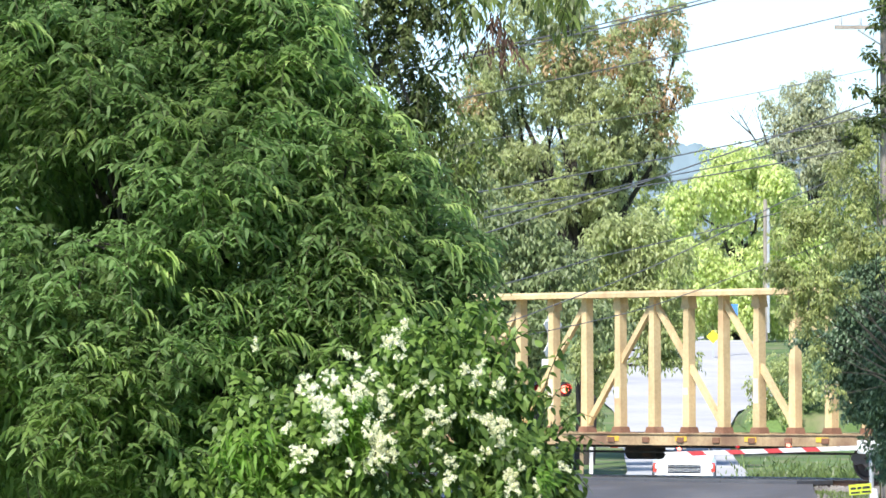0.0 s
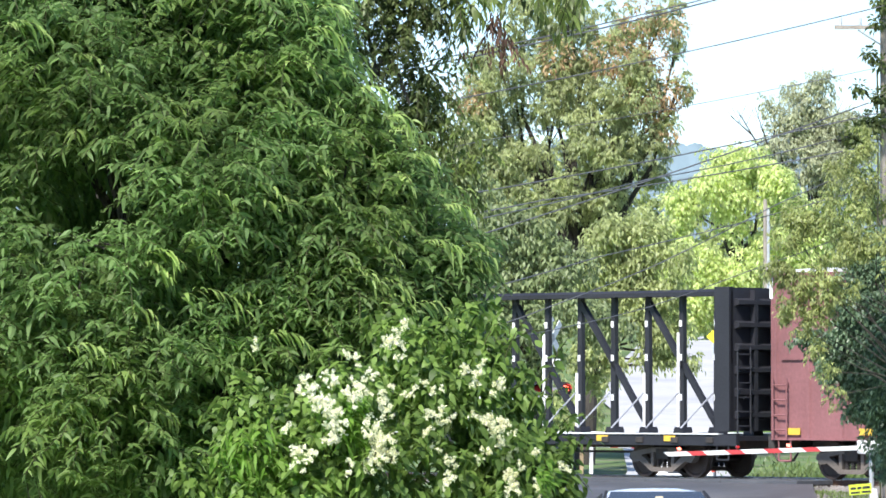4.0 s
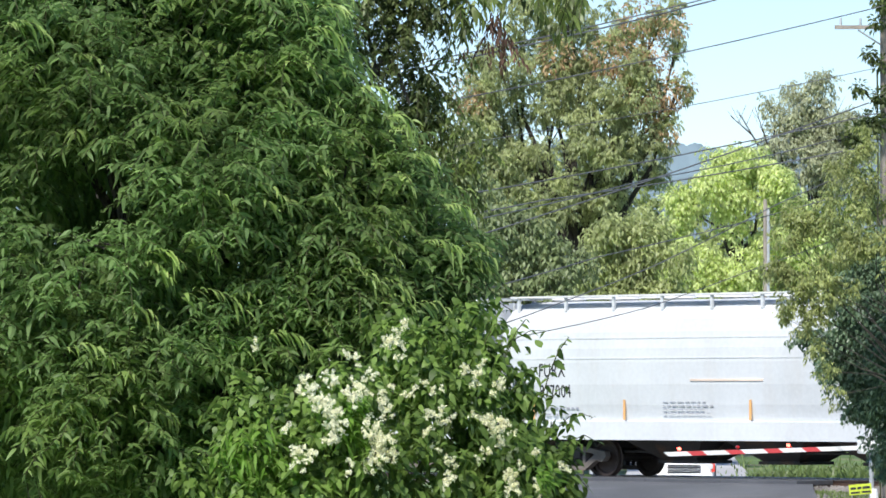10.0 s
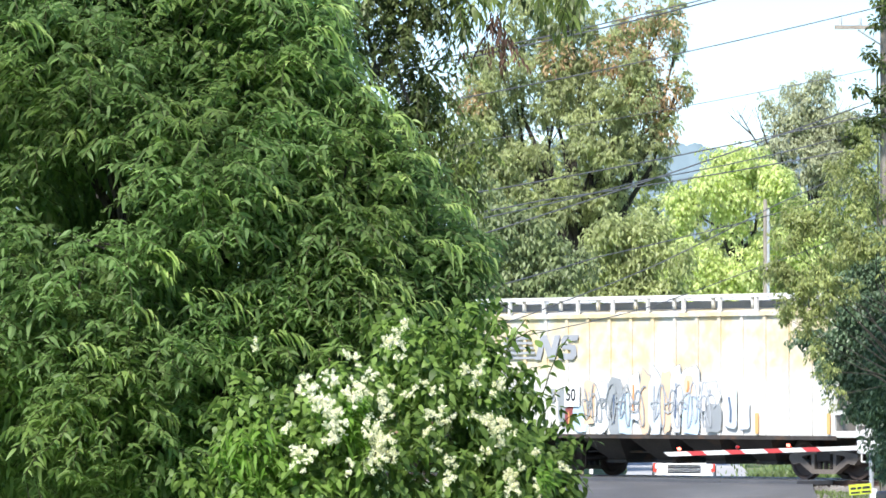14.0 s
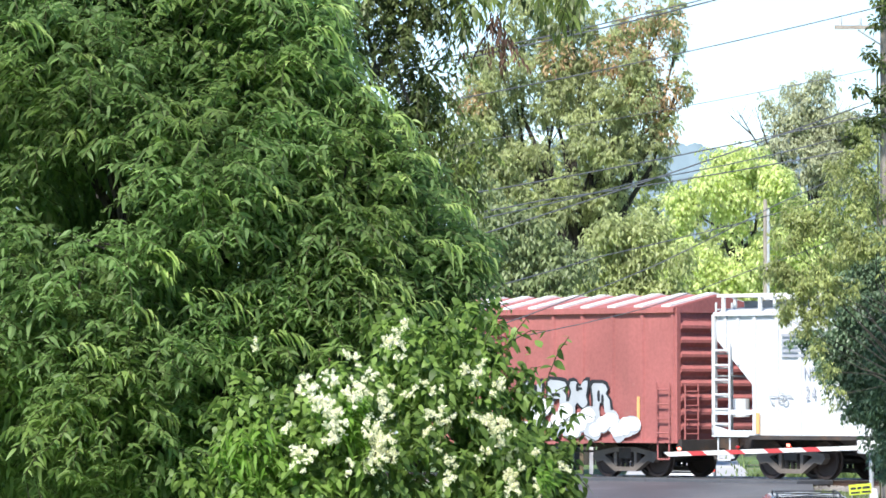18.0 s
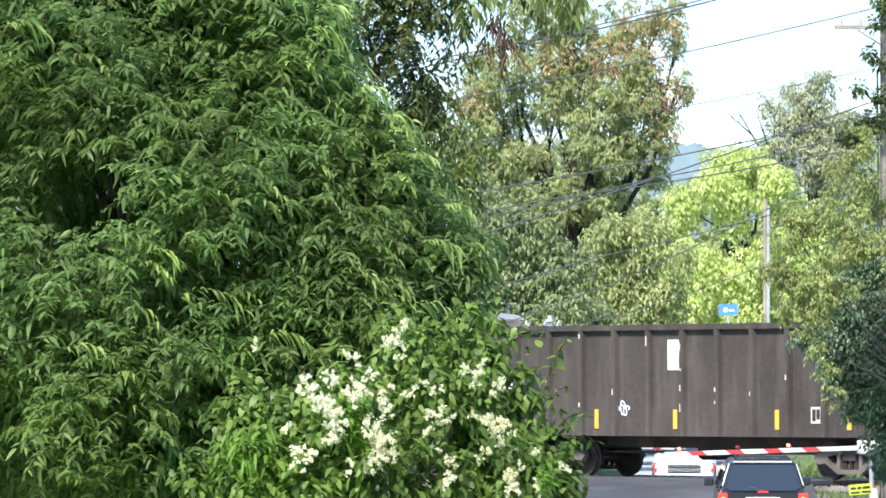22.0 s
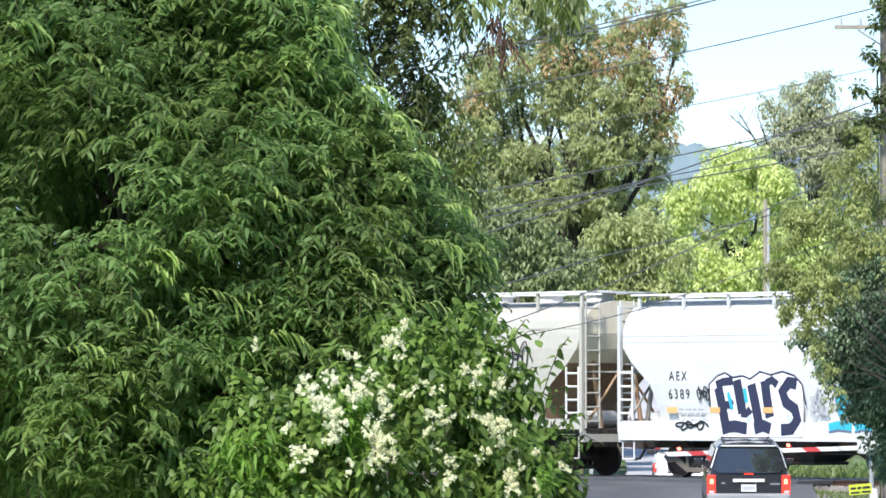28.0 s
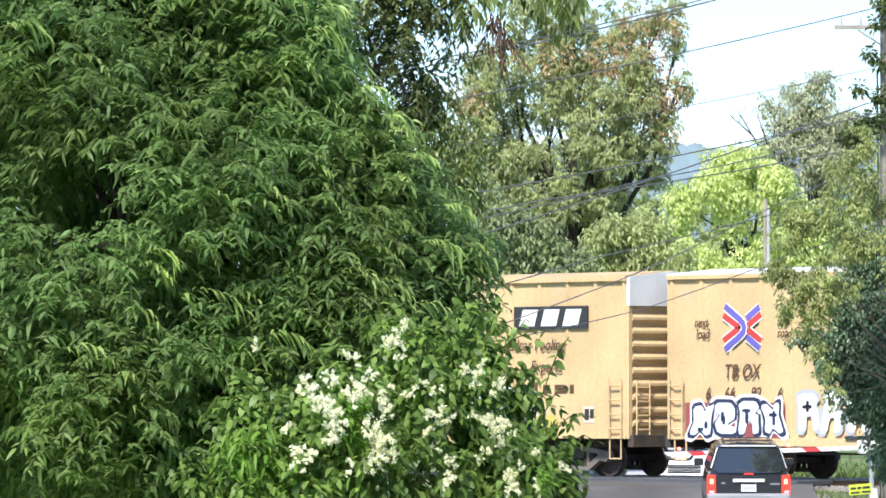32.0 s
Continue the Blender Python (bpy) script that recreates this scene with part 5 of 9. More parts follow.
    part("placard", boxed(6.7, 7.35, -1.515, -1.49, 2.65, 3.4), M["white_mark"], c, "white paper placard")
    reflectors(c, (0.4, 4.1, 6.9, 10.4, 12.8, 14.0), 1.2, -1.515, "yellow_mark", 0.14, 0.48)
    data_plate(c, 11.6, 1.35, -1.51)
    scrawl(c, 4.9, 1.5, -1.52, 0.4, 0.4, S["white"], 2)
    chips = random.Random(12)
    for k in range(22):
        x = 0.06 + 14.43 * chips.randrange(13) / 12
        z = chips.uniform(1.6, 3.5)
        part("paint_chip", boxed(x - 0.05, x - 0.04 + chips.uniform(0.01, 0.05), -1.624, -1.61, z, z + chips.uniform(0.05, 0.22)), M["pale_mark"], c)
    c = gondola(316.4, 15.55, "gon_black", "grey-black open hopper car with sloping ends", top=3.5, bottom=1.12, ribs=12, slope_end=0.9, style="truck_grey")
    writing("road_name", "ML  MX", 0.4, M["white_mark"], c, 3.0, 2.42, -1.515, 0.72, 1.0, 0.012)
    writing("road_number", "190", 0.38, M["white_mark"], c, 3.0, 2.06, -1.515, 0.78, 1.0, 0.012)
    writing("faded_tag", "CDAC", 0.4, M["grey_mark"], c, 2.95, 1.62, -1.515, 0.66, 1.0, 0.004)
    part("placard", boxed(7.85, 8.55, -1.515, -1.49, 2.45, 3.15), M["white_mark"], c, "white paper placard")
    reflectors(c, (1.3, 4.7, 6.4, 9.0, 11.0, 14.0), 1.15, -1.57, "yellow_mark", 0.6, 0.13)
    fine_print(c, 9.6, 1.75, -1.515, 0.5, 4, M["white_mark"], 2)
    data_plate(c, 11.4, 1.45, -1.51, 0.5, 0.4)
    fine_print(c, 3.1, 1.42, -1.515, 0.4, 2, M["white_mark"], 5, 0.04, 0.09)
    fine_print(c, 4.2, 1.42, -1.515, 0.4, 2, M["white_mark"], 6, 0.04, 0.09)
    part("notice", boxed(2.0, 2.45, -1.515, -1.49, 1.35, 1.7), M["buffed"], c)
    part("notice", boxed(13.2, 13.45, -1.515, -1.49, 1.6, 1.95), M["yellow_mark"], c)
    end_writing("road_number", "190", 0.42, M["white_mark"], c, 15.42, -0.75, 2.95, 10.0)

    # tank cars and the hoppers between them
    c, mark = tank_car(333.3, 16.5, "matt black tank car with a top platform and orange marks")
    tank_text(c, "SHPX 204817", 0.36, 1.15, 1.95, 1.5, 2.42)
    for x in (0.1, 2.77, 4.7, 8.0, 11.4, 13.7, 16.3):
        mark(x, 2.0 if 0.5 < x < 16 else 1.85, 0.15, 0.5 if 0.5 < x < 16 else 0.9, M["orange_mark"])
    mark(3.3, 1.9, 0.3, 0.28, M["grey_mark"], "placard")
    mark(3.75, 1.5, 0.75, 0.26, S["olive"], "placard")
    mark(11.5, 1.5, 0.75, 0.4, M["yellow_mark"], "placard")
    [mark(13.3, 2.0 + 0.12 * k, 1.5 - 0.06 * (k % 2), 0.1, M["grey_mark"], "data_line") for k in range(5)]
    for z in (1.8, 1.62):
        for k in range(5):
            mark(1.45 + k * 0.38, z, 0.28 - 0.06 * (k % 2), 0.07, M["grey_mark"], "stencilled_data")
    for front in (351.25, 369.55):
        L = 17.0
        c = curved_hopper(front, L, "hop_cream", "cream-grey covered hopper with rounded sides and scrawled tags", bands=(3.72,), deck=1.42, sill=1.18, top=4.62, slope="slope_tan", end_sheet="end_beige")
        if front < 360:
            writing("road_name", "GACX", 0.36, M["black_mark"], c, 1.75, 2.6, -1.58, 0.75, 1.4)
            part("number_panel", boxed(1.7, 3.5, -1.575, -1.54, 1.95, 2.5), S["pale"], c)
            writing("road_number", "121685", 0.44, M["black_mark"], c, 1.78, 2.1, -1.582, 0.85)
            scrawl(c, 3.4, 2.5, -1.585, 1.4, 0.75, S["black"], 4)
        else:
            scrawl(c, 14.2, 2.6, -1.585, 0.9, 0.8, S["black"], 6)
            scrawl(c, 7.9, 1.5, -1.56, 2.6, 0.7, S["grey"], 8)
            scrawl(c, 4.7, 2.0, -1.57, 1.6, 1.4, S["pale"], 9)
            scrawl(c, 5.2, 1.5, -1.56, 1.4, 0.5, S["blue"], 10)
            data_plate(c, 11.9, 1.6, -1.52)
        for x in (2.6, 6.3, 10.2, 13.6):
            part("reflector", boxed(x, x + 0.9, -1.572, -1.55, 1.26, 1.36), M["orange_mark"], c)
        part("defect_card", boxed(0.95, 1.6, -1.59, -1.55, 0.95, 1.35), M["pale_mark"], c)
    c = curved_hopper(387.84, 16.41, "hop_white", "white covered hopper sprayed with black and cyan graffiti", bands=(3.35, 3.5))
    writing("road_name", "AEX", 0.32, M["black_mark"], c, 1.85, 2.4, -1.566, 0.85, 1.4)
    n = writing("road_number", "6389", 0.34, M["black_mark"], c, 1.8, 1.95, -1.528, 0.85, 1.4)
    n.matrix_basis = n.matrix_basis @ pose(0, 0, 0, 5.5)
    navy_letters(c, 3.26, 1.0, -1.575)
    cyan_letters(c, 7.3, 1.02, -1.575)
    scrawl(c, 2.86, 1.9, -1.58, 0.42, 0.36, S["black"], 14)
    scrawl(c, 2.15, 1.18, -1.575, 0.95, 0.22, S["black"], 11)
    fine_print(c, 2.2, 1.66, -1.575, 1.0, 2, M["grey_mark"], 14, 0.04, 0.1)
    scrawl(c, 6.75, 1.7, -1.575, 0.4, 0.5, S["grey"], 15)
    scrawl(c, 6.7, 1.5, -1.575, 0.6, 0.3, S["grey"], 18)
    scrawl(c, 10.1, 1.95, -1.575, 0.4, 0.35, S["cyan"], 16)
    scrawl(c, 11.2, 1.6, -1.57, 1.2, 0.3, S["grey"], 12)
    part("buffed_patch", boxed(12.0, 12.6, -1.578, -1.57, 1.6, 2.05), M["buffed"], c, "pale painted-out patch")
    data_plate(c, 10.75, 1.62, -1.57, 0.34, 0.3)
    reflectors(c, (1.8, 3.3, 5.1, 8.32, 10.4, 12.65, 15.0), 1.6, -1.58, "orange_mark", 0.34, 0.14)
    c, mark = tank_car(405.8, 15.9, "large black tank car with scuffed bands and yellow marks", R=1.52, zc=2.58, bands=2, paint="tank_grey", saddle=1.2)
    tank_text(c, "ADMX 28530", 0.42, 1.3, 2.25, 1.52, 2.58)
    for x in (0.1, 3.2, 6.35, 9.5, 12.65, 15.8):
        mark(x, 1.98 if 0.5 < x < 15 else 1.75, 0.13, 0.48 if 0.5 < x < 15 else 0.9, M["yellow_mark"])
    mark(1.9, 2.05, 1.4, 0.05, M["grey_mark"], "stencilled_data")
    mark(1.9, 1.9, 1.4, 0.05, M["grey_mark"], "stencilled_data")
    [mark(14.7, 2.2 + 0.12 * k, 0.55 - 0.06 * (k % 2), 0.08, M["grey_mark"], "data_line") for k in range(5)]
    mark(14.45, 1.55, 0.5, 0.24, M["grey_mark"], "placard")
    [mark(7.75 + 0.14 * k, 1.72 + 0.05 * (k % 3), 0.09, 0.3 - 0.07 * (k % 2), S["pale"], "graffiti") for k in range(6)]

    # yellow boxcars with a black pair of doors
    for front, seed in ((423.85, 0), (444.03, 1)):
        c = boxcar(front, 18.67, "box_yellow", "yellow boxcar with black plug doors and graffiti along the sill", eave=4.98, ridge=5.16, posts=19, ends=9, end_top=0.72 if seed == 0 else None,
                   floor=1.0, sill_drop=0.2, door=(6.9, 11.5), roof="box_yellow" if seed == 0 else "roof_white")
        dl = panel_door(c, 6.95, 9.15, 1.08, 4.85, "box_door", 4, 3)
        dr = panel_door(c, 9.25, 11.45, 1.08, 4.85, "box_door", 4, 3)
        for x, z, w in ((7.6, 4.2, 1.0), (10.0, 4.1, 0.8), (7.2, 2.5, 0.6), (10.6, 2.5, 0.7), (7.7, 2.15, 0.7), (9.9, 2.15, 0.8), (10.1, 1.5, 0.4), (8.4, 1.3, 0.4)):
            fine_print(c, x, z, -1.537, w, 2, M["white_mark"], int(x * 9), 0.05, 0.09)
        dot = bmesh.new()
        blob(dot, 10.05, 3.22, 0.2, 0.2, -1.6, random.Random(2), 12, 1.0, 0.0)
        part("door_mark", dot, M["white_mark"], c)
        cross_emblem(c, 1.93, 3.12, M["emblem_red"] if seed == 0 else S["red"], M["emblem_blue"] if seed == 0 else S["violet"])
        writing("slogan", "next", 0.34, M["brown_mark"], c, 0.92, 3.7, S0 - 0.004, 0.78, 1.0, 0.004, 0.2)
        writing("slogan", "load", 0.34, M["brown_mark"], c, 0.98, 3.42, S0 - 0.004, 0.78, 1.0, 0.004, 0.2)
        writing("slogan", "any", 0.34, M["brown_mark"], c, 3.75, 3.7, S0 - 0.004, 0.78, 1.0, 0.004, 0.2)
        writing("slogan", "road", 0.34, M["brown_mark"], c, 3.75, 3.42, S0 - 0.004, 0.78, 1.0, 0.004, 0.2)
        writing("road_name", "TB OX", 0.48, M["brown_mark"], c, 1.95, 2.45, S0 - 0.004, 0.82, 1.05, 0.008, 0.22)
        for i, tx in enumerate(("6", "70" if seed == 0 else "66", "64" if seed == 0 else "92", "5" if seed == 0 else "6")):
            writing("road_number", tx, 0.44, M["brown_mark"], c, (1.3, 1.95, 2.85, 3.75)[i], 1.92, S0 - 0.004, 0.82, 1.0, 0.008, 0.2)
        plate = part("block_emblem", boxed(14.6, 17.3, S0 - 0.012, S0 + 0.03, 3.7, 4.28), M["black_mark"], c, "black panel with white block emblem")
        for k in range(3):
            x = 14.8 + k * 0.8
            sh = [(x, 3.78), (x + 0.14, 4.2), (x + 0.7, 4.2), (x + 0.56, 3.78)]
            part("emblem_shape", prismed(sh, "y", S0 - 0.02, S0 - 0.013), M["white_mark"], plate)
        writing("slogan", "Railcar Pooling", 0.42, M["brown_mark"], c, 14.2, 3.17, S0 - 0.004, 0.85, 1.05, 0.004, 0.2)
        writing("slogan", "Experts", 0.42, M["brown_mark"], c, 15.2, 2.62, S0 - 0.004, 0.85, 1.05, 0.004, 0.2)
        bars("web_address", [(0, 0, 0.25, 0.28), (0.32, 0, 0.25, 0.22), (0.75, 0, 0.7, 0.22)], M["brown_mark"], c, 15.3, 2.08, SB - 0.003)
        data_plate(c, 17.1, 1.35, SB, 0.45, 0.4)
        part("notice", boxed(1.1, 1.5, S0 - 0.006, S0, 1.2, 1.45), M["yellow_mark"], c)
        if seed == 0:
            graffiti(c, 12.4, 1.0, S0, 3.0, 1.2, 4, S["pale"], S["black"], 61, S["white"])
            for k, (px, pw, ph) in enumerate(((1.6, 1.3, 1.0), (2.6, 1.0, 0.9), (3.5, 1.1, 1.05), (4.4, 0.8, 0.8))):
                bm = bmesh.new()
                blob(bm, px, 1.0 + ph / 2, pw, ph, S0 - 0.001 * k, random.Random(k), 18, 0.7, 0.08)
                part("buffed_patch", bm, M["buffed"], c, "pale painted-out patch")
            skull(c, 4.95, 1.05, S0 - 0.012)
            graffiti(c, 15.3, 1.0, S0, 0.8, 0.5, 1, S["yellow"], S["yellow"], 64)
        else:
            part("sprayed_ground", boxed(0.6, 4.0, S0 - 0.003, S0, 0.98, 1.85), S["maroon"], c)
            graffiti(c, 0.8, 1.0, S0 - 0.004, 3.2, 0.95, 4, S["pale"], S["navy"], 71, S["white"], S["navy"])
            graffiti(c, 4.4, 0.98, S0, 2.4, 1.15, 3, S["white"], S["grey"], 72, None, S["black"])


def scrawl(root, x, z, y, w, h, material, seed):
    """A loose hand-drawn tag: one wandering line."""
    rnd = random.Random(seed)
    loops = max(4, int(w / 0.16))
    n = loops * 12
    ph = rnd.uniform(0, 3)
    pts = []
    for i in range(n + 1):
        t = i / n * loops * 2 * math.pi + ph
        big = 0.55 + 0.45 * math.sin(t * 0.31 + seed)
        pts.append((x + w * (i / n + 0.8 / loops * math.sin(t)), y - 0.006, z + h * (0.5 + 0.5 * big * math.cos(t * 1.0 + 0.6 * math.sin(t * 0.43)))))
    bm = bmesh.new()
    prev = None
    for i, c in enumerate(pts):
        d = (Vector(pts[min(i + 1, n)]) - Vector(pts[max(i - 1, 0)])).normalized()
        q = Vector((-d.z, 0, d.x)) * 0.022
        row = (bm.verts.new(Vector(c) + q), bm.verts.new(Vector(c) - q))
        if prev:
            bm.faces.new((prev[0], row[0], row[1], prev[1]))
        prev = row
    return part("spray_tag", bm, material, root)


def stroke(root, pts, width, material, y, name="spray_line"):
    """A sprayed line through points (x, z) on a side wall."""
    bm = bmesh.new()
    prev, n = None, len(pts) - 1
    for i, (px, pz) in enumerate(pts):
        d = (Vector(pts[min(i + 1, n)]) - Vector(pts[max(i - 1, 0)])).normalized() * width / 2
        row = (bm.verts.new((px - d.y, y, pz + d.x)), bm.verts.new((px + d.y, y, pz - d.x)))
        if prev:
            bm.faces.new((prev[0], row[0], row[1], prev[1]))
        prev = row
    return part(name, bm, material, root)


def navy_letters(root, x, z, y):
    """Tall slanted navy letters with a white surround and a jagged upper edge; strokes are in metres from the lower corner."""
    cap = [(0.02, 0.75), (0.0, 1.3), (0.28, 1.5), (0.55, 1.58), (0.8, 1.46), (1.15, 1.5), (1.4, 1.42), (1.75, 1.6), (2.1, 1.52), (2.5, 1.6), (2.9, 1.5), (3.15, 1.3), (3.28, 0.8)]
    ground = bmesh.new()
    prism(ground, [(x + a, z + b) for a, b in [(0.18, 0.02), (0.1, 0.6)] + cap[1:-1] + [(3.2, 0.7), (3.18, 0.02)]], "y", y + 0.001, y + 0.003)
    g = part("graffiti_ground", ground, S["white"], root, "white sprayed ground behind navy letters")
    stroke(g, [(x + a, z + b) for a, b in cap], 0.045, S["navy"], y - 0.004, "sprayed_edge")
    letters = [[(0.32, 1.22), (0.4, 0.95), (0.52, 0.5), (0.62, 0.1)], [(0.25, 1.28), (0.5, 1.36), (0.82, 1.38)], [(0.5, 0.78), (0.68, 0.8), (0.8, 0.92)],
               [(0.95, 1.4), (1.05, 1.0), (1.15, 0.6)], [(1.1, 0.6), (1.3, 0.58), (1.42, 0.7)], [(1.45, 1.3), (1.58, 0.85), (1.74, 0.2)],
               [(1.9, 1.38), (1.98, 0.95), (2.08, 0.5)], [(1.95, 1.32), (2.15, 1.4), (2.32, 1.28)],
               [(2.98, 1.3), (2.72, 1.34), (2.5, 1.12), (2.62, 0.86), (2.92, 0.7), (3.0, 0.45), (2.8, 0.22), (2.45, 0.2)],
               [(0.5, 0.25), (0.9, 0.28), (1.3, 0.22)], [(1.55, 0.22), (1.85, 0.3), (2.1, 0.22)]]
    for i, line in enumerate(letters):
        stroke(g, [(x + a, z + b) for a, b in line], 0.29 if i not in (1, 2, 4, 7) else 0.2, S["navy"], y - 0.006 - 0.0004 * i, "letter_stroke")
    for i, line in enumerate(([(0.66, 1.1), (0.8, 0.7)], [(1.3, 0.42), (1.45, 0.52)], [(2.66, 0.56), (2.8, 0.4)], [(1.22, 1.2), (1.3, 0.85)])):
        stroke(g, [(x + a, z + b) for a, b in line], 0.11, S["faded_blue"] if i % 3 else S["cyan"], y - 0.014, "letter_shine")


def cyan_letters(root, x, z, y):
    """Cyan letters edged in slate, with a second row of dabs along the sill."""
    letters = [[(0.3, 1.2), (0.36, 0.9), (0.46, 0.55)], [(0.32, 1.2), (0.62, 1.15), (0.66, 0.95), (0.4, 0.86)], [(0.85, 1.2), (0.88, 0.8), (1.05, 0.6), (1.22, 0.75), (1.2, 1.2)],
               [(1.4, 0.65), (1.36, 0.95), (1.52, 1.15), (1.7, 0.95), (1.66, 0.65), (1.42, 0.6)], [(1.82, 0.6), (1.88, 1.18), (2.12, 0.68), (2.16, 1.2)], [(2.3, 1.2), (2.44, 0.88), (2.72, 1.25)], [(2.46, 0.9), (2.42, 0.55)]]
    for i, line in enumerate(letters):
        pts = [(x + a, z + b) for a, b in line]
        o = stroke(root, pts, 0.3, S["slate"], y - 0.004 - 0.0006 * i, "graffiti_letter")
        stroke(o, pts, 0.23, S["cyan"], y - 0.01 - 0.0006 * i, "letter_fill")
        stroke(o, [(a - 0.05, b + 0.03) for a, b in pts[:2]], 0.05, S["pale"], y - 0.016, "letter_shine")
    for i, (a, b) in enumerate(((0.0, 0.75), (0.85, 1.4), (1.62, 2.0), (2.24, 3.0))):
        stroke(root, [(x + a, z + 0.24), (x + a * 0.6 + b * 0.4, z + 0.3), (x + b, z + 0.26)], 0.2, S["cyan"], y - 0.004, "sprayed_dab")
        stroke(root, [(x + a, z + 0.13), (x + a * 0.6 + b * 0.4, z + 0.18), (x + b, z + 0.14)], 0.04, S["slate"], y - 0.006, "sprayed_edge")


def weathered_mural(root, x, z, y):
    """A washed-out row of tall interlocked shapes: (from, to, foot, head, tone, outlined)."""
    shapes = [(-1.0, -0.55, 0.2, 1.2, "faded_grey", 0), (-0.75, -0.45, 0.15, 0.7, "maroon", 0), (-0.45, 0.1, 0.05, 0.75, "faded_blue", 0), (-0.1, 0.42, 0.2, 1.35, "faded_peach", 0), (0.36, 0.85, 0.02, 1.38, "white", 1), (0.82, 1.32, 0.02, 1.32, "faded_grey", 1),
              (1.2, 1.7, 0.0, 1.05, "faded_blue", 0), (1.55, 1.98, 0.3, 1.55, "white", 1), (1.95, 2.32, 0.0, 1.6, "faded_peach", 1), (2.28, 2.74, 0.0, 1.62, "pale", 1), (2.72, 3.1, 0.02, 1.6, "faded_peach", 0), (3.06, 3.42, 0.1, 1.66, "white", 1),
              (3.4, 4.06, 0.85, 1.68, "white", 1), (3.5, 3.85, 0.95, 1.45, "faded_peach", 0), (3.46, 4.1, 0.0, 0.95, "faded_blue", 0), (4.06, 4.75, 0.6, 1.3, "white", 1), (4.25, 4.85, 0.02, 0.78, "faded_grey", 0), (4.9, 5.35, 0.1, 1.2, "pale", 0), (5.4, 5.8, 0.1, 0.9, "pale", 0)]
    rnd = random.Random(19)
    for i, (a, b, lo, hi, tone, edged) in enumerate(shapes):
        cx, cz, w, h = x + (a + b) / 2, z + (lo + hi) / 2, b - a, hi - lo
        depth = y - 0.002 - 0.0012 * i
        o = root
        if edged:
            bm = bmesh.new()
            blob(bm, cx, cz, w + 0.05, h + 0.05, depth, random.Random(i), 11, 0.55, 0.16)
            o = part("sprayed_outline", bm, S["faded_grey"], root)
        bm = bmesh.new()
        blob(bm, cx, cz, w, h, depth - 0.006, random.Random(i), 11, 0.55, 0.16)
        o = part("sprayed_shape", bm, S[tone], o)
        if i % 2:
            k = [(cx + rnd.uniform(-0.1, 0.1) * w, cz + h * t) for t in (-0.3, -0.05, 0.25)]
            stroke(root, k, rnd.uniform(0.04, 0.09), S[("grey", "orange", "slate")[i % 3]], depth - 0.03, "sprayed_line")


def arc(cx, cz, rx, rz, a0, a1, n=14):
    return [(cx + rx * math.cos(radians(a0 + (a1 - a0) * i / n)), cz + rz * math.sin(radians(a0 + (a1 - a0) * i / n))) for i in range(n + 1)]


def skull(root, x, z, y):
    """A line drawing of a skull in navy spray paint, about 1.7 m wide and 1.3 m high."""
    lines = [[(0.0, 1.02), (0.1, 1.15), (0.36, 1.28), (0.8, 1.29), (0.82, 1.23)], [(0.14, 0.95), (0.07, 0.74), (0.22, 0.54), (0.43, 0.52)], [(0.14, 0.56), (0.29, 0.39), (0.32, 0.0)],
             [(1.6, 1.26), (1.74, 1.13), (1.72, 0.74), (1.45, 0.5)], [(1.52, 0.52), (1.52, 0.17)], [(0.87, 0.82), (0.9, 0.6), (0.83, 0.48)], [(0.9, 0.66), (1.05, 0.62), (1.18, 0.47)],
             [(0.47, 0.17), (0.72, 0.32), (1.12, 0.33), (1.4, 0.2)], [(0.76, 0.3), (0.8, 0.0)], [(1.12, 0.3), (1.12, 0.02)], [(0.4, 0.17), (0.47, 0.0)], [(1.38, 0.2), (1.41, 0.0)]]
    for pts in lines:
        stroke(root, [(x + a, z + b) for a, b in pts], 0.05, S["navy"], y - 0.004)
    for ex, rx, rz in ((0.56, 0.29, 0.165), (1.34, 0.24, 0.15)):
        for k, m, dy in ((1.0, S["navy"], 0.006), (0.74, S["slate"], 0.012), (0.4, S["pale"], 0.018), (0.3, S["navy"], 0.024)):
            bm = bmesh.new()
            blob(bm, x + ex, z + 0.83, rx * 2 * k, rz * 2 * k, y - dy, random.Random(3), 16, 1.0, 0.08)
            part("skull_eye", bm, m, root)


def end_writing(name, text, size, material, parent, x, y, z, lean=0.0):
    """Lettering on a rear end that faces +x and may lean outwards towards its top."""
    t = writing(name, text, size, material, parent, 0, 0, 0, 0.9, 1.05, 0.008)
    a = radians(lean)
    m = Matrix(((0, math.sin(a), math.cos(a)), (1, 0, 0), (0, math.cos(a), -math.sin(a)))).to_4x4()
    m.translation = Vector((x, y, z))
    t.matrix_basis = m
    return t


def road_mark(root, name, number, x, wide=False):
    k = 0.77 if wide else 0.74
    writing("road_name", name, 0.48, M["black_mark"], root, x, 2.5, -1.568, k, 1.1)
    n = writing("road_number", number, 0.46, M["black_mark"], root, x + 0.02, 1.98, -1.53, k, 1.1)
    n.matrix_basis = n.matrix_basis @ pose(0, 0, 0, 5.5)
    fine_print(root, x + 0.2, 1.68, -1.5, 1.5, 2, M["grey_mark"], 4, 0.05, 0.16)


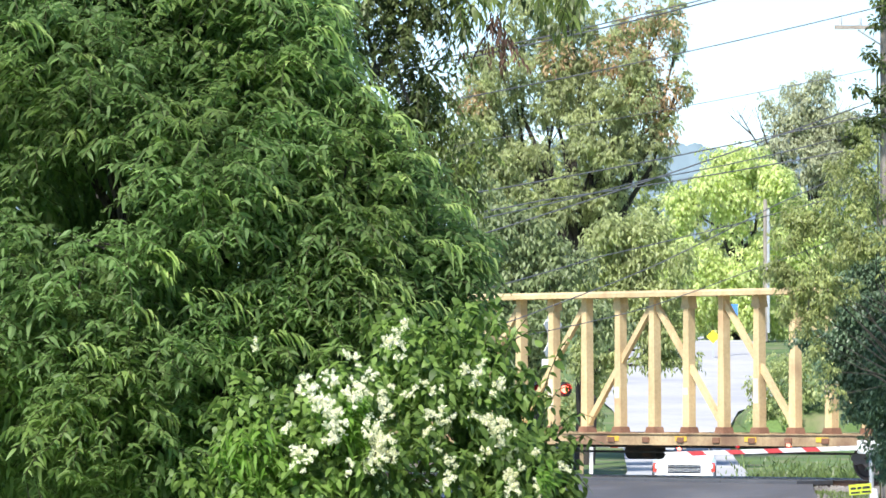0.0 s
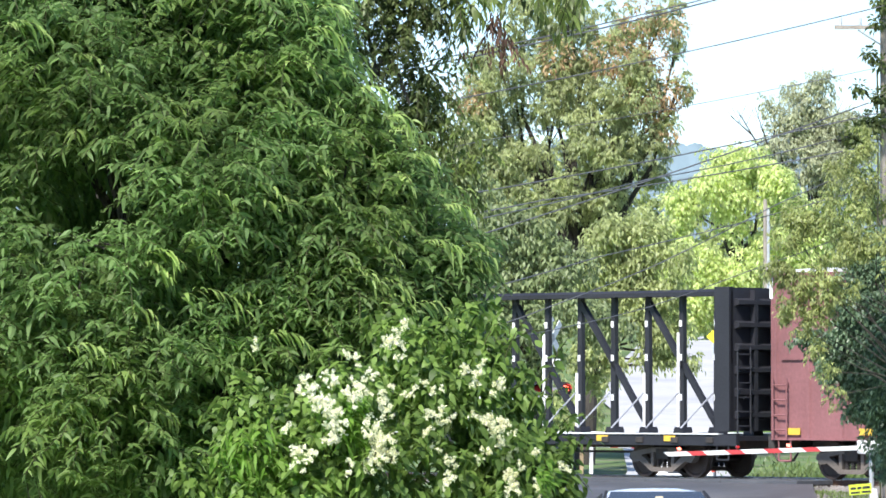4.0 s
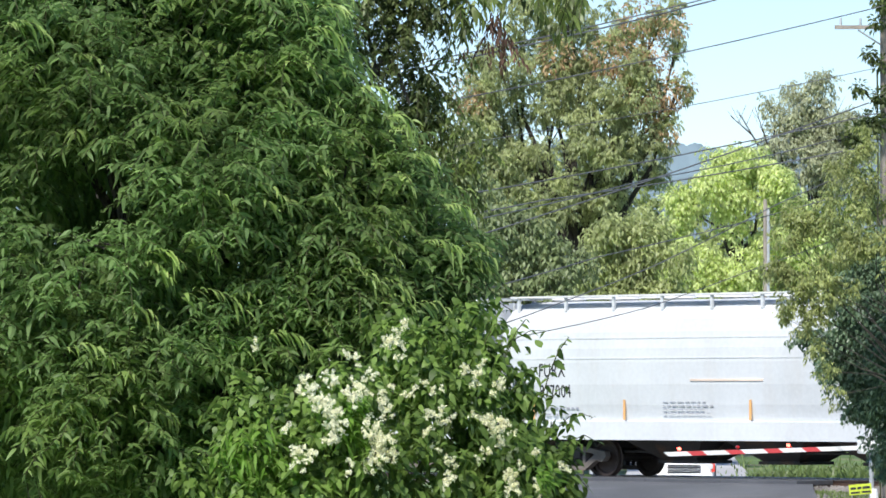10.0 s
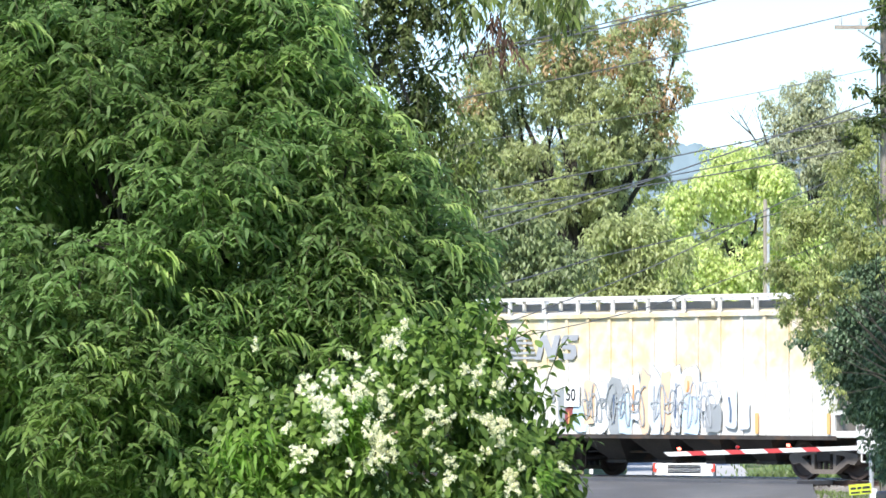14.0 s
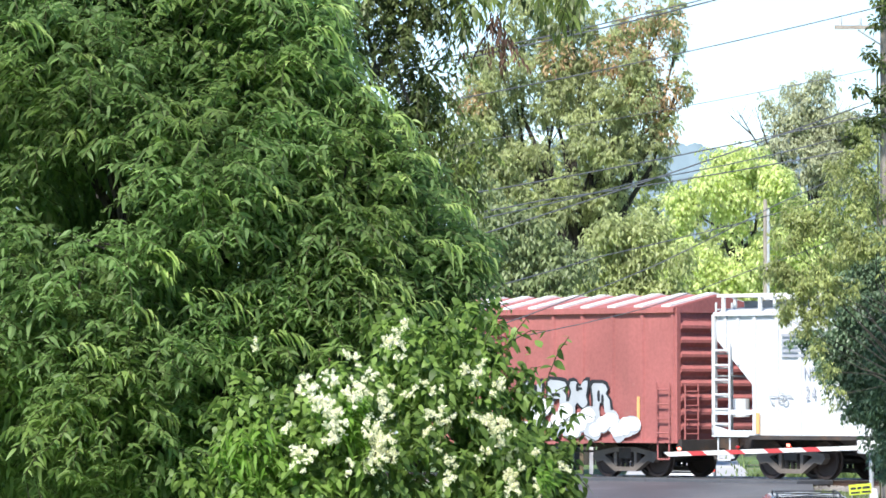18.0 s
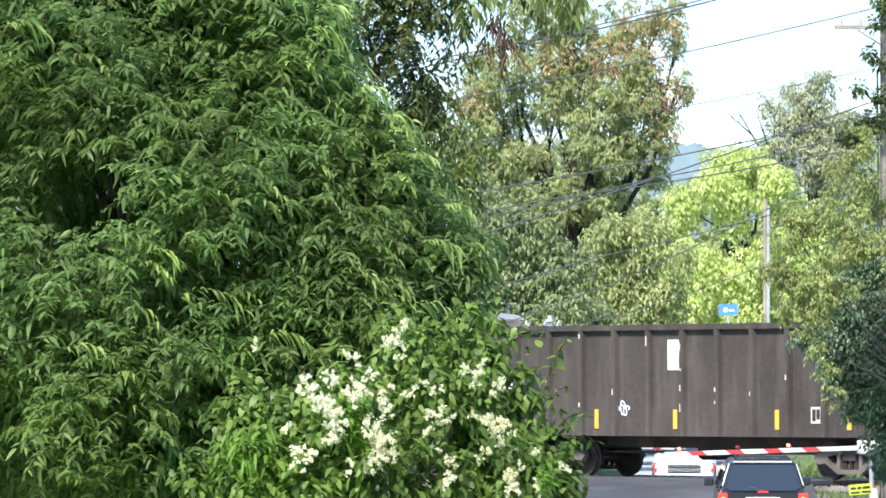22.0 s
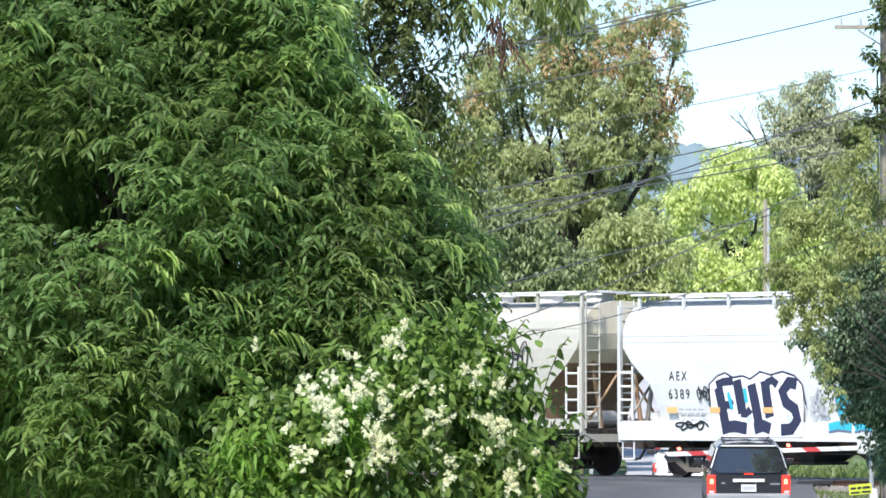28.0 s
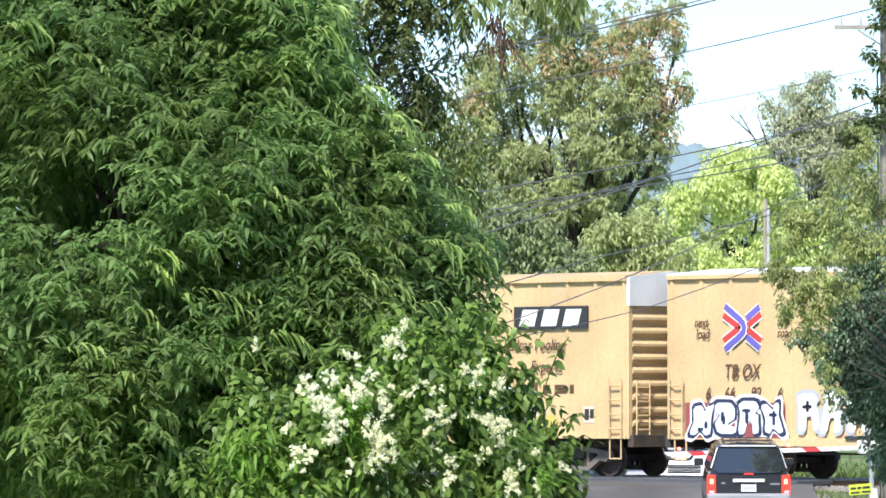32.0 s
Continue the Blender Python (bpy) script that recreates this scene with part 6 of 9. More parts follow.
def stripe_emblem(root, x):
    """Faded five-bar emblem beside two heavy slanted letter shapes."""
    for i in range(5):
        part("emblem_bar", boxed(x, x + 1.05 - 0.05 * i + 0.2, -1.557, -1.549, 2.95 + i * 0.125, 3.01 + i * 0.125), M["grey_mark"], root)
    x += 1.2
    for sh in ([(0, 0), (0.2, 0.62), (0.42, 0.62), (0.6, 0.28), (0.72, 0.62), (0.92, 0.62), (0.72, 0), (0.5, 0), (0.32, 0.34), (0.2, 0)],
               [(0.85, 0), (0.88, 0.16), (1.3, 0.16), (1.32, 0.24), (0.98, 0.28), (0.96, 0.5), (1.08, 0.62), (1.6, 0.62), (1.56, 0.48), (1.16, 0.47), (1.16, 0.4), (1.48, 0.36), (1.52, 0.12), (1.4, 0)]):
        part("emblem_shape", prismed([(x + a, 2.93 + b) for a, b in sh], "y", -1.559, -1.551), M["grey_mark"], root)


def cross_emblem(root, x, z, red_paint, blue_paint):
    """A bent blue bar with red arms and white edges, making a saltire."""
    def at(pts):
        return [(x + 1.28 * a, z + 1.1 * b) for a, b in pts]
    blue = [[(0.04, 0.98), (0.42, 0.7), (0.53, 0.6), (0.55, 0.5), (0.53, 0.4), (0.42, 0.3), (0.04, 0.02)], [(0.62, 0.7), (0.97, 0.96)], [(0.62, 0.3), (0.97, 0.04)]]
    red = [[(0.0, 0.78), (0.4, 0.52)], [(0.0, 0.22), (0.4, 0.48)], [(0.66, 0.55), (1.0, 0.79)], [(0.66, 0.45), (1.0, 0.21)]]
    for group, m, width, y in ((blue, M["white_mark"], 0.22, -1.537), (red, M["white_mark"], 0.22, -1.54), (red, red_paint, 0.16, -1.543), (blue, blue_paint, 0.16, -1.546)):
        for pts in group:
            stroke(root, at(pts), width, m, y, "emblem_arm")


def tank_text(root, text, size, x, z, R, zc):
    y = -math.sqrt(R * R - (z - zc) ** 2) - 0.03
    a = math.degrees(math.asin((zc - z) / R))
    t = writing("road_number", text, size, M["white_mark"], root, x, z, y, 0.8, 1.05, 0.006)
    t.matrix_basis = pose(x, y, z, 90 + a * 0.6, 0, 0)


train()
track()


# ---- crossing gates, signals, signs, poles and wires ----
M["galv"] = mat("galvanised_steel", (0.55, 0.56, 0.57), 0.45, 0.6, 0.15, 3, 0.1)
M["gate_white"] = mat("gate_white", (0.82, 0.82, 0.8), 0.5, 0, 0.08, 3, 0.05)
M["gate_red"] = mat("gate_red_sheeting", (0.6, 0.07, 0.075), 0.45, 0, 0.1, 3, 0.05)
M["lamp_on"] = mat("lit_red_lens", (1.0, 0.06, 0.04), 0.3, 0, 0.0, 3, 0.0, emit=9.0)
M["lamp_dim"] = mat("dark_red_lens", (0.45, 0.02, 0.02), 0.25, 0, 0.0, 3, 0.0)
M["lamp_hood"] = mat("black_lamp_hood", (0.03, 0.03, 0.03), 0.6, 0, 0.2, 3, 0.1)
M["pole_wood"] = mat("weathered_grey_pole", (0.33, 0.29, 0.25), 0.85, 0, 0.35, 3, 0.4, streak=0.6, streak_col=(0.16, 0.13, 0.11))
M["post_tan"] = mat("raw_timber_post", (0.5, 0.38, 0.22), 0.8, 0, 0.3, 3, 0.3)
M["wire"] = mat("weathered_cable", (0.2, 0.2, 0.21), 0.5, 0.4, 0.2, 1, 0.0)
M["sign_lime"] = mat("lime_yellow_sign_board", (0.62, 0.72, 0.06), 0.5, 0, 0.1, 3, 0.05)
M["sign_yellow"] = mat("yellow_warning_sign", (0.85, 0.66, 0.03), 0.5, 0, 0.08, 3, 0.0)
M["sign_blue"] = mat("blue_service_sign", (0.08, 0.25, 0.75), 0.5, 0, 0.08, 3, 0.0)


def gate(name, label, base, tip, lamps, pedestal=True, stripes=8):
    """A lowered crossing gate from its mast at base to the arm's tip."""
    root = thing(name, label, "crossing gate", "railway crossing gates")
    b, t = Vector(base), Vector(tip)
    g = ground_z(b.x, b.y)
    root.matrix_basis = pose(b.x, b.y, g)
    h = b.z - g
    d = t - b
    n = Vector((d.x, d.y, 0)).normalized()
    up = Vector((0, 0, 1))
    side = n.cross(up)
    o = Vector((0, 0, h))
    mast = part("mast", rod(bmesh.new(), (0, 0, 0), (0, 0, h + 0.25), 0.055, 12), M["galv"], root)
    part("base_flange", rod(bmesh.new(), (0, 0, 0), (0, 0, 0.12), 0.16, 12), M["galv"], mast)
    bm = bmesh.new()
    rod(bm, (0.05, -0.08, 0.2), (0.05, -0.08, 0.42), 0.1, 10, 0.07)
    part("junction_box", bm, M["gate_white"], root)
    m = Matrix(((n.x, side.x, 0, o.x), (n.y, side.y, 0, o.y), (0, 0, 1, o.z), (0, 0, 0, 1)))
    mech = boxed(-0.35, 0.28, -0.2, 0.2, -0.14, 0.16, bevel=0.03)
    bmesh.ops.transform(mech, matrix=m, verts=mech.verts[:])
    part("mechanism", mech, M["gate_white"], root)
    for sy in (-0.26, 0.26):
        cw = boxed(-0.95, 0.1, sy - 0.02, sy + 0.02, -0.06, 0.08)
        box(cw, -1.0, -0.6, sy - 0.05, sy + 0.05, -0.16, 0.16)
        bmesh.ops.transform(cw, matrix=m, verts=cw.verts[:])
        part("counterweight_arm", cw, M["gate_white"], root)
    L = d.length
    tilt = math.atan2(d.z, Vector((d.x, d.y, 0)).length)
    a = m @ Matrix.Rotation(-tilt, 4, "Y")
    core = boxed(0.25, L - 0.02, -0.018, 0.018, -0.043, 0.043)
    bmesh.ops.transform(core, matrix=a, verts=core.verts[:])
    arm = part("arm", core, M["gate_white"], root)
    step = (L - 0.3) / (stripes * 2)
    for i in range(stripes * 2):
        x0 = 0.3 + i * step
        s = bmesh.new()
        red = i % 2 == 0 and i
        cut_in = 0.05 if red else -0.05
        prism(s, [(x0 + cut_in - 0.06, -0.05), (x0 + cut_in + 0.06, 0.05), (x0 + step - cut_in + 0.06, 0.05), (x0 + step - cut_in - 0.06, -0.05)], "y", -0.024 if red else -0.022, 0.022)
        bmesh.ops.transform(s, matrix=a, verts=s.verts[:])
        part("stripe", s, M["gate_red"] if red else M["gate_white"], arm)
    for k in lamps:
        s = bmesh.new()
        box(s, L * k - 0.03, L * k + 0.03, -0.03, 0.03, 0.07, 0.12)
        bmesh.ops.transform(s, matrix=a, verts=s.verts[:])
        br = part("arm_lamp", s, M["lamp_hood"], root)
        s = bmesh.new()
        rod(s, (L * k, -0.05, 0.11), (L * k, 0.05, 0.11), 0.036, 12)
        bmesh.ops.transform(s, matrix=a, verts=s.verts[:])
        lit = k != lamps[-2]
        part("lens", s, M["lamp_on" if lit else "lamp_dim"], br, "lit red lens" if lit else "dark red lens")
    return root


def signal(at, turn):
    """Flashing-light mast with crossbuck, seen from behind the track."""
    root = thing("crossing_signal", "white railway crossbuck mast with a pair of red lamps", "crossing signal")
    x, y, top = at
    g = ground_z(x, y)
    root.matrix_basis = pose(x, y, g, 0, 0, turn)
    h = top - g
    part("mast", rod(bmesh.new(), (0, 0, 0), (0, 0, h), 0.07, 10), M["galv"], root)
    for s in (-1, 1):
        b = boxed(-0.6, 0.6, -0.09, -0.07, -0.1, 0.1)
        bmesh.ops.transform(b, matrix=pose(0, 0, h - 0.45, 0, 0, 48) @ pose(0, 0, 0, 0, s * 45, 0), verts=b.verts[:])
        part("crossbuck_board", b, M["gate_white"], root)
    part("lamp_bar", boxed(-0.42, 0.42, -0.04, 0.04, h - 1.84, h - 1.76), M["galv"], root)
    for s in (-1, 1):
        disc = part("lamp_backing", rod(bmesh.new(), (s * 0.38, -0.06, h - 1.8), (s * 0.38, -0.02, h - 1.8), 0.2, 20), M["lamp_hood"], root)
        part("lens", rod(bmesh.new(), (s * 0.38, -0.12, h - 1.8), (s * 0.38, -0.06, h - 1.8), 0.1, 16), M["lamp_on" if s > 0 else "lamp_dim"], disc, "lit red lens" if s > 0 else "dark red lens")
        hood = bmesh.new()
        for i in range(9):
            a0, a1 = math.pi * i / 9, math.pi * (i + 1) / 9
            v = [hood.verts.new((s * 0.38 + 0.15 * math.cos(t), yy, h - 1.8 + 0.15 * math.sin(t))) for t, yy in ((a0, -0.06), (a1, -0.06), (a1, -0.28), (a0, -0.28))]
            hood.faces.new(v)
        part("lamp_hood", hood, M["lamp_hood"], disc)
    part("notice", boxed(-0.25, 0.25, -0.1, -0.08, h - 1.2, h - 1.0), M["gate_white"], root)
    part("bell", rod(bmesh.new(), (0, 0, h), (0, 0, h + 0.15), 0.12, 12, 0.05), M["galv"], root)
    return root


def wire(name, pts, r, label, group="overhead wires"):
    """A cable through its hanging points, sagging a little between them."""
    bm = bmesh.new()
    P = [Vector(p) for p in pts]
    line = []
    for a, b in zip(P, P[1:]):
        k = max(2, int((b - a).length / 1.5))
        for i in range(k):
            t = i / k
            line.append(a.lerp(b, t) - Vector((0, 0, 4 * 0.004 * (b - a).length * t * (1 - t))))
    line.append(P[-1])
    prev = None
    for i, c in enumerate(line):
        d = (line[min(i + 1, len(line) - 1)] - line[max(i - 1, 0)]).normalized()
        u = d.cross(Vector((0, 0, 1))).normalized()
        v = u.cross(d)
        ring = [bm.verts.new(c + (u * math.cos(t) + v * math.sin(t)) * r) for t in (0, 1.257, 2.513, 3.77, 5.027)]
        if prev:
            for j in range(5):
                bm.faces.new((prev[j], prev[(j + 1) % 5], ring[(j + 1) % 5], ring[j]))
        prev = ring
    return tagged(part(name, bm, M["wire"]), label, "wire", group)


def utility_pole():
    root = thing("utility_pole", "weathered wooden utility pole with a crossarm and insulators", "utility pole")
    x, y = 9.46, 112.5
    g = ground_z(x, y)
    root.matrix_basis = pose(x, y, g)
    top = 10.6 - g
    part("pole", rod(bmesh.new(), (0, 0, 0), (0, 0, top), 0.1, 12, 0.075), M["pole_wood"], root)
    a = part("crossarm", boxed(-1.05, 0.6, -0.04, 0.04, 9.88 - g, 9.96 - g), M["pole_wood"], root)
    for k in (-0.92, -0.5, 0.45):
        part("insulator", rod(bmesh.new(), (k, 0, 9.97 - g), (k, 0, 10.12 - g), 0.035, 8, 0.025), M["galv"], a)
    part("bracket", rods([((0, 0, 9.5 - g), (-0.55, 0, 9.86 - g))], 0.02), M["galv"], root)
    part("cable_terminal", rod(bmesh.new(), (-1.0, 0, 7.52 - g), (-0.55, 0, 7.6 - g), 0.07, 10), M["lamp_hood"], root)
    part("cable_bracket", rods([((-0.6, 0, 7.6 - g), (0, 0, 7.5 - g))], 0.025), M["lamp_hood"], root)


def overhead():
    y0, y1 = 100.0, 112.0
    fat = "black overhead cable sagging across the crossing"
    thin = "thin grey overhead wire across the sky"
    # (left end, right end) in metres, each wire hung in the same span
    spans = [
        ((-0.1, y0, 8.34), (6.3, y1, 10.6), 0.02, fat), ((-0.15, y0, 8.42), (6.6, y1, 10.75), 0.016, fat),
        ((0.05, y0, 7.62), (9.45, y1, 10.35), 0.014, thin), ((0.82, y0, 6.88), (9.2, y1, 9.0), 0.009, thin),
        ((0.4, y0, 5.84), (9.3, y1, 8.05), 0.016, thin), ((0.79, y0, 5.1), (9.1, y1, 8.27), 0.017, fat),
        ((1.9, y0, 5.73), (9.4, y1, 7.4), 0.016, fat), ((3.0, y0, 4.66), (9.4, y1, 6.55), 0.014, fat), ((3.89, y0, 6.13), (8.39, y1, 7.5), 0.014, fat),
    ]
    for a, b, r, label in spans:
        d = Vector(b) - Vector(a)
        wire("overhead_wire", [Vector(a) - d * (1.2 if a[2] > 4.6 else 0.12), a, b], r * 0.88, label)
    # low service drops that cross the train
    wire("overhead_wire", [(0.93, 100.0, 3.3), (2.4, 102, 3.86), (4.3, 106, 4.65), (6.95, 110, 6.0), (9.2, 112, 7.05)], 0.012, fat)
    wire("overhead_wire", [(0.6, 99.5, 2.98), (1.95, 102.0, 3.25), (4.1, 106.0, 3.78), (6.3, 109.0, 4.58), (9.5, 113, 5.78)], 0.01, fat)


def small_signs():
    root = thing("yard_sign", "lime yellow yard sign on wire legs beside the road", "sign")
    x, y = 9.22, 115.5
    g = ground_z(x, y)
    zc = -0.055
    root.matrix_basis = pose(x, y, g, 0, -5, 6)
    h = max(0.12, zc - g)
    part("board", boxed(-0.25, 0.25, -0.01, 0.01, h - 0.1, h + 0.13), M["sign_lime"], root)
    for s in (-0.2, 0.2):
        part("wire_leg", rods([((s, 0, 0), (s, 0, h))], 0.008), M["galv"], root)
    bars("marking", [(-0.22, 0.02, 0.12, 0.05), (-0.07, 0.02, 0.09, 0.05), (0.05, 0.02, 0.16, 0.05), (-0.22, -0.07, 0.2, 0.04), (0.02, -0.07, 0.2, 0.04)], M["black_mark"], root, 0, h, -0.013)
    for nm, lab, m, X, Y, zz, w, diamond in (("warning_sign", "yellow diamond warning sign on a post", "sign_yellow", 14.1, 274.0, 5.17, 0.25, True),
                                             ("service_sign", "blue roadside sign with white marks on a post", "sign_blue", 15.0, 276.0, 6.6, 0.5, False)):
        root = thing(nm, lab, "road sign")
        g = ground_z(X, Y)
        root.matrix_basis = pose(X, Y, g)
        hh = zz - g
        part("post", boxed(-0.04, 0.04, 0.0, 0.06, 0, hh), M["galv"], root)
        b = boxed(-w, w, -0.03, 0.0, -w * (1 if diamond else 0.6), w * (1 if diamond else 0.6))
        bmesh.ops.transform(b, matrix=pose(0, 0, hh, 0, 45 if diamond else 0, 0), verts=b.verts[:])
        part("board", b, M[m], root)
        if not diamond:
            bars("marking", [(-0.25, -0.12, 0.2, 0.24), (0.02, -0.08, 0.3, 0.1)], M["gate_white"], root, 0, hh, -0.04)
    for x, y, h, m, nm, lab in ((9.93, 119.0, 1.1, "post_tan", "timber_post", "raw timber post beside the gate"),):
        root = thing(nm, lab, "post")
        g = ground_z(x, y)
        root.matrix_basis = pose(x, y, g)
        part("shaft", boxed(-0.035, 0.035, -0.035, 0.035, 0, h - g, bevel=0.006), M[m], root)
    for i, x in enumerate((3.72, 3.98)):
        root = thing("marker_post", "short white and brown striped marker post", "post", "marker posts by the track")
        y = 141.0
        g = ground_z(x, y)
        root.matrix_basis = pose(x, y, g)
        part("shaft", boxed(-0.05, 0.05, -0.05, 0.05, 0, 0.85 - g, bevel=0.01), M["gate_white" if i else "post_tan"], root)
    root = thing("far_pole", "distant pale weathered pole above the trees", "utility pole")
    x, y = 18.88, 307.3
    g = ground_z(x, y)
    root.matrix_basis = pose(x, y, g)
    part("pole", rod(bmesh.new(), (0, 0, 0), (0, 0, 13.6 - g), 0.16, 10, 0.12), M["pole_wood"], root)
    for s in (0.12, 0.2):
        part("conduit", rod(bmesh.new(), (s, -0.2, 0.5), (s, -0.2, 13.0 - g), 0.05, 6), M["galv"], root)


gate("crossing_gate", "lowered red and white striped crossing gate with red lamps", (9.56, 117.2, 0.86), (4.98, 116.2, 0.72), (0.41, 0.66, 0.945), stripes=5)
gate("crossing_gate", "lowered far-side crossing gate with white counterweight", (3.05, 139.0, 0.75), (6.2, 141.5, 0.62), (0.3, 0.6, 0.95), stripes=5)
signal((2.85, 139.6, 4.0), 12)
utility_pole()
overhead()
small_signs()


# ---- road vehicles; a vehicle's space: front towards -y, x to its left, z up from the road ----
M["car_black"] = mat("glossy_black_paint", (0.018, 0.019, 0.024), 0.22, 0, 0.1, 2, 0.0, coat=0.6)
M["car_silver"] = mat("silver_white_paint", (0.72, 0.73, 0.75), 0.25, 0.1, 0.05, 2, 0.0, coat=0.6)
M["car_white"] = mat("white_car_paint", (0.8, 0.8, 0.79), 0.3, 0, 0.05, 2, 0.0, coat=0.5)
M["car_glass"] = glass_mat("tinted_car_glass", (0.03, 0.035, 0.04))
M["side_glass"] = glass_mat("bright_side_glass", (0.04, 0.045, 0.05), ior=4.0)
M["screen_glass"] = glass_mat("sloping_screen_glass", (0.05, 0.06, 0.07), ior=4.5)
M["car_trim"] = mat("black_plastic_trim", (0.02, 0.02, 0.022), 0.5, 0, 0.15, 3, 0.05)
M["car_grey"] = mat("grey_bumper_plastic", (0.3, 0.31, 0.33), 0.5, 0, 0.15, 3, 0.05)
M["chrome"] = mat("bright_chrome", (0.8, 0.8, 0.8), 0.12, 1.0, 0.05, 3, 0.0)
M["tail_on"] = mat("lit_tail_lamp", (0.85, 0.04, 0.025), 0.25, 0, 0.0, 3, 0.0, emit=0.7)
M["tail_core"] = mat("lit_brake_filament", (1.0, 0.16, 0.1), 0.25, 0, 0.0, 3, 0.0, emit=3.0)
M["tail_off"] = mat("red_lamp_plastic", (0.5, 0.03, 0.03), 0.25, 0, 0.1, 3, 0.0)
M["lamp_clear"] = mat("clear_lamp_plastic", (0.75, 0.76, 0.78), 0.15, 0.3, 0.1, 3, 0.0)
M["amber"] = mat("amber_lamp_plastic", (0.6, 0.06, 0.04), 0.25, 0, 0.1, 3, 0.0)
M["tyre"] = mat("tyre_rubber", (0.02, 0.02, 0.02), 0.9, 0, 0.2, 5, 0.2)
M["plate"] = mat("number_plate_white", (0.75, 0.76, 0.78), 0.4, 0, 0.05, 3, 0.0)
M["seat_dark"] = mat("dark_seat_cloth", (0.05, 0.05, 0.055), 0.9, 0, 0.2, 5, 0.1)


def shell(stations):
    """A skin over cross-sections: (y, half width low, half width mid, z low, z mid, z top, half width top)."""
    bm = bmesh.new()
    rings = []
    for y, wl, wm, zl, zm, zt, wt in stations:
        pts = [(-wl, zl), (-wm, zl + (zm - zl) * 0.45), (-wm, zm), (-wt - (wm - wt) * 0.25, zt - (zt - zm) * 0.18), (-wt * 0.82, zt), (0, zt + 0.012), (wt * 0.82, zt), (wt + (wm - wt) * 0.25, zt - (zt - zm) * 0.18), (wm, zm), (wm, zl + (zm - zl) * 0.45), (wl, zl)]
        rings.append([bm.verts.new((x, y, z)) for x, z in pts])
    k = len(rings[0])
    for a, b in zip(rings, rings[1:]):
        for i in range(k):
            bm.faces.new((a[i], a[(i + 1) % k], b[(i + 1) % k], b[i]))
    bm.faces.new(rings[0][::-1])
    bm.faces.new(rings[-1])
    bmesh.ops.recalc_face_normals(bm, faces=bm.faces[:])
    return bm


def pane(name, corners, material, root, inset=0.0, thick=0.012):
    """A flat glass pane from its corners."""
    bm = bmesh.new()
    c = [Vector(p) for p in corners]
    n = (c[1] - c[0]).cross(c[-1] - c[0]).normalized()
    k = len(c)
    a = [bm.verts.new(p + n * inset) for p in c]
    b = [bm.verts.new(p + n * (inset + thick)) for p in c]
    for i in range(k):
        bm.faces.new((a[i], a[(i + 1) % k], b[(i + 1) % k], b[i]))
    bm.faces.new(a[::-1])
    bm.faces.new(b)
    bmesh.ops.recalc_face_normals(bm, faces=bm.faces[:])
    return part(name, bm, material, root)


def road_wheels(root, ys, x, r):
    for y in ys:
        for s in (-1, 1):
            w = part("wheel", rod(bmesh.new(), (s * (x - 0.2), y, r), (s * x, y, r), r * 0.62, 16), M["car_grey"], root)
            t = bmesh.new()
            rings = []
            for rr, o in ((r * 0.6, 0.0), (r * 0.92, 0.01), (r, -0.03), (r, -0.17), (r * 0.92, -0.2), (r * 0.6, -0.2)):
                rings.append([t.verts.new((s * (x + o), y + rr * math.cos(a), r + rr * math.sin(a))) for a in (2 * math.pi * i / 22 for i in range(22))])
            for a, b in zip(rings, rings[1:]):
                for i in range(22):
                    t.faces.new((a[i], a[(i + 1) % 22], b[(i + 1) % 22], b[i]))
            bmesh.ops.recalc_face_normals(t, faces=t.faces[:])
            part("tyre", t, M["tyre"], w)


def mirrors(root, y, x, z, m):
    for s in (-1, 1):
        b = boxed(min(s * x, s * (x + 0.2)), max(s * x, s * (x + 0.2)), y - 0.07, y + 0.07, z - 0.07, z + 0.08, bevel=0.03)
        part("door_mirror", b, m, root)


